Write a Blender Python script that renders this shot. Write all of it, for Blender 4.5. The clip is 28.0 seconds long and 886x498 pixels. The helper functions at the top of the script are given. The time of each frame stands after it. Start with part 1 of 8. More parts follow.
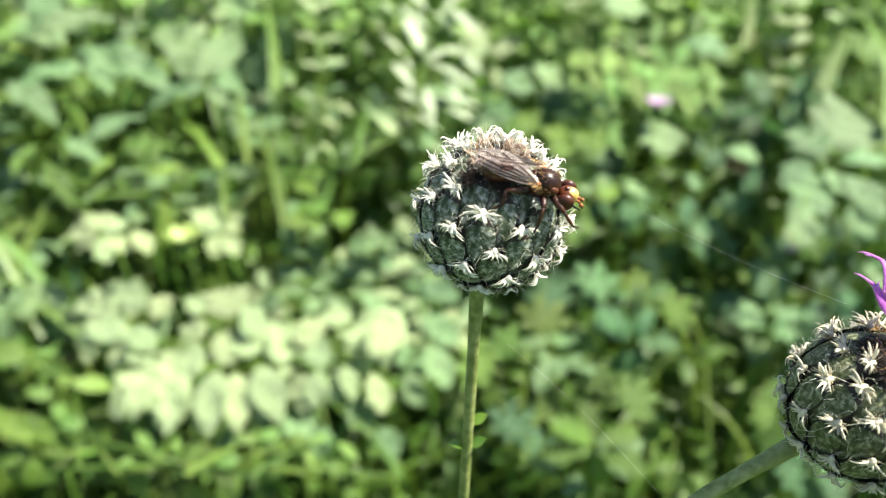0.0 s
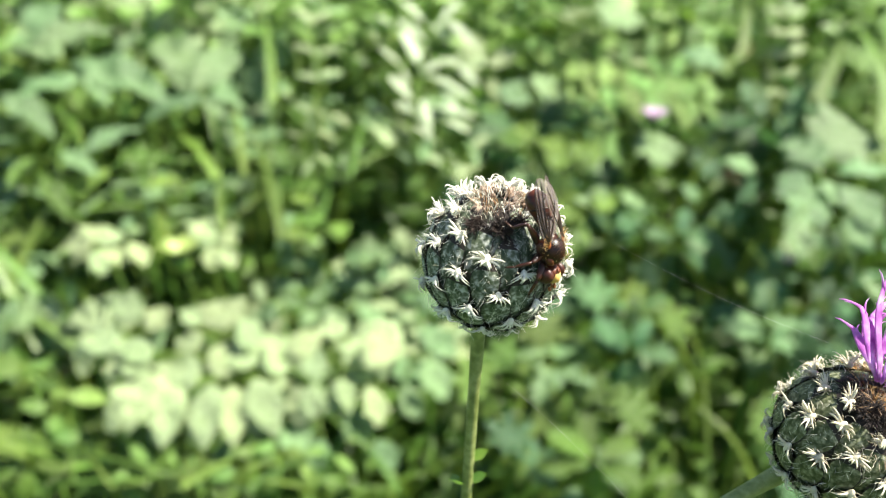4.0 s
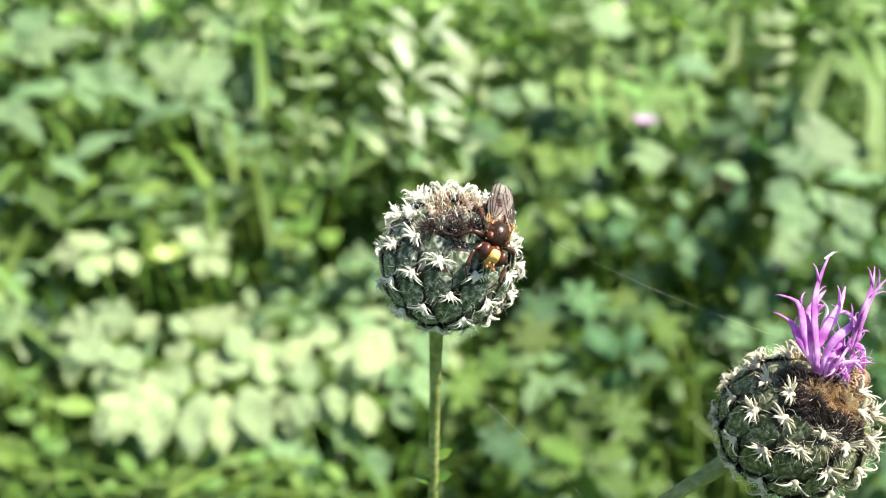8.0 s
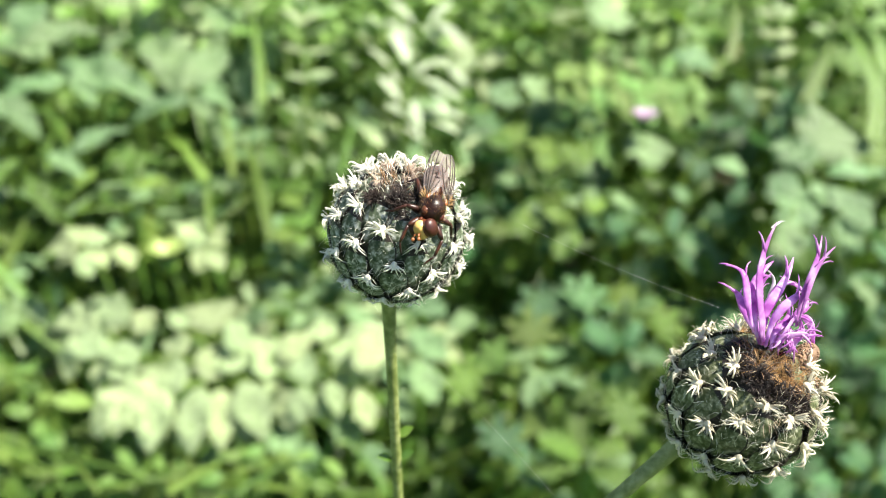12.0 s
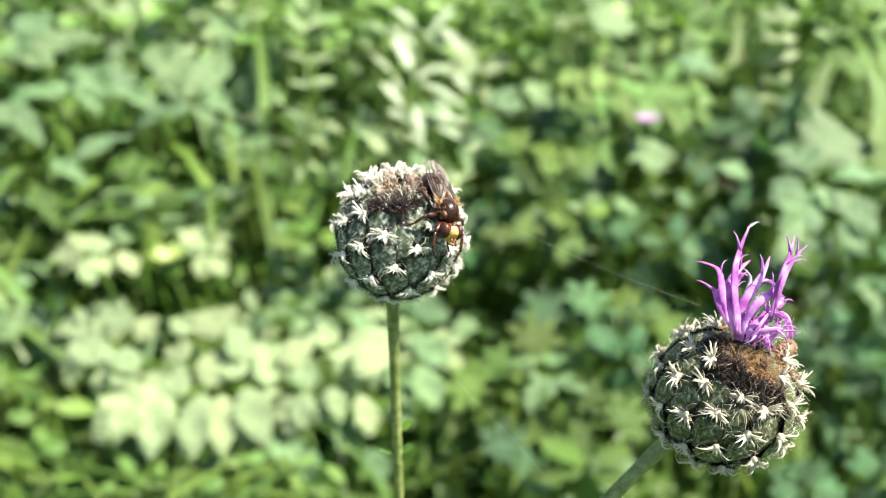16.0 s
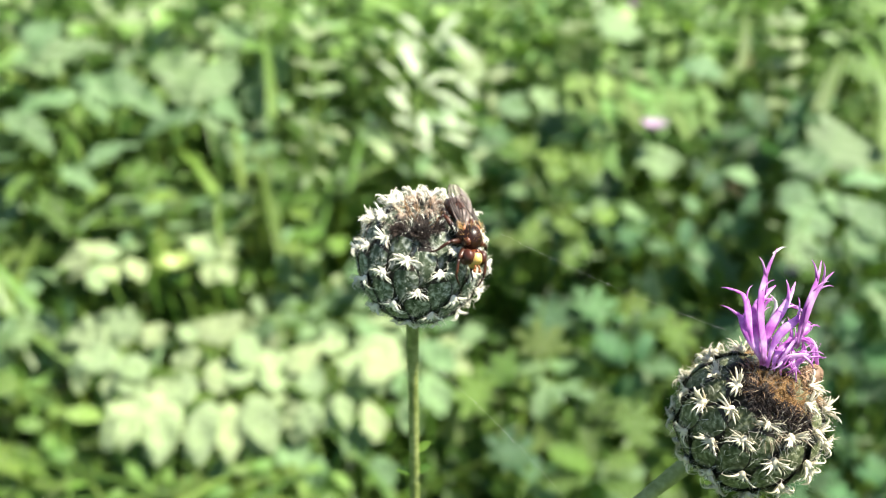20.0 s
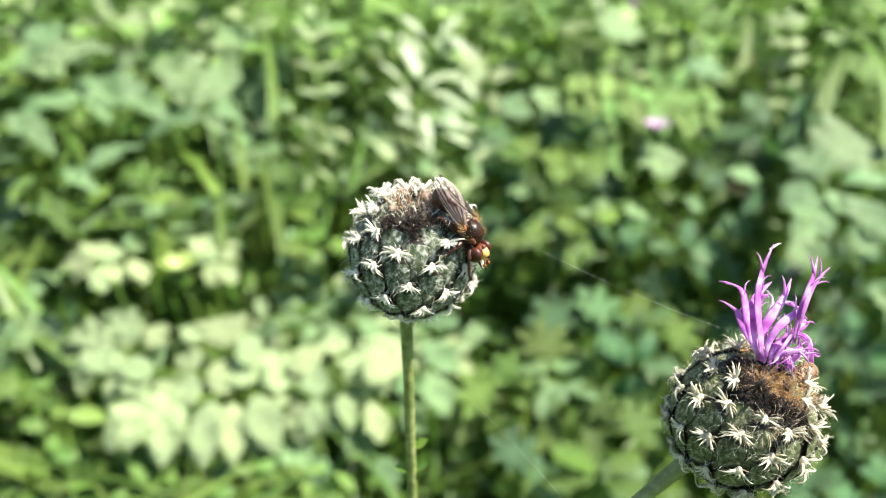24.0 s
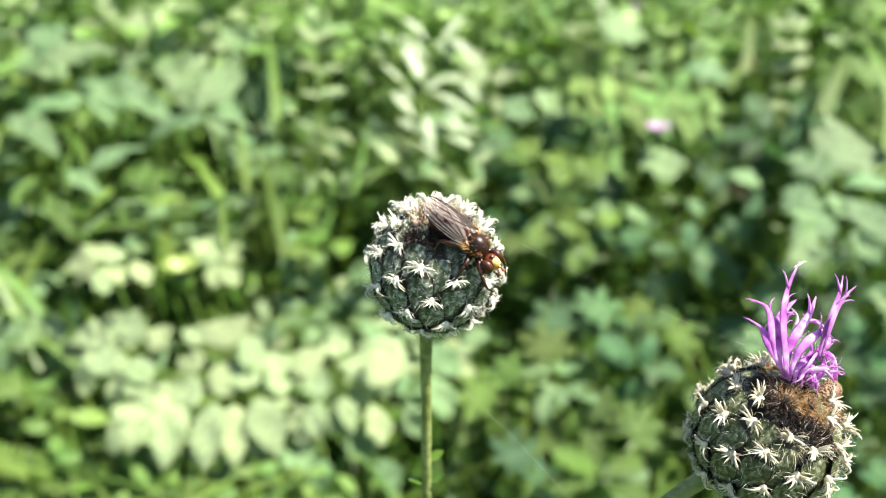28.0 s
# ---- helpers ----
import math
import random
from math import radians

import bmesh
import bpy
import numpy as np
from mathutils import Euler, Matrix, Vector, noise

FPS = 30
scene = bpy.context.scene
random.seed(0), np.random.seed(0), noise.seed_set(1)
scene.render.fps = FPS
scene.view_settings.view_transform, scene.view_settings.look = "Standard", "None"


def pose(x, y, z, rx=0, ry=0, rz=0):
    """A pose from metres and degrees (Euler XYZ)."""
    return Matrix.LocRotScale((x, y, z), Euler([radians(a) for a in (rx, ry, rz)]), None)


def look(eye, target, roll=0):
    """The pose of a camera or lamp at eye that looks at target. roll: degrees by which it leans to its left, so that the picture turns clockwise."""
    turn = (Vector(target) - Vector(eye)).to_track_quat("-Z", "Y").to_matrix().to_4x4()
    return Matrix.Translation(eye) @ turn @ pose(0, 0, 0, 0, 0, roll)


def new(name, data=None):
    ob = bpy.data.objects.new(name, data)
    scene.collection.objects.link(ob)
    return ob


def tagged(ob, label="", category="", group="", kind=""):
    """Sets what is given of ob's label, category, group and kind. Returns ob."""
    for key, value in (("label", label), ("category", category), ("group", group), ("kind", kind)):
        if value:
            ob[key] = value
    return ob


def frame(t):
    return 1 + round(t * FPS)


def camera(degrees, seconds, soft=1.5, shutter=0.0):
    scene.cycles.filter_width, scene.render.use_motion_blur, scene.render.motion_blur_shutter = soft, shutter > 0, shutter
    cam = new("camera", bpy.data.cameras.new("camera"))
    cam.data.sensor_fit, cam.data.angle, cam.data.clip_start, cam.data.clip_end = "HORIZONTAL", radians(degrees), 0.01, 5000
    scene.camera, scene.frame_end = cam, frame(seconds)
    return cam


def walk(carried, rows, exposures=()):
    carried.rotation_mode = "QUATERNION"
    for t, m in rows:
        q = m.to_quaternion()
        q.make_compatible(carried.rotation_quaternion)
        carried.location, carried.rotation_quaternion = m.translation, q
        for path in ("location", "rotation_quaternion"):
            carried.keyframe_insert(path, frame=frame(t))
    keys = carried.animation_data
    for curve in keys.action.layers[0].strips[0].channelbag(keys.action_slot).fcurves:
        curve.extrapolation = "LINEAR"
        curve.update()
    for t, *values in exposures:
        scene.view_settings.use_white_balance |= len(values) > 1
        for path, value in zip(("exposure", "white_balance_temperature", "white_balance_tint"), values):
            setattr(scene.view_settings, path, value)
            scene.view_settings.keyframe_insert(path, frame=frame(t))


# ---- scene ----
CAMERA_ROWS = [
    (0, pose(-0.00715, -0.00426, 0.55377, 63.32, -0.39, 0.23)), (0.5, pose(-0.00735, -0.00402, 0.55380, 63.41, -0.40, 0.20)),
    (1, pose(-0.00750, -0.00385, 0.55401, 63.55, -0.40, 0.15)), (1.5, pose(-0.00748, -0.00391, 0.55417, 63.70, -0.41, 0.12)),
    (2, pose(-0.00753, -0.00390, 0.55409, 63.84, -0.40, 0.09)), (2.5, pose(-0.00739, -0.00410, 0.55393, 63.96, -0.40, 0.07)),
    (3, pose(-0.00690, -0.00405, 0.55351, 64.06, -0.38, 0.08)), (3.5, pose(-0.00649, -0.00357, 0.55326, 64.11, -0.35, 0.08)),
    (5.5, pose(-0.00699, -0.00259, 0.55305, 64.38, -0.49, -0.29)), (6, pose(-0.00690, -0.00269, 0.55332, 64.42, -0.51, -0.34)),
    (6.5, pose(-0.00674, -0.00263, 0.55343, 64.48, -0.53, -0.39)), (7, pose(-0.00640, -0.00220, 0.55336, 64.55, -0.54, -0.44)),
    (7.5, pose(-0.00617, -0.00200, 0.55325, 64.62, -0.57, -0.49)), (8, pose(-0.00642, -0.00209, 0.55312, 64.69, -0.62, -0.56)),
    (8.5, pose(-0.00684, -0.00192, 0.55296, 64.75, -0.66, -0.62)), (9, pose(-0.00730, -0.00151, 0.55250, 64.73, -0.68, -0.68)),
    (9.5, pose(-0.00759, -0.00105, 0.55220, 64.57, -0.69, -0.72)), (10, pose(-0.00750, -0.00072, 0.55221, 64.34, -0.70, -0.72)),
    (10.5, pose(-0.00730, -0.00067, 0.55223, 64.20, -0.69, -0.71)), (11, pose(-0.00690, -0.00076, 0.55239, 64.16, -0.68, -0.69)),
    (11.5, pose(-0.00619, -0.00048, 0.55263, 64.18, -0.64, -0.64)), (12, pose(-0.00563, 0.00012, 0.55240, 64.24, -0.59, -0.60)),
    (12.5, pose(-0.00553, 0.00046, 0.55194, 64.30, -0.57, -0.59)), (14.5, pose(-0.00308, 0.00059, 0.55038, 64.63, -0.34, -0.44)),
    (15, pose(-0.00256, 0.00034, 0.54998, 64.69, -0.29, -0.41)), (15.5, pose(-0.00196, 0.00016, 0.54979, 64.77, -0.23, -0.33)),
    (16, pose(-0.00173, 0.00016, 0.54962, 64.86, -0.18, -0.24)), (16.5, pose(-0.00123, 0.00006, 0.54945, 64.95, -0.10, -0.13)),
    (17, pose(-0.00069, 0.00015, 0.54973, 65.01, -0.02, -0.04)), (17.5, pose(-0.00078, 0.00053, 0.54987, 65.07, 0.03, 0.02)),
    (18, pose(-0.00095, 0.00078, 0.54964, 65.16, 0.07, 0.09)), (18.5, pose(-0.00103, 0.00079, 0.54970, 65.22, 0.10, 0.14)),
    (19, pose(-0.00105, 0.00069, 0.55022, 65.23, 0.13, 0.18)), (19.5, pose(-0.00094, 0.00057, 0.55064, 65.23, 0.17, 0.21)),
    (20, pose(-0.00097, 0.00044, 0.55074, 65.25, 0.19, 0.22)), (20.5, pose(-0.00130, 0.00048, 0.55045, 65.27, 0.20, 0.20)),
    (21, pose(-0.00163, 0.00055, 0.54989, 65.32, 0.21, 0.19)), (21.5, pose(-0.00165, 0.00040, 0.54959, 65.35, 0.23, 0.19)),
    (23.5, pose(-0.00205, 0.00021, 0.54955, 65.37, 0.36, 0.23)), (24, pose(-0.00249, 0.00027, 0.54961, 65.37, 0.36, 0.21)),
    (24.5, pose(-0.00264, 0.00007, 0.54981, 65.37, 0.37, 0.21)), (25, pose(-0.00218, -0.00034, 0.55011, 65.37, 0.38, 0.26)),
    (25.5, pose(-0.00173, -0.00058, 0.55026, 65.39, 0.39, 0.31)), (26, pose(-0.00176, -0.00061, 0.55028, 65.40, 0.38, 0.33)),
    (26.5, pose(-0.00171, -0.00077, 0.55050, 65.41, 0.37, 0.36)), (27, pose(-0.00159, -0.00065, 0.55109, 65.39, 0.35, 0.40)),
    (27.5, pose(-0.00184, -0.00014, 0.55212, 65.34, 0.33, 0.41)), (28, pose(-0.00204, 0.00007, 0.55284, 65.31, 0.30, 0.41)),
]
cam = camera(60, 28.0, soft=1.1)
cam.data.dof.use_dof = True
cam.data.dof.focus_distance = 0.0885
cam.data.dof.aperture_fstop = 18.5
walk(cam, CAMERA_ROWS)

# ---- light ----
scene.view_settings.exposure = 1.78
TO_SUN = Vector((0.52, -0.05, 0.85)).normalized()
world = bpy.data.worlds.new("sky")
scene.world = world
world.use_nodes = True
wn = world.node_tree.nodes
sky = wn.new("ShaderNodeTexSky")
sky.sky_type = "NISHITA"
sky.sun_disc = False
sky.sun_elevation = math.asin(TO_SUN.z)
sky.sun_rotation = math.atan2(TO_SUN.x, TO_SUN.y)
wn["Background"].inputs["Strength"].default_value = 0.06
world.node_tree.links.new(sky.outputs["Color"], wn["Background"].inputs["Color"])
sun_data = bpy.data.lights.new("sun", "SUN")
sun_data.energy = 4.6
sun_data.angle = radians(0.5)
sun_data.color = (1.0, 0.95, 0.83)
sun = new("sun", sun_data)
sun.matrix_world = look(TO_SUN * 20, (0, 0, 0))


# ---- materials ----
def material(name, stops, scale, rough=0.6, bump=0.0, bump_scale=None, through_light=0.0, spread=0.12, alpha=1.0, metal=0.0, spec=0.5, detail=4.0, hues=0.0):
    """stops: two or three colours mixed by noise at the given scale; spread and hues: object to object difference in brightness and hue."""
    m = bpy.data.materials.new(name)
    m.use_nodes = True
    nt = m.node_tree
    n, link = nt.nodes, nt.links.new
    b = n["Principled BSDF"]
    co = n.new("ShaderNodeTexCoord")
    tex = n.new("ShaderNodeTexNoise")
    tex.inputs["Scale"].default_value = scale
    tex.inputs["Detail"].default_value = detail
    link(co.outputs["Object"], tex.inputs["Vector"])
    ramp = n.new("ShaderNodeValToRGB")
    e = ramp.color_ramp.elements
    e[0].position, e[1].position = 0.36, 0.66
    e[0].color, e[1].color = (*stops[0], 1), (*stops[-1], 1)
    if len(stops) == 3:
        mid = e.new(0.5)
        mid.color = (*stops[1], 1)
    link(tex.outputs["Fac"], ramp.inputs["Fac"])
    info = n.new("ShaderNodeObjectInfo")
    rng = n.new("ShaderNodeMapRange")
    rng.inputs["To Min"].default_value, rng.inputs["To Max"].default_value = 1 - spread, 1 + spread
    link(info.outputs["Random"], rng.inputs["Value"])
    hsv = n.new("ShaderNodeHueSaturation")
    link(rng.outputs["Result"], hsv.inputs["Value"])
    link(ramp.outputs["Color"], hsv.inputs["Color"])
    if hues:
        times, part_of, hue = n.new("ShaderNodeMath"), n.new("ShaderNodeMath"), n.new("ShaderNodeMapRange")
        times.operation, part_of.operation = "MULTIPLY", "FRACT"
        times.inputs[1].default_value = 17.3
        hue.inputs["To Min"].default_value, hue.inputs["To Max"].default_value = 0.5 - hues, 0.5 + hues
        link(info.outputs["Random"], times.inputs[0])
        link(times.outputs[0], part_of.inputs[0])
        link(part_of.outputs[0], hue.inputs["Value"])
        link(hue.outputs["Result"], hsv.inputs["Hue"])
    link(hsv.outputs["Color"], b.inputs["Base Color"])
    b.inputs["Roughness"].default_value = rough
    b.inputs["Metallic"].default_value = metal
    b.inputs["Specular IOR Level"].default_value = spec
    b.inputs["Alpha"].default_value = alpha
    if bump:
        t2 = n.new("ShaderNodeTexNoise")
        t2.inputs["Scale"].default_value = bump_scale or scale * 4
        link(co.outputs["Object"], t2.inputs["Vector"])
        bp = n.new("ShaderNodeBump")
        bp.inputs["Strength"].default_value = bump
        bp.inputs["Distance"].default_value = 0.5 / (bump_scale or scale * 4)
        link(t2.outputs["Fac"], bp.inputs["Height"])
        link(bp.outputs["Normal"], b.inputs["Normal"])
    if through_light:
        tr = n.new("ShaderNodeBsdfTranslucent")
        # light that passes through comes out yellower when it is a leaf
        warm = n.new("ShaderNodeHueSaturation")
        warm.inputs["Hue"].default_value = 0.5 - 0.3 * hues
        warm.inputs["Saturation"].default_value = 1 + 7 * hues
        link(hsv.outputs["Color"], warm.inputs["Color"])
        link(warm.outputs["Color"], tr.inputs["Color"])
        mix = n.new("ShaderNodeMixShader")
        mix.inputs["Fac"].default_value = through_light
        link(b.outputs["BSDF"], mix.inputs[1])
        link(tr.outputs["BSDF"], mix.inputs[2])
        link(mix.outputs["Shader"], n["Material Output"].inputs["Surface"])
    return m


BRACT = material("bract_blue_green", [(0.034, 0.054, 0.026), (0.098, 0.122, 0.072), (0.44, 0.46, 0.41)], 1300, 0.6, 0.4, 4500, 0.0, 0.16, spec=0.3, detail=10.0)
BRACT_OLIVE = material("bract_olive_green", [(0.036, 0.047, 0.015), (0.080, 0.094, 0.040), (0.25, 0.256, 0.16)], 1600, 0.6, 0.4, 4500, 0.0, 0.16, spec=0.3, detail=10.0)
MARGIN = material("bract_margin", [(0.006, 0.004, 0.003), (0.028, 0.017, 0.010)], 1500, 0.7)
FRINGE = material("fringe_white", [(0.78, 0.75, 0.62), (0.9, 0.88, 0.8)], 800, 0.6, 0, None, 0.25, 0.08)
FRINGE_CREAM = material("fringe_cream", [(0.60, 0.54, 0.38), (0.82, 0.78, 0.66)], 800, 0.6, 0, None, 0.25, 0.15)
FRINGE_TAN = material("fringe_tan", [(0.16, 0.075, 0.028), (0.47, 0.29, 0.13)], 700, 0.6, 0, None, 0.25, 0.25)
FRINGE_GOLD = material("fringe_gold", [(0.34, 0.17, 0.05), (0.66, 0.42, 0.17)], 700, 0.55, 0, None, 0.3, 0.25)
BUNDLE = material("bundle_brown", [(0.105, 0.058, 0.030), (0.23, 0.14, 0.076)], 900, 0.6, 0.4, 2500)
FRINGE_BUFF = material("fringe_buff", [(0.26, 0.17, 0.12), (0.62, 0.50, 0.38)], 700, 0.6, 0, None, 0.25, 0.25)
FRINGE_DARK = material("fringe_dark", [(0.008, 0.005, 0.004), (0.032, 0.017, 0.010)], 700, 0.7)
CORE = material("head_core", [(0.015, 0.016, 0.008), (0.045, 0.045, 0.022)], 900, 0.8)
STEM = material("stem_green", [(0.16, 0.20, 0.05), (0.24, 0.285, 0.085), (0.33, 0.37, 0.14)], 700, 0.55, 0.5, 2500, 0.15, 0.05)
PETAL = material("floret_magenta", [(0.43, 0.10, 0.46), (0.63, 0.25, 0.66), (0.82, 0.54, 0.85)], 420, 0.42, 0.3, 1500, 0.45, 0.25)
STYLE = material("style_white", [(0.7, 0.6, 0.7), (0.85, 0.8, 0.8)], 500, 0.5, 0, None, 0.3)
FLY_DARK = material("fly_black_brown", [(0.006, 0.003, 0.002), (0.034, 0.011, 0.005)], 600, 0.34, 0.3, 4000, spec=0.28)
FLY_HAIR = material("fly_bristle", [(0.30, 0.16, 0.05), (0.45, 0.28, 0.10)], 900, 0.5)
FLY_RED = material("fly_red_brown", [(0.030, 0.008, 0.004), (0.100, 0.026, 0.009)], 700, 0.36, 0.3, 5000, spec=0.35)
FLY_LEG = material("fly_leg", [(0.016, 0.005, 0.003), (0.075, 0.023, 0.009)], 900, 0.36, 0.2, 6000, spec=0.4)
FLY_EYE = material("fly_eye", [(0.036, 0.009, 0.005), (0.064, 0.016, 0.007)], 900, 0.40, 0.15, 9000, spec=0.4)
FLY_FACE = material("fly_face", [(0.48, 0.27, 0.06), (0.72, 0.48, 0.16)], 700, 0.45, 0.25, 5000)
FLY_ORANGE = material("fly_orange", [(0.22, 0.065, 0.014), (0.36, 0.12, 0.03)], 900, 0.4)
WING = material("fly_wing", [(0.17, 0.125, 0.105), (0.43, 0.355, 0.315)], 380, 0.24, 0, None, 0, 0.05, 0.36, spec=1.0)
VEIN = material("wing_vein", [(0.016, 0.009, 0.005), (0.035, 0.018, 0.008)], 900, 0.5)
SILK = material("spider_silk", [(0.75, 0.75, 0.73), (0.9, 0.9, 0.88)], 500, 0.3, through_light=0.4)
# leaf tones also carry painted light: pale for sunny patches, darker greens for shade
LEAF = {
    "pale": material("leaf_pale_sunlit", [(0.19, 0.280, 0.100), (0.292, 0.382, 0.175), (0.395, 0.475, 0.285)], 60, 0.46, 0.5, 250, 0.25, 0.22, hues=0.014),
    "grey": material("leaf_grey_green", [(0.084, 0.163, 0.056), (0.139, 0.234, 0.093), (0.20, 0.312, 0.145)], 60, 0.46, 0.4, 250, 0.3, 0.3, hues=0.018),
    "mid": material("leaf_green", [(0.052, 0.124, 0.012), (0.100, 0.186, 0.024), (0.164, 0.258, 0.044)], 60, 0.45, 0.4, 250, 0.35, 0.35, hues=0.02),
    # cool darkens the right-hand herbs: shade put into leaf colour
    "cool": material("leaf_cool_shade", [(0.036, 0.111, 0.034), (0.066, 0.162, 0.054), (0.109, 0.228, 0.089)], 60, 0.43, 0.4, 250, 0.3, 0.35, hues=0.018),
    # bleached: sun glare on the sprig's leaves, painted as near-white green
    "bleached": material("leaf_sun_glare", [(0.30, 0.38, 0.20), (0.41, 0.49, 0.31), (0.55, 0.62, 0.45)], 60, 0.42, 0.4, 250, 0.25, 0.1, hues=0.008),
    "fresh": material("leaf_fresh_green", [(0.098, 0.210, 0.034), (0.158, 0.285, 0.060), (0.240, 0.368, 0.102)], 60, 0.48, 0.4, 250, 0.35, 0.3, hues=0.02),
}
GRASS = material("grass_green", [(0.074, 0.15, 0.018), (0.148, 0.245, 0.042)], 40, 0.45, 0.3, 400, 0.3, 0.25, hues=0.02)
# two greens for one undergrowth: UNDER has shade painted in, FAR has sunlight
UNDER = material("undergrowth_shade_green", [(0.034, 0.086, 0.010), (0.072, 0.148, 0.019), (0.120, 0.208, 0.034)], 8, 0.5, 0.3, 200, 0.4, 0.1)
FAR = material("far_meadow_sunlit_green", [(0.11, 0.215, 0.038), (0.185, 0.32, 0.074), (0.27, 0.41, 0.118)], 5, 0.5, 0.3, 200, 0.3, 0.1)
SOIL = material("soil", [(0.03, 0.028, 0.013), (0.045, 0.075, 0.02), (0.07, 0.13, 0.03)], 3, 0.9, 0.8, 120, detail=9.0)
DEAD = material("dead_leaf_brown", [(0.09, 0.05, 0.022), (0.18, 0.11, 0.055)], 60, 0.7, 0.4, 250, 0.2, 0.3)
PINK = material("petal_pink", [(0.36, 0.22, 0.36), (0.50, 0.35, 0.49)], 120, 0.5, 0, None, 0.3)
YELLOW = material("bud_yellow", [(0.20, 0.29, 0.07), (0.28, 0.36, 0.10)], 120, 0.5, 0, None, 0.2)


# ---- mesh tools ----
class Shape:
    """Collects vertices and faces of one mesh."""

    def __init__(self):
        self.v, self.f, self.m = [], [], []

    def face(self, *ids, slot=0):
        self.f.append(ids)
        self.m.append(slot)

    def tube(self, pts, radii, sides=5, flat=1.0, slot=0, across=None):
        """A tapered tube through pts; flat squeezes it along its second axis."""
        pts = [Vector(p) for p in pts]
        first = len(self.v)
        side = None
        for i, p in enumerate(pts):
            d = (pts[min(i + 1, len(pts) - 1)] - pts[max(i - 1, 0)]).normalized()
            if side is None:
                side = Vector(across) if across else (Vector((0.31, 0.52, 0.8)) if abs(d.z) < 0.7 else Vector((0.9, 0.3, 0.1)))
            side = (side - d * side.dot(d)).normalized()
            other = d.cross(side)
            for k in range(sides):
                a = 2 * math.pi * k / sides
                self.v.append(p + side * (math.cos(a) * radii[i]) + other * (math.sin(a) * radii[i] * flat))
        for i in range(len(pts) - 1):
            for k in range(sides):
                a, b = first + i * sides + k, first + i * sides + (k + 1) % sides
                self.face(a, b, b + sides, a + sides, slot=slot)
        self.face(*range(first + sides - 1, first - 1, -1), slot=slot)
        last = first + (len(pts) - 1) * sides
        self.face(*range(last, last + sides), slot=slot)

    def ball(self, c, r, rings=8, seg=12, slot=0, bend=None):
        """An ellipsoid with centre c and three radii r; bend(point) may reshape it."""
        c = Vector(c)
        first = len(self.v)
        for i in range(rings + 1):
            t = math.pi * (0.02 + 0.96 * i / rings)
            for k in range(seg):
                a = 2 * math.pi * k / seg
                q = Vector((r[0] * math.cos(t), r[1] * math.sin(t) * math.cos(a), r[2] * math.sin(t) * math.sin(a)))
                self.v.append(c + (bend(q) if bend else q))
        for i in range(rings):
            for k in range(seg):
                a, b = first + i * seg + k, first + i * seg + (k + 1) % seg
                self.face(a, a + seg, b + seg, b, slot=slot)
        self.face(*range(first, first + seg), slot=slot)
        last = first + rings * seg
        self.face(*range(last + seg - 1, last - 1, -1), slot=slot)

    def mesh(self, name, *mats, smooth=True):
        me = bpy.data.meshes.new(name)
        me.from_pydata([tuple(p) for p in self.v], [], self.f)
        for m in mats:
            me.materials.append(m)
        me.polygons.foreach_set("material_index", self.m)
        me.polygons.foreach_set("use_smooth", [smooth] * len(self.f))
        me.update()
        return me


def part(name, mesh, parent, m=None, label=""):
    ob = new(name, mesh)
    ob.parent = parent
    if m is not None:
        ob.matrix_basis = m
    if label:
        ob["label"] = label
    return ob


def bezier(a, b, c, n):
    """n + 1 points of a curve from a over b to c, passing near b."""
    a, b, c = Vector(a), Vector(b), Vector(c)
    k = b * 2 - (a + c) / 2
    return [a * (1 - t) ** 2 + k * (2 * t * (1 - t)) + c * t * t for t in (i / n for i in range(n + 1))]


MM = 0.001


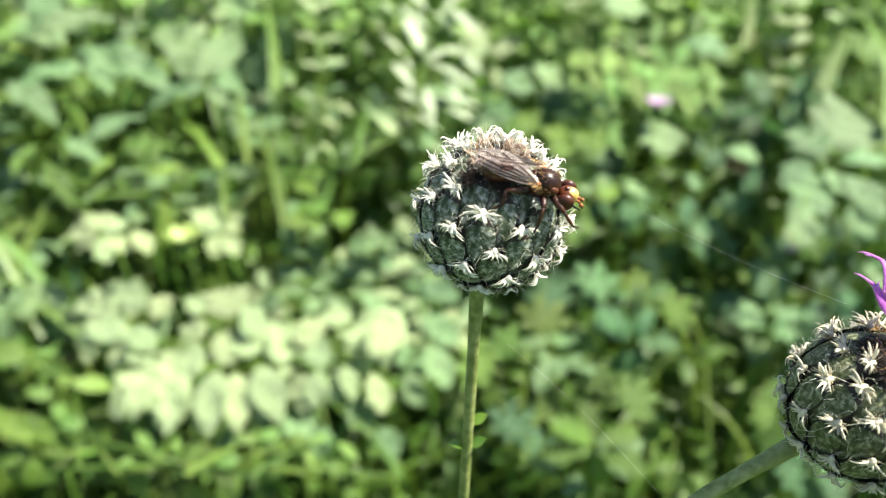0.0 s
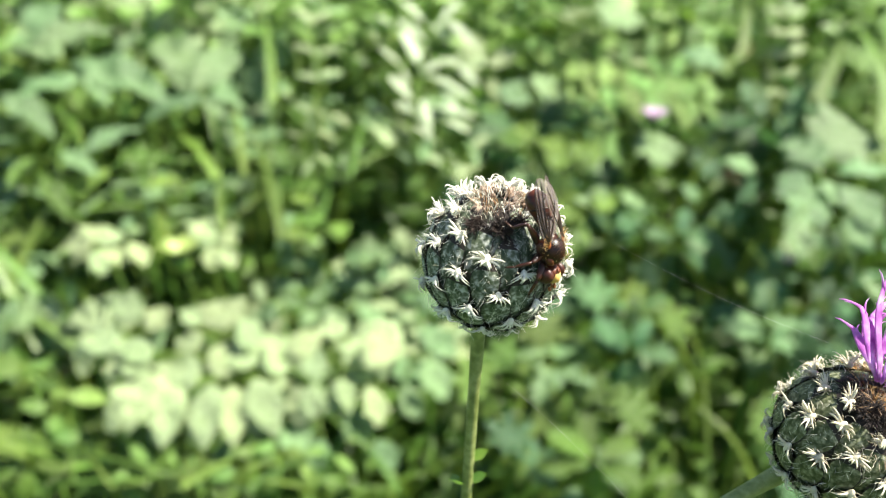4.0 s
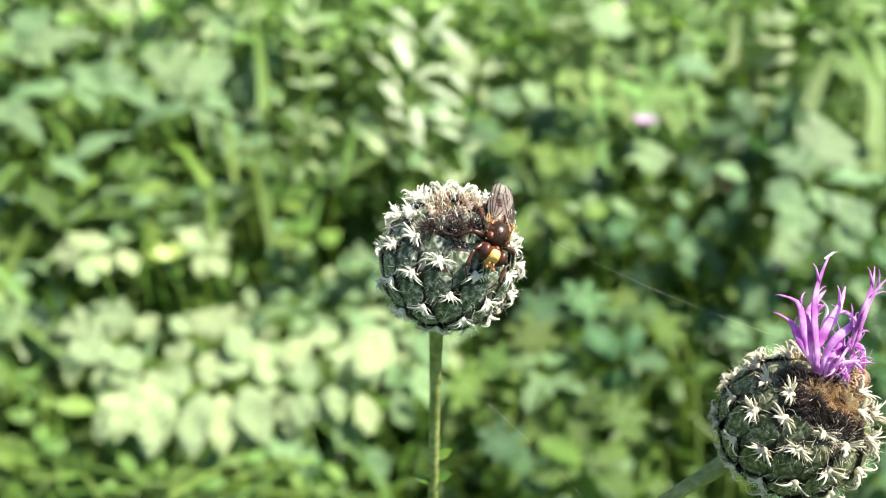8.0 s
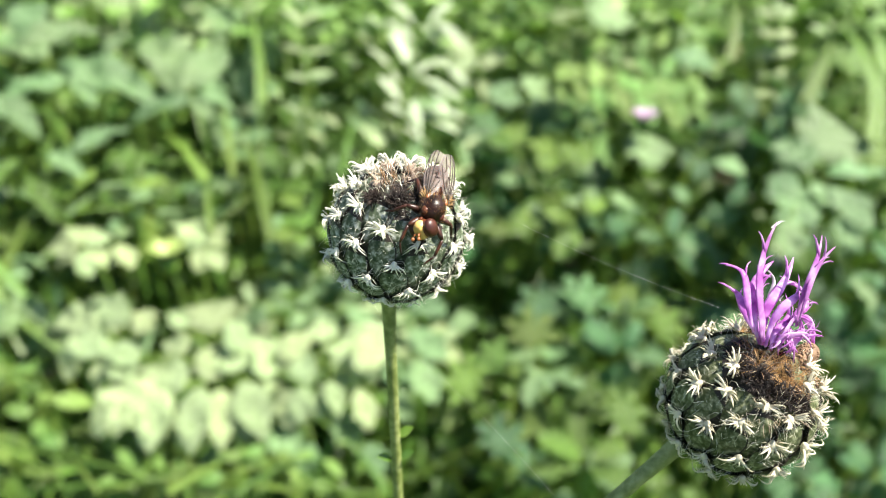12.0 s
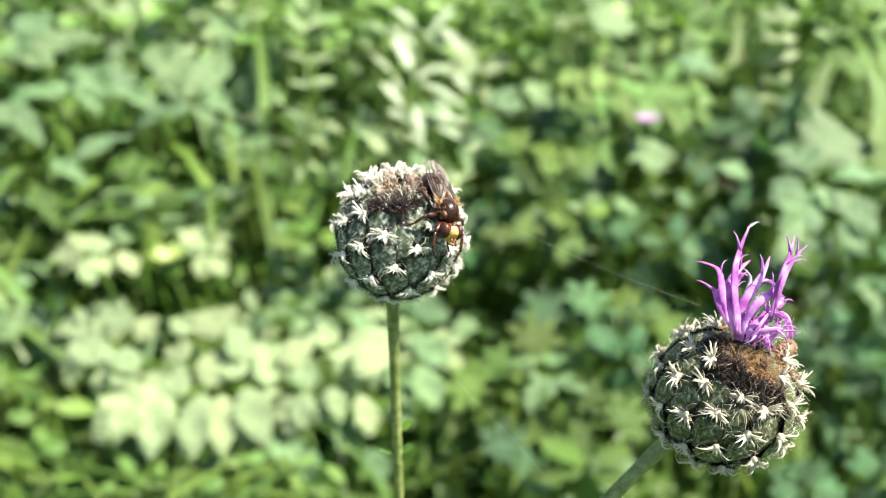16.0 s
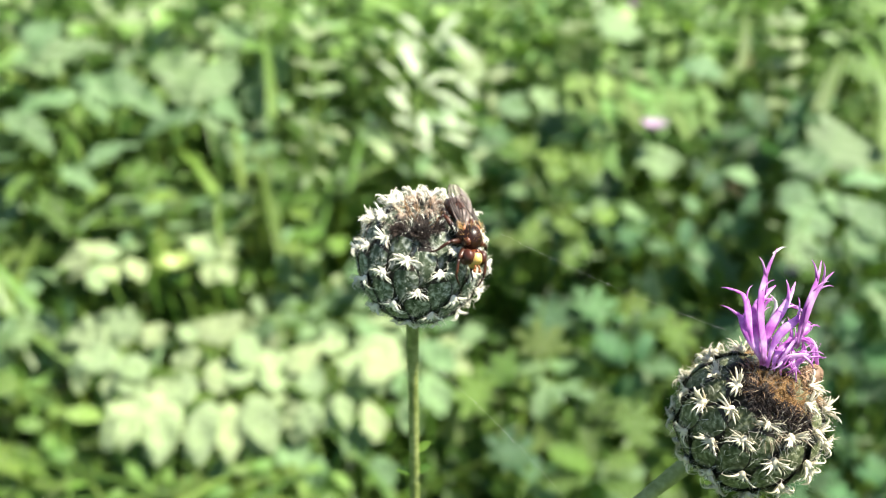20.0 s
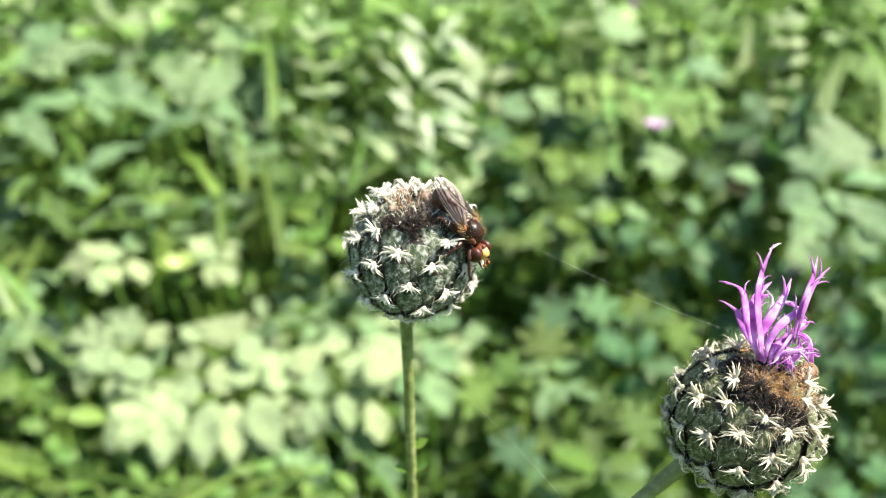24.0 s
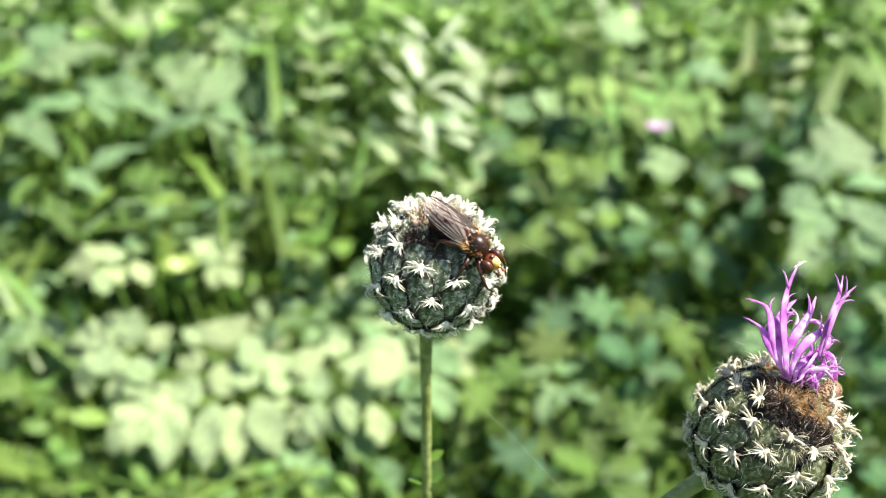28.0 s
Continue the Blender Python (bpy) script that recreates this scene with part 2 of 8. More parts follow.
# ---- knapweed heads ----
def bract_mesh(radius, length, width, seed, mat):
    """One scale of the head: the tip at the origin, y up the head, z outward, with a thin dark toothed margin."""
    rnd = random.Random(seed)
    s = Shape()
    rows, cols = 12, 10
    for i in range(rows + 1):
        t = i / rows
        w = width / 2 * (0.34 + 0.66 * math.sin(math.pi * (0.16 + 0.70 * (1 - t)) ** 0.9)) * (1 - 0.66 * max(0.0, (t - 0.66) / 0.34) ** 2.0)
        y = -length * (1 - t)
        for k in range(cols + 1):
            u = (-1, -0.93, -0.8, -0.5, -0.2, 0, 0.2, 0.5, 0.8, 0.93, 1)[k]
            x = u * w + (rnd.uniform(-0.05, 0.05) * MM if abs(u) == 1 else 0)
            out = 0.13 * MM * (1 - u * u) + 0.025 * MM * math.cos(11 * u) + 0.36 * MM * t - 0.50 * MM * (1 - t) ** 2
            a, b = x / radius, y / radius
            rr = radius + out
            s.v.append(Vector((rr * math.sin(a) * math.cos(b), rr * math.sin(b), rr * math.cos(a) * math.cos(b) - radius)))
    for i in range(rows):
        for k in range(cols):
            q = i * (cols + 1) + k
            edge = k in (0, cols - 1) or i >= rows - 2
            s.face(q, q + 1, q + cols + 2, q + cols + 1, slot=1 if edge else 0)
    # sparse dark teeth along both edges
    for i in range(2, rows):
        for k in (0, cols):
            p = s.v[i * (cols + 1) + k]
            d = 1 if k else -1
            ln = rnd.uniform(0.5, 1.25)
            s.tube([p, p + Vector((d * 0.20, 0.10, 0.16)) * MM * ln, p + Vector((d * 0.42, 0.34, 0.26)) * MM * ln], [0.05 * MM, 0.036 * MM, 0.008 * MM], 3, slot=1)
    # pale cobweb strands lying on the scale
    for _ in range(9):
        y, u = -length * rnd.uniform(0.08, 0.75), rnd.uniform(-0.6, 0.6)
        p = Vector((u * width * 0.42, y, -y * y / (2 * radius) + 0.36 * MM * (1 + y / length)))
        q = p + Vector((rnd.uniform(-0.9, 0.9), rnd.uniform(-0.9, 0.9), rnd.uniform(0.02, 0.3))) * MM
        s.tube([p, (p + q) / 2 + Vector((rnd.uniform(-0.2, 0.2), rnd.uniform(-0.2, 0.2), 0.18)) * MM, q], [0.016 * MM, 0.014 * MM, 0.006 * MM], 3, slot=2)
    return s.mesh("bract", mat, MARGIN, FRINGE)


def fringe_mesh(size, count, seed, mats, lift=0.5, reach=150, claw=1.0):
    """The comb-like tip of a scale: a pale pointed base from which stout bristles spread to the sides and claw downward."""
    rnd = random.Random(seed)
    s = Shape()
    u = MM * size
    s.ball((0, -0.12 * u, 0.16 * u), (0.46 * u, 0.54 * u, 0.32 * u), 6, 10, bend=lambda q: Vector((q.x * (0.85 - 0.5 * q.y / u), q.y, q.z)))
    lean = rnd.uniform(-0.09, 0.09)
    for i in range(count):
        f = -1 + 2 * (i + 0.5) / count + rnd.uniform(-0.12, 0.12)
        a = f * radians(reach) + lean
        d = Vector((math.sin(a), -math.cos(a) * 0.55 - 0.08, 0))
        ln = u * rnd.uniform(0.85, 1.35) * (0.66 + 0.42 * abs(f))
        start = d * 0.25 * u + Vector((0, -0.08 * u, 0.2 * u))
        up = lift * ln * rnd.uniform(0.5, 1.1)
        curl = Vector((rnd.uniform(-0.12, 0.12), rnd.uniform(-0.62, -0.22) * claw, 0)) * ln
        pts = bezier(start, start + d * ln * 0.66 + Vector((0, 0.06 * ln, up)), start + d * ln * 1.08 + curl + Vector((0, 0, up * rnd.uniform(-0.5, 0.4) + (1 - claw) * 1.3 * up)), 6)
        r = 0.080 * u * rnd.uniform(0.7, 1.3)
        s.tube(pts, [r * 1.5, r * 1.2, r * 1.0, r * 0.88, r * 0.7, r * 0.45, r * 0.12], 5)
    for _ in range(count):
        # fine short hairs between them
        a = rnd.choice((-1, 1)) * radians(rnd.uniform(20, 130))
        d = Vector((math.sin(a), math.cos(a) * 0.8, rnd.uniform(0.2, 1.1)))
        p = Vector((0, -0.1 * u, 0.1 * u)) + Vector((d.x, d.y, 0)) * 0.4 * u
        s.tube([p, p + d * 0.4 * u, p + d * 0.95 * u + Vector((rnd.uniform(-0.25, 0.25), -0.15, 0)) * u], [0.032 * u, 0.024 * u, 0.006 * u], 3)
    return s.mesh("fringe", *mats)


def hair_mesh(count, seed, spread, length, mats, ring=(0.0, 1.0), radius=0.06):
    """A tangle of curled hairs standing on a disc."""
    rnd = random.Random(seed)
    s = Shape()
    for _ in range(count):
        a, q = rnd.uniform(0, 2 * math.pi), spread * math.sqrt(rnd.uniform(ring[0] ** 2, ring[1] ** 2))
        base = Vector((math.cos(a) * q, math.sin(a) * q, -0.10 * q * q / spread)) * MM
        d = Vector((math.cos(a) * rnd.uniform(-0.3, 1.0), math.sin(a) * rnd.uniform(-0.3, 1.0), rnd.uniform(0.3, 1.0))).normalized()
        ln = length * MM * rnd.uniform(0.5, 1.3)
        side = Vector((rnd.uniform(-1, 1), rnd.uniform(-1, 1), rnd.uniform(-0.5, 0.7))) * ln * 0.5
        pts = bezier(base, base + d * ln * 0.5 + side * 0.4, base + d * ln * 0.8 + side, 4)
        r = radius * MM * rnd.uniform(0.6, 1.2)
        s.tube(pts, [r, r, r * 0.8, r * 0.55, r * 0.15], 3, slot=rnd.randrange(len(mats)))
    return s.mesh("hairs", *mats)


def brush(radius, az, el, inner, outer, count, length, mats, seed, lean=0.9, thick=0.06, facing=None, unruly=1.0):
    """Curled hairs on the head round the point az, el, from inner to outer (radians away), leaning outward from it; facing keeps one side only."""
    rnd = random.Random(seed)
    mid = on_head(1.0, radians(az), radians(el))
    s = Shape()
    while count > 0:
        a, q = rnd.uniform(0, 2 * math.pi), math.sqrt(rnd.uniform(inner ** 2, outer ** 2))
        if facing is not None and math.cos(a - radians(facing)) < rnd.uniform(-0.2, 0.9):
            continue
        count -= 1
        away = mid.to_3x3() @ Vector((math.cos(a), math.sin(a), 0))
        n = (mid.translation * math.cos(q) + away * math.sin(q)).normalized()
        ln = length * MM * rnd.uniform(0.5, 1.3)
        wild = Vector((rnd.uniform(-1, 1), rnd.uniform(-1, 1), rnd.uniform(-1, 1))) * unruly
        d = (n * rnd.uniform(0.35, 1.0) + away * lean * rnd.uniform(0.2, 1.2) + wild * 0.35).normalized()
        base = n * (radius - 0.2 * MM)
        side = (wild + away * 0.5 - n * 0.3) * ln * 0.3
        r = thick * MM * rnd.uniform(0.6, 1.2)
        s.tube(bezier(base, base + d * ln * 0.55, base + d * ln * 0.9 + side, 4), [r, r, r * 0.8, r * 0.55, r * 0.12], 3, slot=rnd.randrange(len(mats)))
    return s.mesh("hairs", *mats)


def on_head(radius, az, el, roll=0.0):
    """The pose of a scale's tip at that azimuth and elevation: z outward, y up the head."""
    out = Vector((math.cos(el) * math.cos(az), math.cos(el) * math.sin(az), math.sin(el)))
    up = (Vector((0, 0, 1)) - out * out.z).normalized()
    m = Matrix((up.cross(out), up, out)).transposed().to_4x4()
    m.translation = out * radius
    return m @ Matrix.Rotation(roll, 4, "Z")


def knapweed_head(name, radius, first_az, first_el, step_el, span, brown_from, dark_from, dark_side, dark_share, tan_mat, mat, tip_mat, tip_size, label, axis=(0, 0, 1), crown=None):
    """A thistle-like head: a core, scales set along the golden angle, each with its fringed tip."""
    rnd = random.Random(name)
    head = tagged(new(name), label, "flower head")
    k = radius / (8.5 * MM)
    # the scales are set round this axis
    pole = Vector(axis).normalized()
    side = Vector((1, 0, 0)).cross(pole).normalized()
    tilt = Matrix((side, pole.cross(side), pole)).transposed().to_4x4() if pole.z < 0.999 else Matrix()
    s = Shape()
    s.ball((0, 0, 0), (radius * 0.93, radius * 0.93, radius * 0.93), 16, 24)
    part("core", s.mesh("core", CORE), head)
    s = Shape()
    for _ in range(760):
        az, el = rnd.uniform(0, 2 * math.pi), math.asin(rnd.uniform(-0.85, 0.9))
        m = on_head(radius + 0.1 * MM, az, el)
        ln = rnd.uniform(0.5, 1.7) * MM
        d = Vector((rnd.uniform(-0.8, 0.8), rnd.uniform(-0.9, 0.6), rnd.uniform(0.3, 1.0))) * ln
        s.tube([m.translation, m @ (d * 0.55), m @ (d + Vector((rnd.uniform(-0.3, 0.3), -0.2, 0)) * ln)], [0.026 * MM, 0.02 * MM, 0.007 * MM], 3)
    part("web_hairs", s.mesh("web_hairs", FRINGE), head, None, "fine cobweb of pale hairs")
    bracts = [bract_mesh(radius, 7.4 * MM * k, 3.75 * MM * k, i, mat) for i in range(3)]
    small = [bract_mesh(radius, 5.8 * MM * k, 3.4 * MM * k, 7 + i, mat) for i in range(2)]
    white = [fringe_mesh(1.05 * k * tip_size, 8, 20 + i, (tip_mat,), 0.55, 106) for i in range(6)]
    fans = [fringe_mesh(1.02 * k * tip_size, 14, 30 + i, (tip_mat,), 0.8, 140, 0.15) for i in range(4)]
    tan = [fringe_mesh(1.0 * k, 16, 40 + i, (tan_mat,), 0.8, 112) for i in range(2)]
    dark = [fringe_mesh(0.62 * k, 18, 50 + i, (FRINGE_DARK,), 0.5, 140) for i in range(2)]
    for i in range(*span):
        az = radians(first_az - 137.508 * i) + rnd.uniform(-0.02, 0.02)
        el = radians(first_el + step_el * i)
        if el < radians(-62):
            continue
        turned = (math.degrees(az) + 180) % 360 - 180
        blackish = el > radians(dark_from) and dark_side[0] < turned < dark_side[1]
        spot = tilt @ on_head(1.0, az, el).translation
        capped = spot.angle(on_head(1.0, radians(crown[0]), radians(crown[1])).translation) < radians(crown[2]) if crown else el > radians(brown_from)
        top, low = blackish or capped, el < radians(-26)
        mesh = rnd.choice(small if low or top else bracts)
        b = part("bract", mesh, head, tilt @ on_head(radius - (0.15 * MM if top else 0), az, el, rnd.uniform(-0.08, 0.08)))
        turn = rnd.uniform(-0.18, 0.18)
        if top:
            part("fringe", rnd.choice(dark if blackish or rnd.random() < dark_share else tan), b, pose(0, 0, 0.0003), "brown bristly scale tip")
        else:
            size = rnd.uniform(0.92, 1.12) * (0.6 if el < radians(-40) else 0.95 if low else 1.22 if el > radians(24) else 1.12)
            m = Matrix.Translation((0, 0.0001, 0.00042)) @ Matrix.Rotation(turn, 4, "Z") @ Matrix.Diagonal((size * rnd.choice((-1, 1)), size, size, 1))
            part("fringe", rnd.choice(fans if el > radians(26) else white), b, m, "white comb-like scale tip")
    return head


bud = knapweed_head("knapweed_bud", 8.2 * MM, -103.0, 34.5, -1.97, (-24, 48), 69, 47, (-142, -50), 0.3, FRINGE_BUFF, BRACT, FRINGE, 1.0, "closed knapweed head with dark-edged green scales and white fringes")
bud["group"] = "knapweed heads"
part("withered_tuft", hair_mesh(170, 3, 3.1, 1.6, (FRINGE_BUFF, FRINGE_BUFF, FRINGE_TAN, FRINGE), radius=0.075), bud, pose(0, 0, 8.0 * MM), "withered tan floret remains")
s = Shape()
rnd = random.Random(31)
for _ in range(120):
    a, q = rnd.uniform(0, 6.28), 4.8 * math.sqrt(rnd.uniform(0.05, 1))
    p = Vector((math.cos(a) * q, math.sin(a) * q, 8.3 - 0.06 * q * q)) * MM
    ln = rnd.uniform(0.9, 2.3) * MM
    d = Vector((math.cos(a) * 0.08 * q + rnd.uniform(-0.5, 0.5), math.sin(a) * 0.08 * q + rnd.uniform(-0.5, 0.5), 1)).normalized()
    bend = Vector((rnd.uniform(-1, 1), rnd.uniform(-1, 1), rnd.uniform(-0.7, 0.1))) * ln * 0.5
    r = rnd.choice((0.022, 0.028, 0.04)) * MM
    s.tube(bezier(p, p + d * ln * 0.6, p + d * ln * 0.8 + bend, 5), [r, r, r * 0.9, r * 0.75, r * 0.5, r * 0.15], 3)
part("crown_hairs", s.mesh("crown_hairs", FRINGE), bud, None, "fine curled white hairs")
for az, el, q, count in ((-131, 57, 0.07, 190), (-92, 60, 0.10, 320), (-60, 63, 0.05, 80)):
    part("dark_bristles", brush(8.4 * MM, az, el, 0.0, q, count, 1.3, (FRINGE_DARK,), 70 + az, 0.3, 0.10), bud, None, "blackish brown brush on a scale tip")
s = Shape()
s.tube([(0, 0, z * MM) for z in (1.5, -2, -12, -40, -120, -280, -500)], [q * MM for q in (1.5, 1.0, 0.80, 0.80, 0.9, 1.3, 2.0)], 10)
bud_stem = part("stem", s.mesh("stem", STEM), bud, pose(-0.0006, 0, -0.0082), "slender ribbed grey-green stem")

for z, side, turn in ((-26.5, 1, 20), (-30.5, -1, 200), (-30.8, 1, 10)):
    s = Shape()
    for i in range(7):
        t = i / 6
        for u in (-1, 0, 1):
            s.v.append(Vector((0.7 + 2.6 * t, u * 1.0 * math.sin(math.pi * (0.08 + 0.9 * t)), 1.0 * t - 0.9 * t * t + 0.2 * abs(u))) * MM)
    for i in range(6):
        for k in range(2):
            q = i * 3 + k
            s.face(q, q + 1, q + 4, q + 3)
    part("leaflet", s.mesh("leaflet", LEAF["mid"]), bud_stem, pose(0, 0, z * MM, 0, -25, turn), "tiny green stem leaf")

bloom = knapweed_head("knapweed_bloom", 8.6 * MM, 167.3, 27.2, -2.11, (-25, 43), 58, 58, (0, 0), 1.0, FRINGE_TAN, BRACT_OLIVE, FRINGE_CREAM, 1.0, "opening knapweed head with a tuft of magenta florets", (-0.238, 0.017, 0.971), (140, 80, 28))
bloom["group"] = "knapweed heads"
for az, el, q, count, ln in ((167, 73, 0.09, 90, 2.2), (107, 80, 0.10, 90, 1.6), (129, 62, 0.10, 90, 1.9), (31, 72, 0.12, 100, 1.6), (16, 55, 0.13, 90, 1.8), (91, 36, 0.12, 70, 1.6)):
    part("brown_hairs", brush(8.6 * MM, az, el, 0.0, q, count, ln, (FRINGE_TAN, FRINGE_GOLD, FRINGE_GOLD, FRINGE_BUFF), 500 + az, 1.7, 0.040, None, 0.5), bloom, None, "golden brown hairs round the florets")
# combed fans of hair that run down from the florets' foot
for az, el, q, count, ln in ((-170, 86, 0.10, 90, 1.7), (-100, 85, 0.10, 90, 1.8), (-30, 80, 0.10, 90, 1.8), (-50, 72, 0.06, 50, 1.5)):
    part("brown_hairs", brush(8.7 * MM, az, el, 0.0, q, count, ln, (FRINGE_TAN, FRINGE_GOLD, FRINGE_GOLD), 500 + az, 1.8, 0.034, None, 0.35), bloom, None, "golden brown hairs round the florets")
for az, el, q, count in ((150, 53, 0.07, 110), (171, 58, 0.08, 140), (-165, 66, 0.12, 460), (-130, 67, 0.13, 520), (-95, 70, 0.10, 260), (-70, 62, 0.07, 120)):
    part("dark_bristles", brush(8.6 * MM, az, el, 0.0, q, count, 1.35, (FRINGE_DARK,), 300 + az, 0.3, 0.10, None, 0.7), bloom, None, "blackish brown bristles below the collar")
for az, el in ((-119, 55), (-95, 58), (-60, 62)):
    part("wisp_tuft", brush(8.8 * MM, az, el, 0.02, 0.14, 38, 1.9, (FRINGE_BUFF, FRINGE_CREAM), 91 + az, 1.5, 0.04, None, 0.6), bloom, None, "pale golden wisps over the dark bristles")
# an unopened floret bundle beside the open ones
rnd = random.Random(77)
s = Shape()
lump = on_head(9.4 * MM, radians(32), radians(52)) @ pose(0, 0, 0, -30, 12, 0)
s.ball((0, 0, 0), (1.18 * MM, 2.4 * MM, 1.1 * MM), 10, 14, bend=lambda q: Vector((q.x * (1 - 0.12 * q.y / MM), q.y, q.z * (1 - 0.12 * q.y / MM))))
for _ in range(300):
    n = Vector((rnd.gauss(0, 1), rnd.gauss(0, 1), rnd.gauss(0, 1))).normalized()
    p = Vector((n.x * 1.15 * (1 - 0.29 * n.y), n.y * 2.35, n.z * 1.07 * (1 - 0.29 * n.y))) * MM
    s.tube([p - n * 0.1 * MM, p + (n * 0.12 + Vector((0, 0.3, 0))) * MM], [0.16 * MM, 0.05 * MM], 5)
part("closed_floret", s.mesh("closed_floret", BUNDLE), bloom, lump, "brown scaly bundle of closed florets")
s = Shape()
s.tube([Vector(p) * MM for p in ((0.8, 0.8, 1.0), (-3, -2.9, -2.8), (-5.8, -5.7, -6.1), (-8.9, -9, -9.9), (-10.9, -11.9, -13.1), (-12, -17, -20), (-9, -40, -60), (10, -110, -180), (60, -250, -420))], [q * MM for q in (1.5, 1.15, 0.95, 0.95, 0.95, 1.0, 1.2, 1.5, 2.0)], 10)
bloom_stem = part("stem", s.mesh("stem", STEM), bloom, pose(0, 0, -0.009), "bent ribbed grey-green stem")


def floret(a, b, c, width, mat=PETAL):
    """One magenta strap with a split tip, curved through three points."""
    s = Shape()
    rnd = random.Random(str(a) + str(c))
    pts = [p * MM for p in bezier(a, b, c, 9)]
    run = (pts[-1] - pts[0]).normalized()
    bow = run.cross(Vector((rnd.uniform(-1, 1), rnd.uniform(-1, 1), rnd.uniform(-1, 1)))).normalized() * 0.35 * MM
    hook = (run.cross(Vector((rnd.uniform(-1, 1), rnd.uniform(-1, 1), rnd.uniform(-1, 1)))).normalized() - run * 0.5) * rnd.uniform(0.5, 1.3) * MM
    pts = [p + bow * math.sin(2 * math.pi * i / 9) + hook * max(0.0, (i - 6) / 3) ** 2 for i, p in enumerate(pts)]
    w = [width * 0.84 * MM * q for q in (0.30, 0.42, 0.62, 0.85, 1.0, 0.98, 0.85, 0.62, 0.40, 0.10)]
    s.tube(pts, w, 8, 0.32)
    if mat is PETAL:
        # side lobes near the tip
        for i, d in ((6, 1), (7, -1)):
            p = pts[i]
            t = (pts[i + 1] - pts[i - 1]).normalized()
            o = t.cross(Vector((0.2, -0.5, 0.8))).normalized() * d
            s.tube([p, p + (t * 1.0 + o * 0.55) * MM, p + (t * 1.6 + o * 1.1) * MM, p + (t * 1.9 + o * 1.7) * MM], [w[i] * 0.6, w[i] * 0.45, w[i] * 0.3, 0.03 * MM], 5, 0.4)
    part("floret" if mat is PETAL else "style", s.mesh("floret", mat), bloom)


floret((-4.0, 3.7, 10.3), (-5.9, 7.3, 13.4), (-6.8, 11.0, 14.1), 0.50)
floret((-3.3, 3.4, 9.9), (-5.2, 6.3, 11.3), (-5.3, 9.5, 11.1), 0.62)
floret((-2.9, 2.8, 9.8), (-4.2, 7.6, 13.4), (-2.0, 14.9, 17.0), 0.62)
floret((-2.9, 2.8, 9.5), (-4.3, 7.8, 12.4), (0.4, 11.9, 13.7), 0.70)
floret((-2.3, 2.7, 9.6), (-2.0, 7.0, 12.2), (1.9, 12.2, 14.1), 0.70)
floret((0.5, 4.1, 11.9), (0.2, 7.4, 15.9), (2.6, 12.5, 18.7), 0.62)
floret((0.7, 4.2, 12.0), (0.5, 7.6, 16.3), (3.6, 11.3, 18.5), 0.50)
floret((0.6, 4.6, 11.4), (2.1, 7.4, 12.5), (2.3, 10.7, 11.5), 0.40)
floret((-2.4, 2.5, 9.8), (-1.4, 5.8, 13.3), (1.6, 7.9, 13.7), 0.62)
floret((-2.1, 2.4, 9.8), (-0.6, 4.1, 12.4), (2.8, 5.6, 12.5), 0.50)
floret((-0.9, 2.6, 9.4), (3.2, 6.1, 11.0), (7.2, 4.2, 6.8), 0.60)
floret((-1.3, 2.4, 9.8), (0.5, 3.5, 11.1), (3.7, 5.0, 10.5), 0.50)
floret((-2.5, 2.8, 9.3), (-3.6, 6.0, 10.1), (-2.6, 9.1, 9.2), 0.55)
floret((-2.7, 2.8, 9.7), (-3.6, 6.1, 12.0), (-2.0, 10.6, 13.1), 0.60)
floret((-0.7, 2.3, 9.6), (0.7, 3.1, 10.0), (2.9, 4.1, 8.4), 0.50)
floret((-0.4, 1.8, 9.9), (-0.1, 1.7, 11.2), (1.5, 2.1, 10.3), 0.40)
floret((-1.9, 2.3, 9.3), (-0.5, 3.3, 9.9), (1.5, 5.3, 8.9), 0.60)
floret((-2.0, 2.6, 9.3), (-2.0, 5.2, 9.8), (-0.8, 8.3, 8.8), 0.60)
floret((0.6, 4.7, 11.8), (1.3, 5.9, 12.7), (3.2, 8.9, 12.8), 0.50)
floret((-1.5, 2.4, 9.4), (-0.2, 4.9, 10.6), (2.1, 7.9, 10.2), 0.55)
floret((-1.4, 5.9, 10.7), (-1.4, 8.4, 12.0), (-1.3, 11.4, 13.0), 0.30, STYLE)
floret((-0.5, 6.2, 11.1), (0.0, 7.3, 11.5), (0.9, 8.2, 11.1), 0.35, STYLE)
floret((-2.4, 14.2, 16.4), (-1.9, 14.7, 16.4), (-1.2, 15.7, 16.1), 0.20, STYLE)
for i in range(9):
    a = 2.4 * i
    x, y = 0.7 + 1.6 * math.cos(a), 3.9 + 0.9 * math.sin(a)
    floret((x * 0.8, y * 0.7, 8.6), (x, y + 0.2, 9.8), (x * 1.3 + 0.5 * math.sin(5 * a), y * 1.1 + 0.7, 10.6 + 0.6 * math.cos(3 * a)), 0.42)


# ---- the fly ----
FLY_LEGS, FLY_WINGS = [], []


def wing_pose(d, fold):
    """A wing on its side of the thorax; fold turns its tip in over the back, in degrees."""
    return Matrix.Translation(Vector((-0.85, d * 1.15, 0.85 + 0.10 * d)) * MM) @ Euler((radians(d * -20), radians(-2), radians(d * fold))).to_matrix().to_4x4()


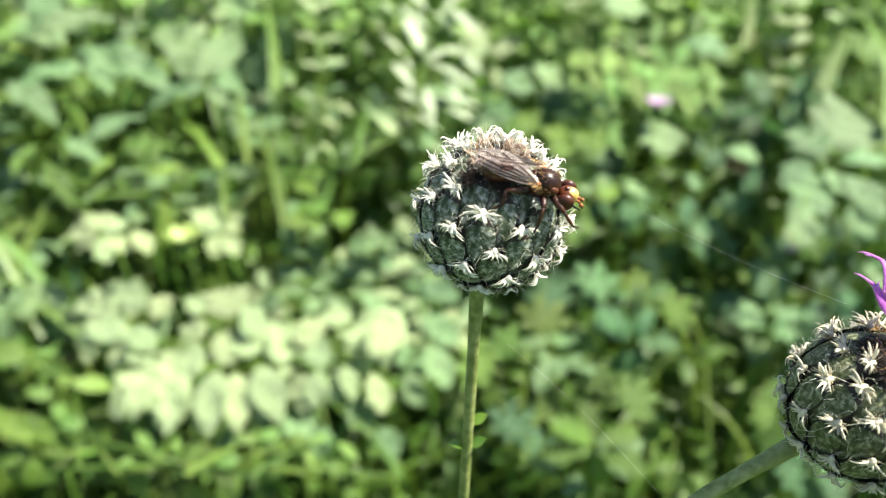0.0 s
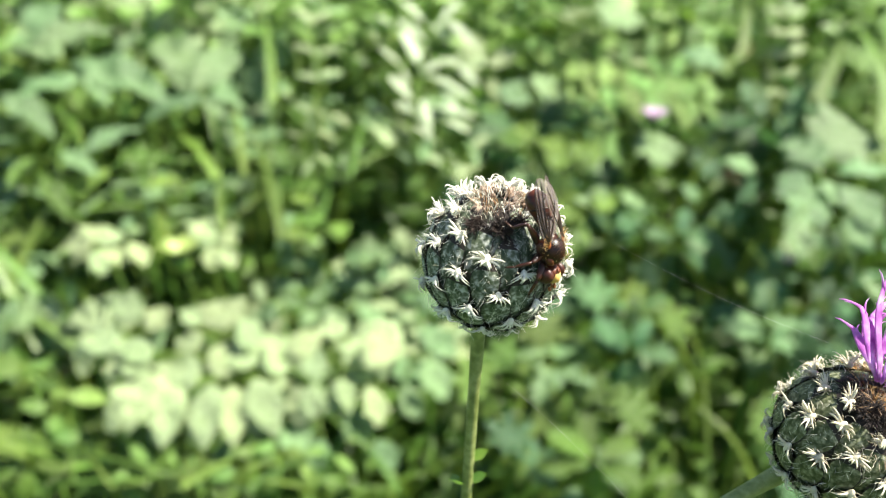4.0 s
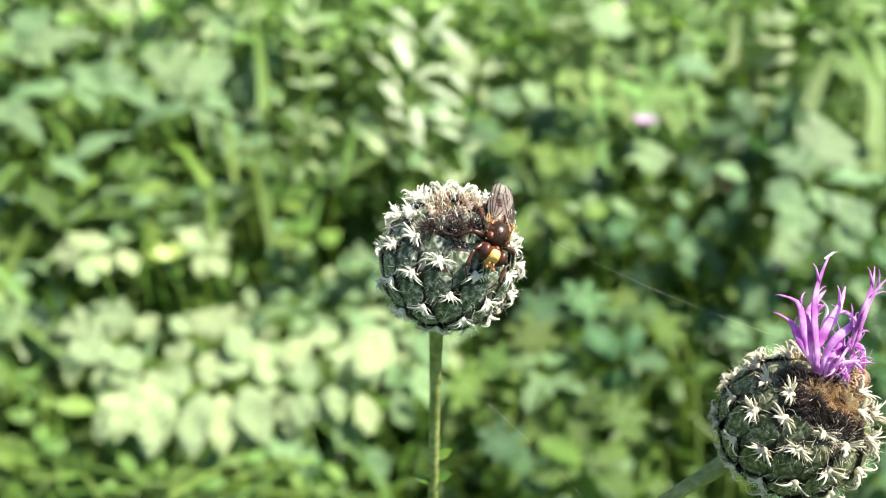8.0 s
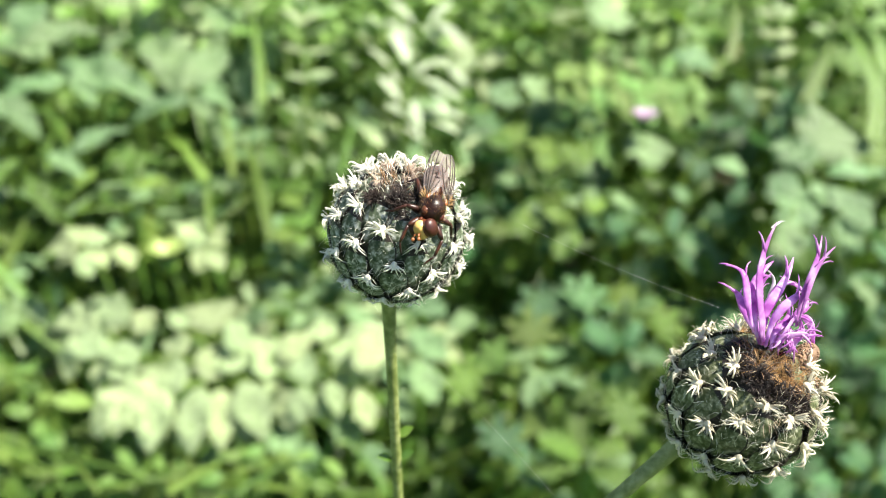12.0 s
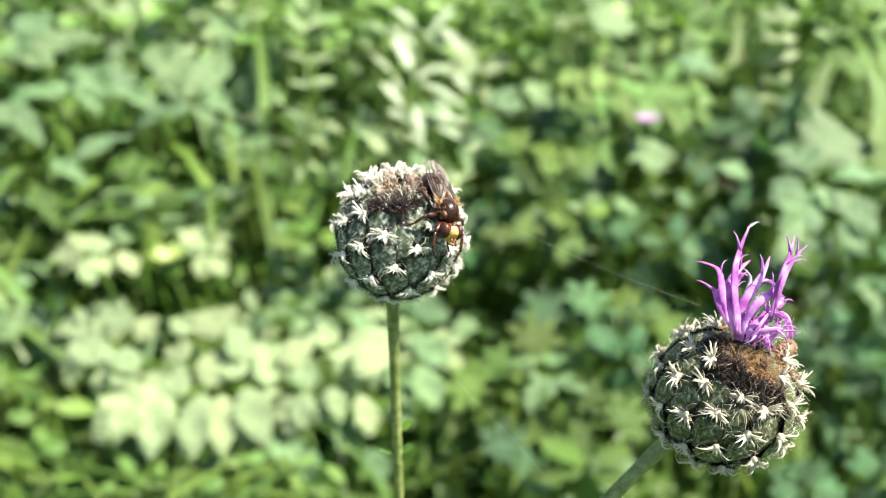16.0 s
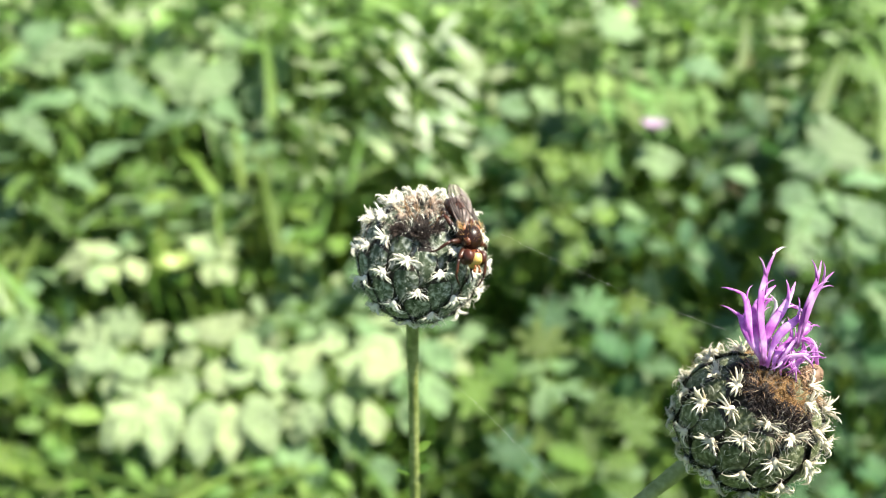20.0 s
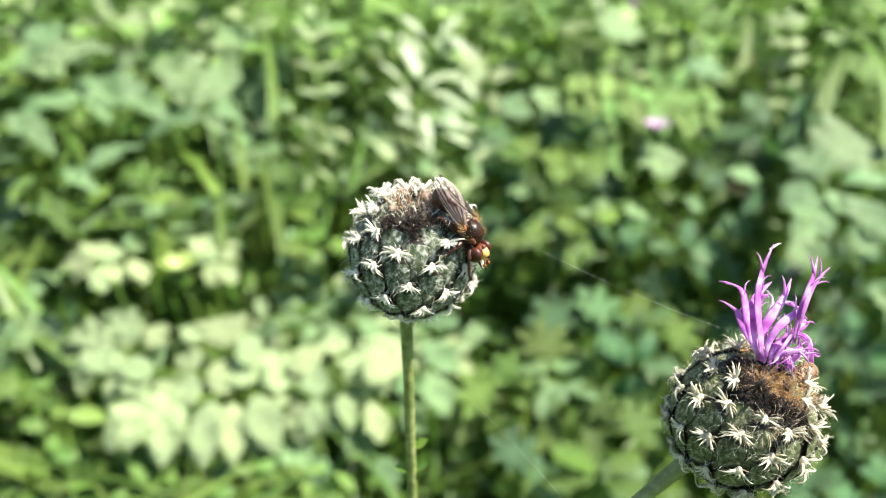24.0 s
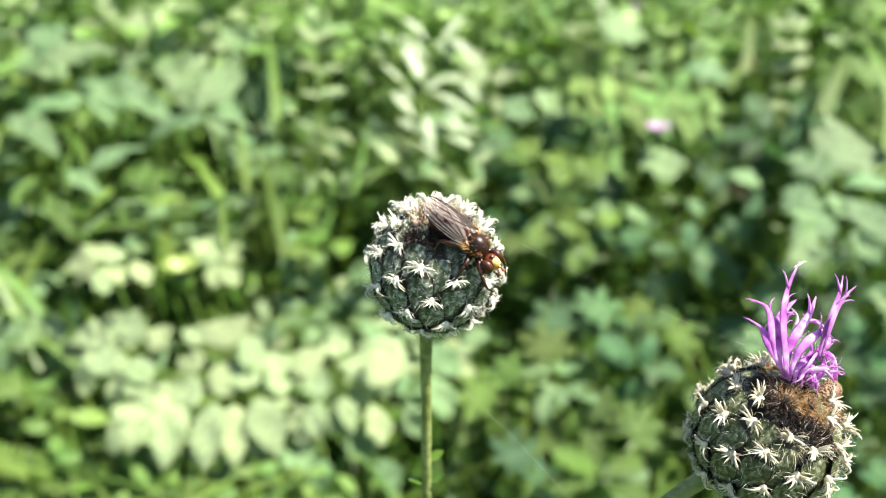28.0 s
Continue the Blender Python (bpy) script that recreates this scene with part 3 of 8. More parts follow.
def build_fly():
    fly = tagged(new("fly"), "reddish brown thick-headed fly with smoky folded wings", "fly")
    s = Shape()
    s.ball((0, 0, 0), (1.75 * MM, 1.5 * MM, 1.4 * MM), 12, 16, bend=lambda q: q + Vector((0, 0, 0.12 * q.z * (1 - (q.x / (1.75 * MM)) ** 2))))
    thorax = part("thorax", s.mesh("thorax", FLY_DARK), fly, None, "glossy blackish brown thorax")
    s = Shape()
    s.ball((-1.35 * MM, 0, 0.35 * MM), (0.55 * MM, 0.85 * MM, 0.65 * MM), 8, 12)
    part("scutellum", s.mesh("scutellum", FLY_RED), thorax)
    for d in (-1, 1):
        s = Shape()
        s.ball((0.85 * MM, d * 0.98 * MM, 0.25 * MM), (0.62 * MM, 0.46 * MM, 0.55 * MM), 8, 12)
        part("shoulder", s.mesh("shoulder", FLY_RED), thorax)
        s = Shape()
        s.ball((-0.25 * MM, d * 1.02 * MM, -0.25 * MM), (1.15 * MM, 0.52 * MM, 0.95 * MM), 10, 14)
        part("flank", s.mesh("flank", FLY_RED), thorax, None, "glossy red-brown flank")
    rnd = random.Random(8)
    s = Shape()
    for _ in range(150):
        a, b = rnd.uniform(-1.5, 1.3), rnd.uniform(-1.7, 1.7)
        n = Vector((a * 0.5, math.sin(b), math.cos(b)))
        p = Vector((a, 1.45 * math.sin(b) * (1 - (a / 1.9) ** 2) ** 0.5, 1.45 * math.cos(b) * (1 - (a / 1.9) ** 2) ** 0.5)) * MM
        s.tube([p, p + (n + Vector((-0.5, 0, 0))) * rnd.uniform(0.3, 0.6) * MM], [0.02 * MM, 0.006 * MM], 3)
    part("bristles", s.mesh("bristles", FLY_HAIR), thorax, None, "golden bristles")
    # abdomen: narrow waist, thick curled end
    s = Shape()
    pts = [(-1.4, 0, -0.1), (-2.2, 0, 0.0), (-3.2, 0, 0.05), (-4.3, 0, -0.1), (-5.3, 0, -0.5), (-6.0, 0, -1.2), (-6.1, 0, -1.8)]
    s.tube([Vector(p) * MM for p in pts], [q * MM for q in (0.75, 0.85, 1.05, 1.35, 1.45, 1.15, 0.4)], 14, 0.9, across=(0, 1, 0))
    abdomen = part("abdomen", s.mesh("abdomen", FLY_RED), fly, None, "red-brown banded abdomen curled under")
    for x, z, r in ((-2.75, 0.03, 0.98), (-3.8, -0.03, 1.25), (-4.85, -0.3, 1.44)):
        s = Shape()
        s.tube([(x * MM - 0.09 * MM, 0, z * MM), (x * MM + 0.09 * MM, 0, z * MM)], [r * MM * 1.015] * 2, 14, 0.91, across=(0, 1, 0))
        part("band", s.mesh("band", FLY_DARK), abdomen)
    # head
    s = Shape()
    s.ball((2.65 * MM, 0, -0.75 * MM), (1.05 * MM, 1.12 * MM, 1.16 * MM), 10, 14)
    head = part("head", s.mesh("head", FLY_RED), fly, None, "round dark brown head")
    for d in (-1, 1):
        s = Shape()
        s.ball((2.60 * MM, d * 1.08 * MM, -0.72 * MM), (0.98 * MM, 0.64 * MM, 1.12 * MM), 12, 16)
        part("eye", s.mesh("eye", FLY_EYE), head, None, "glossy dark red compound eye")
        s = Shape()
        s.tube([Vector(p) * MM for p in ((3.6, d * 0.16, -0.75), (4.0, d * 0.26, -0.65), (4.3, d * 0.36, -0.8))], [0.11 * MM, 0.13 * MM, 0.10 * MM], 6)
        s.ball((4.45 * MM, d * 0.42 * MM, -0.95 * MM), (0.26 * MM, 0.2 * MM, 0.24 * MM), 6, 8)
        part("antenna", s.mesh("antenna", FLY_ORANGE), head, None, "short clubbed orange antenna")
    s = Shape()
    s.ball((2.92 * MM, 0, -0.70 * MM), (0.98 * MM, 0.76 * MM, 1.16 * MM), 14, 18, bend=lambda q: Vector((min(q.x * 1.15, 0.80 * MM), q.y * (1 + 0.25 * (abs(q.z) / (1.1 * MM)) ** 2), q.z)))
    part("face", s.mesh("face", FLY_FACE), head, None, "straw-yellow face")
    s = Shape()
    s.ball((2.4 * MM, 0, 0.44 * MM), (0.3 * MM, 0.3 * MM, 0.12 * MM), 6, 8)
    part("ocelli", s.mesh("ocelli", FLY_RED), head)
    s = Shape()
    s.tube([Vector(p) * MM for p in ((3.3, 0, -1.7), (3.9, 0, -1.9), (4.8, 0, -2.1))], [0.16 * MM, 0.13 * MM, 0.09 * MM], 6)
    part("proboscis", s.mesh("proboscis", FLY_DARK), head, None, "thin dark proboscis")
    # wings: folded back over the abdomen
    for d in (-1, 1):
        s = Shape()
        n = 22
        for i in range(n + 1):
            t = i / n
            end = math.sqrt(max(0.0, 1 - ((t - 0.86) / 0.14) ** 2)) if t > 0.86 else 1.0
            lead = 0.18 + 0.72 * math.sin(math.pi * min(1, t ** 0.8 * 0.90 + 0.02)) ** 0.8
            trail = -(0.12 + 1.85 * math.sin(math.pi * min(1, t ** 1.15 * 0.88 + 0.02)) ** 0.9)
            mid = 0.05 - 0.10 * t
            lead, trail = mid + (lead - mid) * end, mid + (trail - mid) * end
            for k in range(5):
                f = k / 4
                y = lead * (1 - f) + trail * f
                s.v.append(Vector((-7.3 * t, d * y, 0.05 * math.sin(3 * f) + 0.25 * t * (1 - t))) * MM)
        for i in range(n):
            for k in range(4):
                q = i * 5 + k
                s.face(q, q + 1, q + 6, q + 5)
        wing_rim = list(s.v)
        m = wing_pose(d, 6)
        wing = part("wing", s.mesh("wing", WING), fly, m, "smoky translucent veined wing")
        FLY_WINGS.append((wing, d))
        # dark rim along the front edge, then veins
        s = Shape()
        s.tube([wing_rim[i * 5] for i in range(n + 1)], [0.06 * MM] * (n + 1), 4)
        part("vein", s.mesh("vein", VEIN), wing)
        for pts in (((-0.1, 0.1), (-3.0, 0.62), (-6.0, 0.62)), ((-0.2, 0.05), (-3.6, 0.36), (-7.1, 0.20)), ((-0.3, 0.0), (-3.8, -0.05), (-7.1, -0.25)),
                    ((-0.4, -0.05), (-3.2, -0.50), (-6.3, -0.95)), ((-0.4, -0.08), (-2.2, -0.85), (-4.6, -1.55)), ((-3.4, 0.0), (-3.55, -0.25), (-3.5, -0.52)), ((-5.0, -0.12), (-5.2, -0.42), (-5.1, -0.75))):
            s = Shape()
            s.tube([Vector((p.x, d * p.y, 0.10 - 0.25 * p.x / 7.3 * (1 + p.x / 7.3))) * MM for p in bezier(*[(x, y, 0) for x, y in pts], 6)], [0.085 * MM, 0.08 * MM, 0.075 * MM, 0.07 * MM, 0.062 * MM, 0.055 * MM, 0.04 * MM], 4)
            part("vein", s.mesh("vein", VEIN), wing)
        s = Shape()
        s.ball((-0.3 * MM, 0, -0.05 * MM), (0.7 * MM, 0.28 * MM, 0.16 * MM), 6, 8)
        part("wing_base", s.mesh("wing_base", FLY_ORANGE), wing, None, "amber wing base")
        s = Shape()
        for _ in range(26):
            p = Vector((rnd.uniform(-0.9, 0.5), d * rnd.uniform(-0.1, 0.6), 0.05)) * MM
            s.tube([p, p + Vector((rnd.uniform(-0.6, -0.1), d * rnd.uniform(0.1, 0.7), rnd.uniform(0.1, 0.5))) * MM], [0.03 * MM, 0.008 * MM], 3)
        tagged(part("wing_hair", s.mesh("wing_hair", FLY_HAIR), wing, None, "amber hairs at the wing base"), kind="stuff")
    # legs: thigh, shin, foot
    for d in (-1, 1):
        for hip, knee, ankle, toe in (((1.0, 0.6, -0.9), (2.8, 2.2, -1.0), (4.3, 2.2, -2.4), (5.3, 1.4, -3.2)),
                                      ((0.2, 0.8, -1.0), (0.5, 2.9, -0.7), (0.7, 3.8, -2.3), (0.5, 4.5, -3.2)),
                                      ((-0.8, 0.8, -1.0), (-3.7, 2.3, -0.7), (-3.5, 3.1, -2.1), (-4.4, 3.5, -2.6))):
            q = [Vector((p[0], d * p[1], p[2])) * MM for p in (hip, knee, ankle, toe)]
            s = Shape()
            s.tube(bezier(q[0], (q[0] + q[1]) / 2 + Vector((0, 0, 0.15 * MM)), q[1], 5), [v * MM for v in (0.28, 0.39, 0.42, 0.38, 0.30, 0.20)], 8)
            leg = part("leg", s.mesh("thigh", FLY_LEG), fly)
            FLY_LEGS.append((leg, q[0], d))
            s = Shape()
            s.tube(bezier(q[1], (q[1] + q[2]) / 2, q[2], 4), [v * MM for v in (0.19, 0.20, 0.21, 0.20, 0.16)], 7)
            part("shin", s.mesh("shin", FLY_LEG), leg)
            s = Shape()
            s.tube(bezier(q[2], (q[2] + q[3]) / 2 + Vector((0, 0, -0.1 * MM)), q[3], 4), [v * MM for v in (0.14, 0.13, 0.12, 0.10, 0.06)], 6)
            part("foot", s.mesh("foot", FLY_DARK), leg)
    return fly


fly = build_fly()
fly_head = next(o for o in fly.children if o.name.startswith("head"))


# ---- spider threads ----
def thread(label, length, fine, taper=1.0):
    s = Shape()
    n = 10
    s.tube([(0, 0.0006 * math.sin(math.pi * i / n), length * i / n) for i in range(n + 1)], [fine * MM * (taper + (1 - taper) * i / n) for i in range(n + 1)], 4)
    return tagged(new("spider_thread", s.mesh("thread", SILK)), label, "spider thread", "spider threads")


long_thread = thread("fine spider thread stretched between two knapweed heads", 0.0315, 0.0032, 2.0)
low_thread = thread("fine spider thread hanging from the knapweed stem", 0.0251, 0.0066)


# ---- ground ----
s = Shape()
n = 40
for i in range(n + 1):
    for k in range(n + 1):
        f = lambda q: (q * 2 - 1) * (0.04 + 0.96 * abs(q * 2 - 1) ** 3)
        x, y = 600 * f(i / n), 600 * f(k / n) + 0.8
        s.v.append(Vector((x, y, 0.012 * noise.noise(Vector((x * 4, y * 4, 0))))))
for i in range(n):
    for k in range(n):
        q = i * (n + 1) + k
        s.face(q, q + n + 1, q + n + 2, q + 1)
tagged(new("ground", s.mesh("ground", SOIL)), "mossy brown and green meadow soil under the herbs", "ground", kind="structure")


# ---- herbs ----
def blade_shape(kind):
    """A unit leaf along +y: folded along its midrib, drooping to the tip."""
    s = Shape()
    if kind == "palm":
        # five deeply cut lobes, each with two side teeth, round the stalk's end
        lobes, n = 7, 98
        s.v.append(Vector((0, 0.42, 0)))
        for i in range(n):
            a = 2 * math.pi * i / n
            f = (a * lobes / (2 * math.pi)) % 1.0 - 0.5
            cut = max(0.0, 1 - (abs(f) / 0.5) ** 1.5)
            tooth = 0.11 * max(0.0, 1 - abs(abs(f) - 0.30) / 0.09)
            back = max(0.0, -math.cos(a))
            r = (0.14 + 0.42 * cut + tooth) * (1 - 0.35 * back)
            s.v.append(Vector((math.sin(a) * r * 1.15, 0.42 + math.cos(a) * r, 0.10 * cut - 0.5 * r * r)))
        for i in range(n):
            s.face(0, 1 + (i + 1) % n, 1 + i)
        return s.v, s.f
    rows = {"hog": 36, "lobed": 27}.get(kind, 20)
    for i in range(rows + 1):
        t = i / rows
        sweep = 0.05
        if kind == "blade":
            w = 0.035 * (1 - t ** 2.2) + 0.001
        elif kind == "lance":
            w = 0.10 * math.sin(math.pi * min(1, 0.06 + 0.94 * t ** 0.85))
        elif kind == "hog":
            # a broad pointed leaflet with shallow forward lobes, the lowest pair the widest
            f = (t * 2.7 + 0.35) % 1.0
            lobe = f / 0.72 if f < 0.72 else (1 - f) / 0.28
            w = 0.46 * math.sin(math.pi * min(1, 0.18 + 0.82 * t ** 0.85)) * (0.64 + 0.36 * lobe) * (1 + 0.06 * (-1) ** i)
            sweep = 0.30
        elif kind == "ovate":
            w = 0.27 * math.sin(math.pi * min(1, 0.05 + 0.95 * t ** 0.72)) ** 0.9 * (1 + 0.11 * (-1) ** i)
            sweep = 0.12
        else:
            # narrow pinnate segments cut nearly to the midrib
            f = (t * 5.0) % 1.0
            w = 0.34 * math.sin(math.pi * min(1, 0.10 + 0.90 * t ** 0.9)) ** 0.7 * (0.22 + 0.78 * math.sin(math.pi * f) ** 0.8)
            sweep = 0.30
        z = 0.12 * t - 0.28 * t * t
        for u in (-1, -0.5, 0, 0.5, 1):
            wave = 0.035 * math.sin(9 * t + 2.2 * u) + 0.03 * math.sin(17 * t - 3 * u) if kind in ("hog", "ovate") else 0.0
            s.v.append(Vector((u * w, t + sweep * abs(u) * w * 2, z + 0.55 * w * abs(u) - 0.42 * w * u * u + wave * min(1.0, 4 * w))))
    for i in range(rows):
        for k in range(4):
            q = i * 5 + k
            s.face(q, q + 1, q + 6, q + 5)
    return s.v, s.f


BLADES = {}
for kind in ("palm", "lance", "ovate", "hog", "lobed", "blade"):
    v, f = blade_shape(kind)
    for tone in LEAF:
        s = Shape()
        s.v, s.f, s.m = v, f, [0] * len(f)
        BLADES[kind, tone] = s.mesh("leaf", LEAF[tone])


def herb(name, x, y, label, tone, leaves):
    """A plant rooted at x, y: a stem, a stalk to each leaf, and the leaves."""
    ob = tagged(new(name), label, "plant", name.replace("_plant", "").replace("_", " ") + " plants in the meadow")
    ob.location = (x, y, 0)
    root = Vector((x, y, 0))
    tips = [Vector(l[1:4]) for l in leaves]
    low, high = min(t.z for t in tips), max(t.z for t in tips)
    mid = sum(tips, Vector()) / len(tips)
    node = Vector((mid.x, mid.y + 0.01, max(0.04, low * 0.75)))
    top = Vector((mid.x, mid.y + 0.012, high))
    s = Shape()
    s.tube([p - root for p in (Vector((x, y, -0.01)), root.lerp(node, 0.5), node, node.lerp(top, 0.6), top)], [0.004, 0.0035, 0.003, 0.002, 0.001], 6)
    part("stem", s.mesh("stem", GRASS), ob)
    for kind, *at, length in leaves:
        p = Vector(at[:3])
        h = node.lerp(top, max(0.0, min(1.0, (p.z - 0.02 - node.z) / max(0.01, top.z - node.z))))
        m = pose(*(p - root), *at[3:])
        leaf = part("leaf", BLADES[kind, tone], ob, m @ Matrix.Diagonal((length, length, length, 1)))
        s = Shape()
        s.tube(bezier(h - root, h.lerp(p, 0.5) + Vector((0, 0, 0.006)) - root, p - root, 4), [0.0016, 0.0014, 0.0012, 0.001, 0.0008], 4)
        part("leaf_stalk", s.mesh("leaf_stalk", GRASS), ob)
    return ob


def leafy_plant(name, x, y, label, tone, leaves):
    """A plant rooted at x, y whose leaves run from a base point to a tip: kind, base, tip, breadth."""
    rnd = random.Random(label + str(x))
    ob = tagged(new(name), label, "grass" if name == "grass_tuft" else "plant", "grass tufts" if name == "grass_tuft" else name.replace("_plant", "").replace("_", " ") + " plants in the meadow")
    root = Vector((x, y, 0))
    ob.location = root
    bases = [Vector(l[1:4]) - root for l in leaves]
    top = sum(bases, Vector()) / len(bases) + Vector((0, 0.012, -0.012))
    s = Shape()
    s.tube(bezier((0, 0, -0.01), top * 0.5 + Vector((0.004, 0.008, 0)), top, 6), [0.004, 0.0038, 0.0035, 0.003, 0.0026, 0.002, 0.0015], 6)
    part("stem", s.mesh("stem", GRASS), ob)
    for (kind, *at, wide), base in zip(leaves, bases):
        run = Vector(at[3:]) - Vector(at[:3])
        length = run.length
        along = run.normalized()
        out = Vector((rnd.gauss(0.10, 0.22), rnd.gauss(-0.30, 0.18), 0.9))
        out = (out - along * out.dot(along)).normalized()
        m = Matrix((along.cross(out), along, out)).transposed().to_4x4()
        m.translation = base
        part("leaf", BLADES[kind, tone], ob, m @ Matrix.Diagonal((length * wide, length, length, 1)))
        s = Shape()
        s.tube(bezier(top, top.lerp(base, 0.5) + Vector((0, 0, 0.004)), base, 4), [0.0016, 0.0014, 0.0012, 0.001, 0.0008], 4)
        part("leaf_stalk", s.mesh("leaf_stalk", GRASS), ob)


def blade_mesh(length, width, droop):
    s = Shape()
    n = 10
    for i in range(n + 1):
        t = i / n
        w = width / 2 * (1 - t ** 2.2) + 0.0003
        for u in (-1, 0, 1):
            s.v.append(Vector((u * w, length * t, -droop * length * t * t + 0.25 * w * abs(u))))
    for i in range(n):
        for k in range(2):
            q = i * 3 + k
            s.face(q, q + 1, q + 4, q + 3)
    return s.mesh("blade", GRASS)


def grass(label, blades, width=0.0045):
    ob = tagged(new("grass_tuft"), label, "grass", "grass tufts")
    root = Vector((blades[0][0], blades[0][1] + 0.05, 0))
    ob.location = root
    for *at, length in blades:
        m = pose(*(Vector(at[:3]) - root), *at[3:])
        part("blade", blade_mesh(length, width, 0.10), ob, m)
        s = Shape()
        p = Vector(at[:3]) - root
        s.tube(bezier((p.x * 0.6, p.y * 0.6, -0.01), (p.x * 0.9, p.y * 0.95, p.z * 0.5), p + m.to_3x3() @ Vector((0, 0.01, 0)), 5), [0.0015] * 6, 5)
        part("sheath", s.mesh("sheath", GRASS), ob)


def small_flower(name, x, y, z, size, mat, petals, label):
    """A little flower on a thin stalk: a green cup and a ring of petals."""
    ob = tagged(new(name), label, "flower")
    ob.location = (x, y, 0)
    s = Shape()
    s.tube(bezier((0.02, 0.05, -0.01), (0.01, 0.02, z * 0.6), (0, 0, z - size * 0.4), 6), [0.0014] * 6 + [0.001], 5)
    part("stalk", s.mesh("stalk", GRASS), ob)
    s = Shape()
    s.ball((0, 0, z - size * 0.35), (size * 0.28, size * 0.28, size * 0.34), 6, 8)
    part("cup", s.mesh("cup", LEAF["mid"]), ob)
    for i in range(petals):
        s = Shape()
        for j in range(5):
            t = j / 4
            for u in (-1, 0, 1):
                s.v.append(Vector((u * size * 0.22 * math.sin(math.pi * (0.15 + 0.8 * t)), size * 0.75 * t, size * (0.5 * t - 0.25 * t * t))))
        for j in range(4):
            for k in range(2):
                q = j * 3 + k
                s.face(q, q + 1, q + 4, q + 3)
        part("petal", s.mesh("petal", mat), ob, pose(0, 0, z - size * 0.15, 20, 0, 360 * i / petals))


small_flower("clover_flower", 0.190, 0.688, 0.355, 0.021, PINK, 9, "small pink-mauve meadow flower on a thin stalk")
small_flower("clover_flower", 0.331, 0.662, 0.219, 0.010, PINK, 9, "small pink-mauve meadow flower on a thin stalk")
small_flower("clover_flower", 0.242, 1.042, 0.418, 0.014, PINK, 9, "small pink-mauve meadow flower on a thin stalk")
small_flower("yellow_flower_bud", -0.210, 0.535, 0.288, 0.026, YELLOW, 7, "greenish yellow flower bud among pale leaves")
# sunlight on these hogweeds is painted in through the pale tone
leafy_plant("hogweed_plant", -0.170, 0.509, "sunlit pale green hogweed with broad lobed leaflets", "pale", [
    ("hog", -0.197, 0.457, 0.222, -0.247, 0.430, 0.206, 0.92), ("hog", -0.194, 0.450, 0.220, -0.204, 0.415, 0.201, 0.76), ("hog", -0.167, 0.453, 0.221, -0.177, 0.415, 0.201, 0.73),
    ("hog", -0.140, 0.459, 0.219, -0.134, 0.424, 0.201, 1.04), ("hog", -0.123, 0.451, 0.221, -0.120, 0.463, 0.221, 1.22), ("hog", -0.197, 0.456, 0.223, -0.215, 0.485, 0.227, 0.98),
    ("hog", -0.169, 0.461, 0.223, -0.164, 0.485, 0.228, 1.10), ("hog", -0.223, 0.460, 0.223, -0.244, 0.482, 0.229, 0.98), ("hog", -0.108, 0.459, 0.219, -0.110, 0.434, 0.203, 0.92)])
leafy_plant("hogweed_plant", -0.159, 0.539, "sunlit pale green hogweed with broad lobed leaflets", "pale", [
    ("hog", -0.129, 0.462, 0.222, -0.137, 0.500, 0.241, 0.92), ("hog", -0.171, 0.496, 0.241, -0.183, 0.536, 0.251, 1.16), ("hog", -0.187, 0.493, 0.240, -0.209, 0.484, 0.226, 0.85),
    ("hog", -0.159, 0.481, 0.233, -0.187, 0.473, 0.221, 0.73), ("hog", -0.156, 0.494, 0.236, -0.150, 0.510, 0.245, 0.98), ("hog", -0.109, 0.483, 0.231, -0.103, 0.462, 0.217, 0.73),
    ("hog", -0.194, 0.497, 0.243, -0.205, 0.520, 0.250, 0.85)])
# no dappling falls here; the pale tone stands in for it
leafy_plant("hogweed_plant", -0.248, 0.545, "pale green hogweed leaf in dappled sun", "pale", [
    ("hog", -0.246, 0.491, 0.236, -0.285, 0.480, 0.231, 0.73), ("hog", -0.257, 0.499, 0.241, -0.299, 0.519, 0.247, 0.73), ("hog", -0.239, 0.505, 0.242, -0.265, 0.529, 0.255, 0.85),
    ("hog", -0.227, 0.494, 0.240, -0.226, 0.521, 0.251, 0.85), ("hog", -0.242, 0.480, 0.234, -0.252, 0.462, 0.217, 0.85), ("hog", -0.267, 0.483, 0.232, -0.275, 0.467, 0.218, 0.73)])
# sunlit by colour: pale tone again
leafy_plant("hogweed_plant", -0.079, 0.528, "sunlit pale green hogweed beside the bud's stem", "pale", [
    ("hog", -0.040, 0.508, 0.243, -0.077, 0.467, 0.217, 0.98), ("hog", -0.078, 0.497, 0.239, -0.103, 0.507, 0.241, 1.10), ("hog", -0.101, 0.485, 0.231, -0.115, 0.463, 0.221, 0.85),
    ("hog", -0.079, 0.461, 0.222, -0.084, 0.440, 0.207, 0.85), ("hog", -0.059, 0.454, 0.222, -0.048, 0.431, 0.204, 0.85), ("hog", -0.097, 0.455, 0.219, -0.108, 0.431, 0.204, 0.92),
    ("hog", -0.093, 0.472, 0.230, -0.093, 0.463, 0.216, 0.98)])
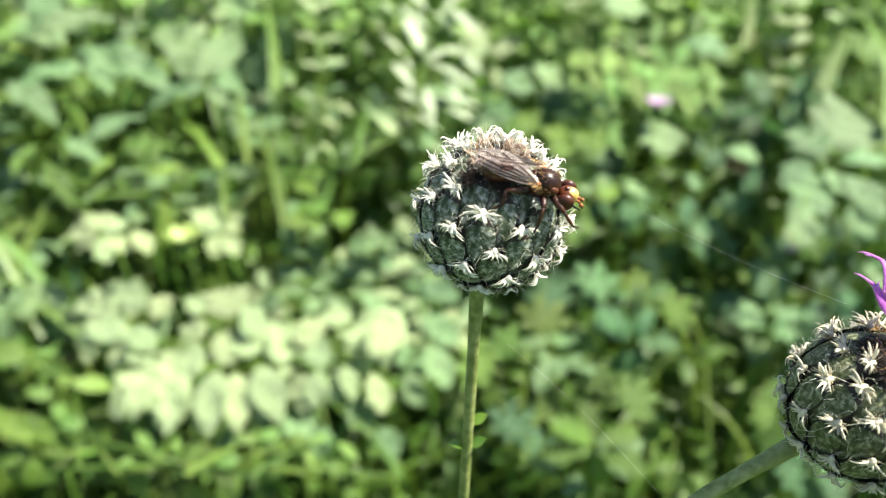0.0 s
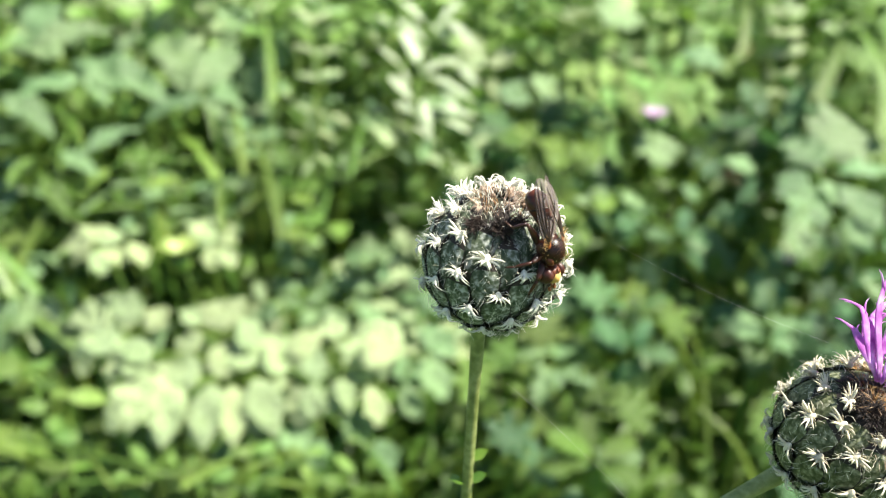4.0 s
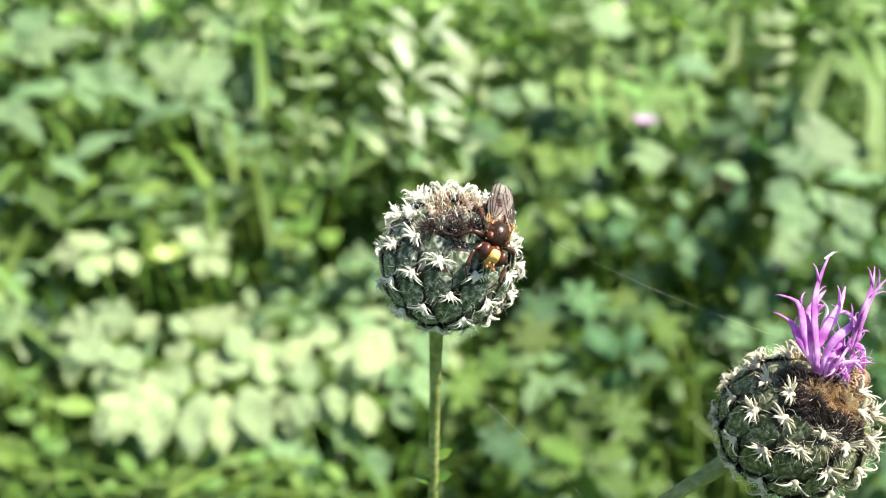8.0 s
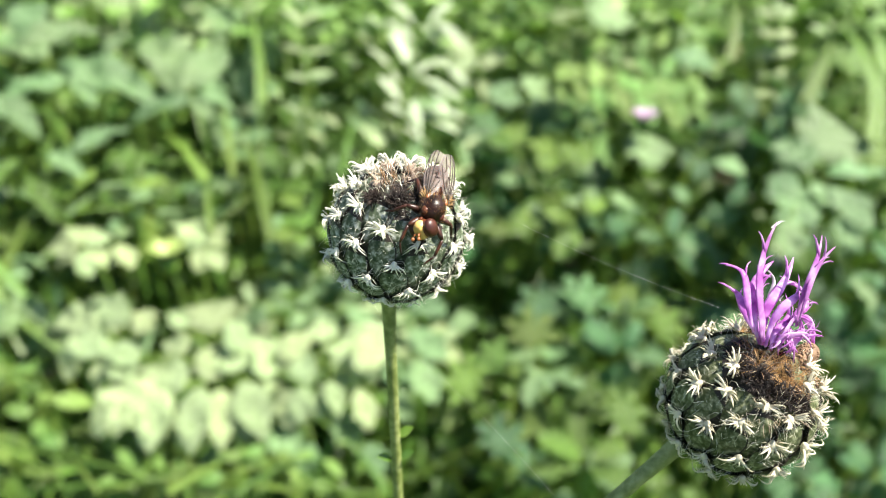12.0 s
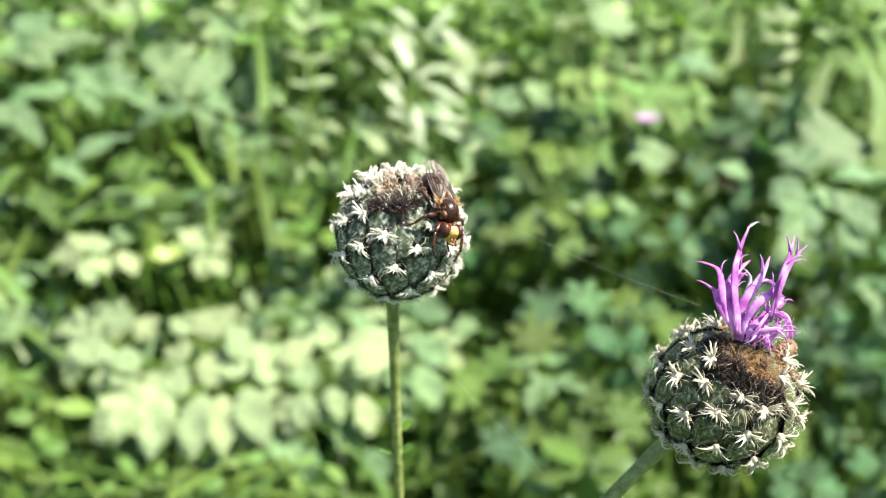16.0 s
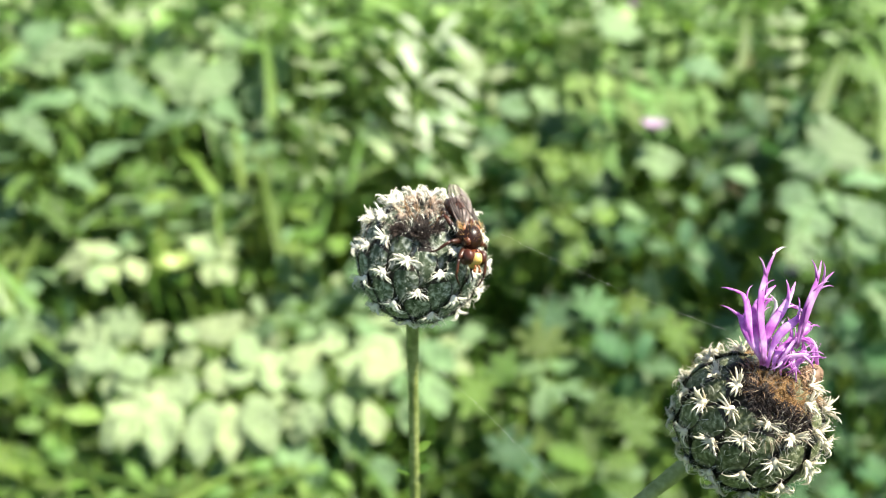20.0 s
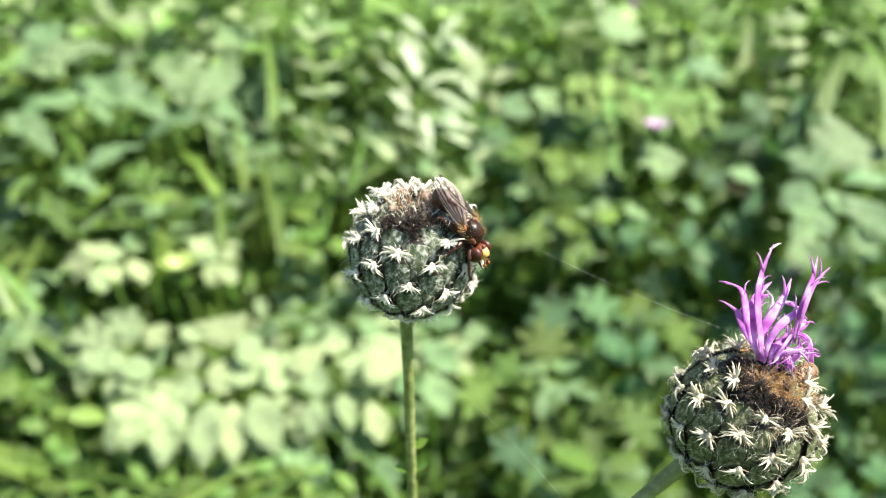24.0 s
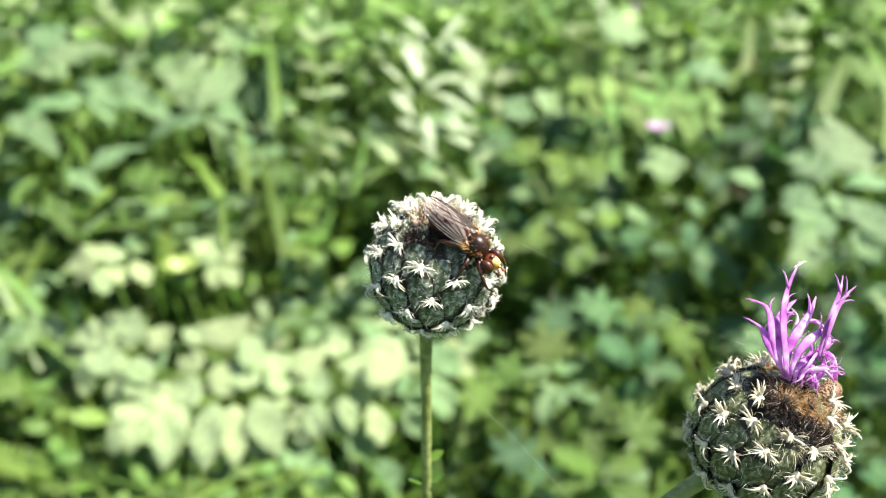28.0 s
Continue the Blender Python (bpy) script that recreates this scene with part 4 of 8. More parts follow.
# grey replaces pale here, so less sun is painted on
leafy_plant("hogweed_plant", -0.020, 0.545, "grey-green hogweed leaf behind the bud's stem", "grey", [
    ("hog", -0.024, 0.497, 0.243, 0.007, 0.487, 0.227, 0.85), ("hog", -0.028, 0.525, 0.255, 0.007, 0.519, 0.249, 0.73), ("hog", -0.018, 0.479, 0.229, -0.003, 0.449, 0.215, 0.85),
    ("hog", -0.034, 0.457, 0.220, -0.022, 0.435, 0.207, 0.85), ("hog", 0.007, 0.503, 0.240, 0.029, 0.523, 0.244, 0.73)])
# grey, not dust: a darker hogweed tone to dim this patch
leafy_plant("hogweed_plant", 0.337, 0.688, "dusty grey-green hogweed with broad lobed leaflets", "grey", [
    ("hog", 0.347, 0.674, 0.321, 0.400, 0.728, 0.348, 1.16), ("hog", 0.340, 0.669, 0.319, 0.312, 0.678, 0.323, 0.98), ("hog", 0.334, 0.655, 0.317, 0.329, 0.704, 0.337, 0.98),
    ("hog", 0.355, 0.653, 0.312, 0.411, 0.673, 0.317, 0.92), ("hog", 0.344, 0.639, 0.307, 0.378, 0.601, 0.287, 0.92), ("hog", 0.334, 0.636, 0.303, 0.297, 0.602, 0.287, 0.98),
    ("hog", 0.333, 0.643, 0.311, 0.350, 0.614, 0.294, 0.98), ("hog", 0.325, 0.655, 0.312, 0.294, 0.632, 0.303, 0.85), ("hog", 0.346, 0.611, 0.291, 0.357, 0.584, 0.275, 0.98),
    ("hog", 0.300, 0.603, 0.291, 0.292, 0.568, 0.272, 0.85), ("hog", 0.335, 0.550, 0.264, 0.345, 0.520, 0.250, 0.98)])
# smooth leaflets in the same painted sunlight colour
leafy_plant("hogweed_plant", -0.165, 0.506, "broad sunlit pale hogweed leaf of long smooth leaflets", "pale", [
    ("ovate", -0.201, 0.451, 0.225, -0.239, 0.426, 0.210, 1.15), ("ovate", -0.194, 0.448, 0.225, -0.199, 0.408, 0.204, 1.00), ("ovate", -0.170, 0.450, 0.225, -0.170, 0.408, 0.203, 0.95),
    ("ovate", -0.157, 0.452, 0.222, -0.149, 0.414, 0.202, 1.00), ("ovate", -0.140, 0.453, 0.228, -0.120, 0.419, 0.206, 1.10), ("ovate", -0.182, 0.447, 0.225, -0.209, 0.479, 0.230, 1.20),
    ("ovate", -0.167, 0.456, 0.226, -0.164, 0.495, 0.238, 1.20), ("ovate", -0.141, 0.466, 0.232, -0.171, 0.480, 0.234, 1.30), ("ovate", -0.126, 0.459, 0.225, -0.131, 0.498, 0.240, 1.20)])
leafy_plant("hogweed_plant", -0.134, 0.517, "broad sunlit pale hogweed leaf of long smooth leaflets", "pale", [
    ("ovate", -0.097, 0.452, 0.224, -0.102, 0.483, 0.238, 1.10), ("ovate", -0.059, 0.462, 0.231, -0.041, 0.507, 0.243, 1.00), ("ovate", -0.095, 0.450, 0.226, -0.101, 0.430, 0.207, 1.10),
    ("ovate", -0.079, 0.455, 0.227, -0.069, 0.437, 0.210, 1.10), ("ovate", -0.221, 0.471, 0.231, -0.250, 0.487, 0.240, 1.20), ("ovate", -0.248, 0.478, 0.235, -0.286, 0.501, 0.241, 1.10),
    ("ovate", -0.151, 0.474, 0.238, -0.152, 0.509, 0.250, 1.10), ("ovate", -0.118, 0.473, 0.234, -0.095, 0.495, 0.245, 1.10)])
leafy_plant("bedstraw_plant", -0.292, 0.625, "small herb with pale clustered leaves", "pale", [
    ("hog", -0.296, 0.572, 0.276, -0.329, 0.583, 0.274, 0.98), ("hog", -0.296, 0.571, 0.274, -0.316, 0.564, 0.264, 0.98), ("hog", -0.296, 0.578, 0.276, -0.309, 0.605, 0.283, 1.10),
    ("hog", -0.292, 0.573, 0.277, -0.275, 0.587, 0.282, 0.98), ("hog", -0.292, 0.572, 0.273, -0.269, 0.566, 0.264, 0.98), ("hog", -0.291, 0.564, 0.275, -0.281, 0.550, 0.261, 0.98),
    ("hog", -0.267, 0.576, 0.277, -0.250, 0.563, 0.264, 0.98)])
leafy_plant("bedstraw_plant", -0.195, 0.628, "small herb with pale clustered leaves", "pale", [
    ("hog", -0.194, 0.575, 0.277, -0.215, 0.589, 0.282, 0.98), ("hog", -0.193, 0.576, 0.277, -0.179, 0.588, 0.277, 0.98), ("hog", -0.195, 0.576, 0.274, -0.195, 0.554, 0.266, 0.98),
    ("hog", -0.195, 0.580, 0.276, -0.190, 0.605, 0.286, 0.98), ("hog", -0.196, 0.576, 0.279, -0.224, 0.613, 0.286, 0.85), ("hog", -0.190, 0.569, 0.275, -0.175, 0.555, 0.267, 0.98)])
leafy_plant("angelica_plant", -0.398, 0.841, "tall broad herb with dull grey-green toothed leaves", "grey", [
    ("ovate", -0.436, 0.803, 0.393, -0.364, 0.849, 0.412, 0.70), ("ovate", -0.433, 0.826, 0.400, -0.455, 0.903, 0.434, 0.83), ("ovate", -0.383, 0.784, 0.381, -0.265, 0.739, 0.361, 0.59),
    ("ovate", -0.368, 0.760, 0.370, -0.439, 0.744, 0.359, 0.66), ("ovate", -0.394, 0.786, 0.387, -0.459, 0.819, 0.398, 0.70), ("ovate", -0.362, 0.762, 0.375, -0.332, 0.733, 0.354, 0.76)])
leafy_plant("angelica_plant", -0.242, 0.796, "tall broad herb with dull grey-green toothed leaves", "grey", [
    ("ovate", -0.244, 0.748, 0.366, -0.318, 0.850, 0.411, 0.70), ("ovate", -0.242, 0.749, 0.366, -0.228, 0.830, 0.398, 0.90), ("ovate", -0.241, 0.735, 0.359, -0.302, 0.718, 0.344, 0.66),
    ("ovate", -0.238, 0.737, 0.360, -0.215, 0.709, 0.348, 0.83), ("ovate", -0.235, 0.735, 0.363, -0.194, 0.728, 0.353, 0.70), ("ovate", -0.246, 0.742, 0.363, -0.293, 0.791, 0.380, 0.70)])
leafy_plant("angelica_plant", -0.370, 0.774, "leafy herb with dull grey-green leaves", "grey", [
    ("ovate", -0.439, 0.746, 0.358, -0.378, 0.707, 0.335, 0.76), ("ovate", -0.338, 0.666, 0.324, -0.294, 0.711, 0.343, 0.52), ("ovate", -0.356, 0.672, 0.324, -0.317, 0.649, 0.313, 0.70),
    ("ovate", -0.340, 0.796, 0.385, -0.335, 0.856, 0.409, 0.70)])
leafy_plant("angelica_plant", -0.328, 0.725, "leafy herb with mid-green leaves", "mid", [
    ("ovate", -0.313, 0.678, 0.309, -0.259, 0.698, 0.315, 0.70), ("ovate", -0.318, 0.675, 0.306, -0.339, 0.644, 0.290, 0.70), ("ovate", -0.281, 0.655, 0.296, -0.244, 0.672, 0.301, 0.63),
    ("ovate", -0.273, 0.665, 0.304, -0.321, 0.719, 0.324, 0.70), ("ovate", -0.397, 0.689, 0.312, -0.407, 0.654, 0.296, 0.70), ("ovate", -0.377, 0.666, 0.303, -0.339, 0.627, 0.280, 0.63)])
# whitish leaves: the glare is in the bleached tone, not in the lighting
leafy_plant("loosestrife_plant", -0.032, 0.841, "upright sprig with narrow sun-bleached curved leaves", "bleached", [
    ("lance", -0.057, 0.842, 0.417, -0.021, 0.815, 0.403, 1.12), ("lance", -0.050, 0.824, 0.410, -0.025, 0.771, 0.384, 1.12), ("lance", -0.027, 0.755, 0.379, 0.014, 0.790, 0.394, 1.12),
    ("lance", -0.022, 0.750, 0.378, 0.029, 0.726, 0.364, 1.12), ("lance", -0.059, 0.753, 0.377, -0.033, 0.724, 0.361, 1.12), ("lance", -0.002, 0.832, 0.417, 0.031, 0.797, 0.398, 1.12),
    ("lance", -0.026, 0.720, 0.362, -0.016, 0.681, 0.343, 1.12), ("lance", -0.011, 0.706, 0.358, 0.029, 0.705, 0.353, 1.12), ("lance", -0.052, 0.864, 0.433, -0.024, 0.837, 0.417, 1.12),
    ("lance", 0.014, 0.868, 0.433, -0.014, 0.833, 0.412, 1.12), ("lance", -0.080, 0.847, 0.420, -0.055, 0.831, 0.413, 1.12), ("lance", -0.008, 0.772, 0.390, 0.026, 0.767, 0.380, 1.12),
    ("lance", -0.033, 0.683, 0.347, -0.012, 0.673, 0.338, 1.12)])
leafy_plant("loosestrife_plant", -0.135, 0.809, "upright sprig with small pale leaves", "pale", [
    ("lance", -0.147, 0.840, 0.411, -0.178, 0.897, 0.429, 1.10), ("lance", -0.146, 0.842, 0.412, -0.125, 0.881, 0.425, 1.10), ("lance", -0.139, 0.796, 0.390, -0.171, 0.825, 0.397, 1.10),
    ("lance", -0.137, 0.797, 0.390, -0.112, 0.811, 0.394, 1.10), ("lance", -0.131, 0.757, 0.371, -0.158, 0.776, 0.377, 1.10), ("lance", -0.132, 0.768, 0.373, -0.105, 0.785, 0.376, 1.10),
    ("lance", -0.129, 0.718, 0.352, -0.108, 0.707, 0.344, 1.10), ("lance", -0.131, 0.713, 0.348, -0.155, 0.738, 0.359, 1.10), ("lance", -0.138, 0.681, 0.335, -0.155, 0.704, 0.337, 1.10),
    ("lance", -0.123, 0.691, 0.339, -0.103, 0.691, 0.332, 1.10), ("lance", -0.122, 0.660, 0.322, -0.134, 0.646, 0.310, 1.10), ("lance", -0.121, 0.664, 0.326, -0.105, 0.659, 0.317, 1.10),
    ("lance", -0.153, 0.886, 0.429, -0.167, 0.934, 0.445, 1.10)])
leafy_plant("yarrow_plant", 0.188, 0.808, "feathery fresh green leaf spreading over the sward", "fresh", [
    ("lobed", 0.122, 0.766, 0.371, 0.142, 0.807, 0.382, 0.90), ("lobed", 0.120, 0.762, 0.368, 0.123, 0.746, 0.354, 0.90), ("lobed", 0.135, 0.766, 0.368, 0.148, 0.805, 0.383, 0.90),
    ("lobed", 0.136, 0.768, 0.370, 0.149, 0.748, 0.355, 0.90), ("lobed", 0.151, 0.760, 0.368, 0.172, 0.803, 0.383, 0.90), ("lobed", 0.155, 0.765, 0.366, 0.166, 0.737, 0.349, 0.90),
    ("lobed", 0.165, 0.761, 0.367, 0.184, 0.788, 0.379, 0.90), ("lobed", 0.168, 0.749, 0.364, 0.176, 0.735, 0.351, 0.90), ("lobed", 0.185, 0.763, 0.365, 0.190, 0.786, 0.377, 0.90),
    ("lobed", 0.181, 0.758, 0.365, 0.189, 0.723, 0.345, 0.90), ("lobed", 0.192, 0.750, 0.363, 0.206, 0.780, 0.373, 0.90), ("lobed", 0.198, 0.752, 0.363, 0.207, 0.715, 0.345, 0.90),
    ("lobed", 0.209, 0.751, 0.362, 0.237, 0.783, 0.372, 0.90), ("lobed", 0.206, 0.746, 0.362, 0.225, 0.728, 0.344, 0.90), ("lobed", 0.220, 0.746, 0.359, 0.233, 0.777, 0.373, 0.90),
    ("lobed", 0.222, 0.750, 0.359, 0.231, 0.712, 0.342, 0.90), ("lobed", 0.230, 0.739, 0.358, 0.253, 0.784, 0.373, 0.90), ("lobed", 0.239, 0.745, 0.358, 0.238, 0.720, 0.346, 0.90),
    ("lobed", 0.252, 0.737, 0.358, 0.273, 0.776, 0.367, 0.90), ("lobed", 0.250, 0.737, 0.356, 0.261, 0.721, 0.344, 0.90)])
leafy_plant("grass_tuft", -0.162, 0.684, "broad green grass blades standing among the herbs", "mid", [
    ("blade", -0.169, 0.727, 0.356, -0.213, 0.926, 0.444, 0.60), ("blade", -0.138, 0.574, 0.282, -0.186, 0.715, 0.347, 0.72), ("blade", -0.204, 0.631, 0.313, -0.265, 0.722, 0.345, 1.20),
    ("blade", -0.189, 0.579, 0.285, -0.215, 0.677, 0.331, 0.72), ("blade", -0.181, 0.635, 0.315, -0.218, 0.770, 0.373, 0.48), ("blade", -0.087, 0.641, 0.313, -0.079, 0.730, 0.355, 0.48)])
leafy_plant("grass_tuft", -0.179, 0.443, "bright grass blades low in the sward", "mid", [
    ("blade", -0.034, 0.384, 0.188, -0.070, 0.433, 0.208, 0.96), ("blade", -0.179, 0.386, 0.187, -0.123, 0.430, 0.198, 0.78), ("blade", -0.135, 0.385, 0.187, -0.086, 0.424, 0.197, 0.72),
    ("blade", -0.200, 0.394, 0.190, -0.187, 0.420, 0.202, 0.84), ("blade", -0.305, 0.418, 0.202, -0.265, 0.409, 0.189, 0.90), ("blade", -0.270, 0.389, 0.186, -0.241, 0.415, 0.199, 0.78),
    ("blade", -0.091, 0.389, 0.185, -0.061, 0.407, 0.192, 0.90), ("blade", -0.224, 0.387, 0.186, -0.261, 0.424, 0.196, 0.72), ("blade", -0.165, 0.386, 0.186, -0.178, 0.421, 0.194, 0.72)])
leafy_plant("grass_tuft", -0.269, 0.665, "arching pale grass blade among the herbs", "grey", [
    ("blade", -0.314, 0.599, 0.293, -0.297, 0.635, 0.307, 1.80), ("blade", -0.297, 0.629, 0.307, -0.270, 0.642, 0.308, 2.40), ("blade", -0.237, 0.599, 0.296, -0.216, 0.607, 0.297, 4.00),
    ("blade", -0.222, 0.621, 0.308, -0.197, 0.643, 0.309, 3.50)])
leafy_plant("grass_tuft", 0.391, 0.797, "fresh green grass blades at the meadow edge", "mid", [
    ("blade", 0.430, 0.731, 0.358, 0.466, 0.895, 0.429, 1.20), ("blade", 0.451, 0.773, 0.379, 0.491, 0.916, 0.440, 1.20), ("blade", 0.358, 0.729, 0.360, 0.444, 0.867, 0.416, 1.20),
    ("blade", 0.408, 0.687, 0.335, 0.482, 0.849, 0.411, 1.20), ("blade", 0.300, 0.794, 0.386, 0.350, 0.919, 0.443, 1.00)])
leafy_plant("meadow_herb", 0.166, 0.818, "grey-green herb in soft light", "grey", [
    ("hog", 0.244, 0.813, 0.386, 0.293, 0.807, 0.383, 1.46), ("hog", 0.253, 0.670, 0.319, 0.285, 0.665, 0.314, 0.98), ("hog", 0.047, 0.760, 0.360, 0.085, 0.757, 0.356, 1.22),
    ("hog", 0.192, 0.707, 0.335, 0.199, 0.669, 0.317, 1.34), ("hog", 0.084, 0.780, 0.371, 0.114, 0.763, 0.355, 1.22), ("hog", 0.171, 0.863, 0.408, 0.210, 0.909, 0.426, 1.10)])
# darker copy of the hogweed: its shade is in the grey tone
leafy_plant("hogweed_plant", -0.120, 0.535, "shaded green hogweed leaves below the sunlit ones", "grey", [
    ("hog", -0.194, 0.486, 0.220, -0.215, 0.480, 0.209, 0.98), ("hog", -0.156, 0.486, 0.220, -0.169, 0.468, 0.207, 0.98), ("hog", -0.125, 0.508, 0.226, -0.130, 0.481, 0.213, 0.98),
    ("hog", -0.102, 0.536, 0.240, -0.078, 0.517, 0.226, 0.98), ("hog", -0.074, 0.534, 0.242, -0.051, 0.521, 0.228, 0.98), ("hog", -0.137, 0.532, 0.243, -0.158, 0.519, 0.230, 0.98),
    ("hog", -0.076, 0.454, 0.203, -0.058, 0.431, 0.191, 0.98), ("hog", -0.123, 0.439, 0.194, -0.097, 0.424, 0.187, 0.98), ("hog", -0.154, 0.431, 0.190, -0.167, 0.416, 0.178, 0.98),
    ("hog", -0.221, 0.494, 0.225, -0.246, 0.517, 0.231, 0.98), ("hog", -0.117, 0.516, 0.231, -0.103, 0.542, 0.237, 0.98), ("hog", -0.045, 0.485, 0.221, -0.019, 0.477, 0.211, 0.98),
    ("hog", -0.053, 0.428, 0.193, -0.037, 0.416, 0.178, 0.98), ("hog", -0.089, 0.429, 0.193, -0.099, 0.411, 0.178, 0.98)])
# pale tone paints this herb sunlit; the next one is its greener copy
leafy_plant("willowherb_plant", -0.018, 0.752, "sunlit pale herb with narrow leaves behind the bud", "pale", [
    ("lance", -0.040, 0.708, 0.326, -0.055, 0.757, 0.344, 1.05), ("lance", -0.057, 0.697, 0.323, -0.081, 0.753, 0.342, 1.05), ("lance", -0.006, 0.675, 0.311, -0.031, 0.711, 0.321, 1.05),
    ("lance", -0.003, 0.724, 0.337, -0.009, 0.762, 0.349, 1.05), ("lance", 0.017, 0.650, 0.302, -0.007, 0.681, 0.309, 1.05), ("lance", -0.000, 0.730, 0.339, 0.010, 0.771, 0.352, 1.05),
    ("lance", 0.006, 0.660, 0.305, 0.033, 0.685, 0.313, 1.05), ("lance", -0.059, 0.736, 0.342, -0.082, 0.764, 0.348, 1.05), ("lance", -0.051, 0.699, 0.320, -0.069, 0.750, 0.338, 1.05),
    ("lance", 0.014, 0.656, 0.301, 0.005, 0.702, 0.316, 1.05), ("lance", 0.021, 0.720, 0.335, -0.001, 0.748, 0.341, 1.05), ("lance", 0.024, 0.693, 0.322, 0.042, 0.732, 0.329, 1.05),
    ("lance", -0.097, 0.724, 0.334, -0.119, 0.748, 0.345, 1.05)])
leafy_plant("willowherb_plant", -0.042, 0.761, "green herb with narrow leaves behind the bud", "grey", [
    ("lance", 0.026, 0.674, 0.312, 0.020, 0.720, 0.328, 1.05), ("lance", -0.020, 0.728, 0.336, 0.008, 0.770, 0.348, 1.05), ("lance", -0.096, 0.665, 0.305, -0.075, 0.689, 0.311, 1.05),
    ("lance", -0.020, 0.739, 0.341, 0.010, 0.773, 0.352, 1.05), ("lance", -0.025, 0.675, 0.314, -0.015, 0.735, 0.332, 1.05), ("lance", -0.055, 0.724, 0.333, -0.090, 0.754, 0.342, 1.05),
    ("lance", -0.099, 0.671, 0.308, -0.098, 0.703, 0.319, 1.05), ("lance", -0.075, 0.718, 0.330, -0.091, 0.754, 0.344, 1.05), ("lance", -0.033, 0.741, 0.340, -0.000, 0.773, 0.357, 1.05),
    ("lance", -0.034, 0.677, 0.312, -0.050, 0.698, 0.322, 1.05), ("lance", -0.014, 0.731, 0.339, 0.013, 0.783, 0.360, 1.05), ("lance", -0.027, 0.729, 0.337, -0.014, 0.779, 0.360, 1.05),
    ("lance", -0.071, 0.740, 0.340, -0.084, 0.772, 0.354, 1.05)])
leafy_plant("meadow_herb", -0.113, 0.455, "light green herb low in the sward", "fresh", [
    ("lance", -0.136, 0.408, 0.195, -0.153, 0.417, 0.198, 2.40), ("lance", -0.132, 0.408, 0.198, -0.120, 0.424, 0.196, 2.40), ("lobed", -0.133, 0.405, 0.193, -0.144, 0.398, 0.183, 0.90),
    ("lance", -0.101, 0.409, 0.195, -0.117, 0.419, 0.193, 2.40), ("lance", -0.099, 0.408, 0.196, -0.085, 0.415, 0.199, 2.40), ("lobed", -0.101, 0.403, 0.193, -0.088, 0.394, 0.183, 0.90),
    ("lance", -0.078, 0.408, 0.196, -0.063, 0.401, 0.187, 2.40), ("lance", -0.144, 0.396, 0.192, -0.164, 0.395, 0.188, 2.40), ("lobed", -0.115, 0.395, 0.188, -0.126, 0.391, 0.181, 0.90),
    ("lance", -0.084, 0.393, 0.190, -0.069, 0.387, 0.186, 2.40)])
# more sprig leaves with painted glare
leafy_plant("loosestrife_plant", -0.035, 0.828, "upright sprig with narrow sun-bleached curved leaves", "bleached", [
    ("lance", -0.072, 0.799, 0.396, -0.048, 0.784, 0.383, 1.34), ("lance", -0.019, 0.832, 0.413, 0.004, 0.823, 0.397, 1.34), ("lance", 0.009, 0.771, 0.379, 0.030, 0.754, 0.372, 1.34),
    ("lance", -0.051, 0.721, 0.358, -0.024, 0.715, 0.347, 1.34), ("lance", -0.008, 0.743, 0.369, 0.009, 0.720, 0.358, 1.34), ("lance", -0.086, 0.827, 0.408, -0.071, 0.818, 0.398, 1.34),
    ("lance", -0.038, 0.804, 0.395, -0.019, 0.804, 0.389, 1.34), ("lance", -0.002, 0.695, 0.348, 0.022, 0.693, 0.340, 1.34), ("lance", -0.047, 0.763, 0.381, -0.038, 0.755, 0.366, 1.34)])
leafy_plant("meadow_herb", 0.094, 0.713, "mid-green herb with lobed leaves in soft light", "mid", [
    ("hog", 0.060, 0.625, 0.277, 0.035, 0.614, 0.265, 0.85), ("hog", 0.065, 0.612, 0.271, 0.034, 0.631, 0.272, 0.85), ("hog", 0.102, 0.683, 0.304, 0.107, 0.719, 0.317, 0.85),
    ("hog", 0.114, 0.706, 0.315, 0.085, 0.723, 0.316, 0.85), ("hog", 0.074, 0.712, 0.316, 0.076, 0.748, 0.336, 0.85), ("hog", 0.137, 0.635, 0.281, 0.148, 0.664, 0.292, 0.85),
    ("hog", 0.103, 0.699, 0.312, 0.096, 0.734, 0.325, 0.85), ("hog", 0.059, 0.611, 0.269, 0.090, 0.640, 0.279, 0.85), ("hog", 0.093, 0.643, 0.284, 0.120, 0.629, 0.276, 0.85),
    ("hog", 0.068, 0.706, 0.319, 0.046, 0.734, 0.326, 0.85), ("hog", 0.133, 0.683, 0.307, 0.131, 0.734, 0.322, 0.85), ("hog", 0.122, 0.618, 0.272, 0.101, 0.593, 0.259, 0.85)])
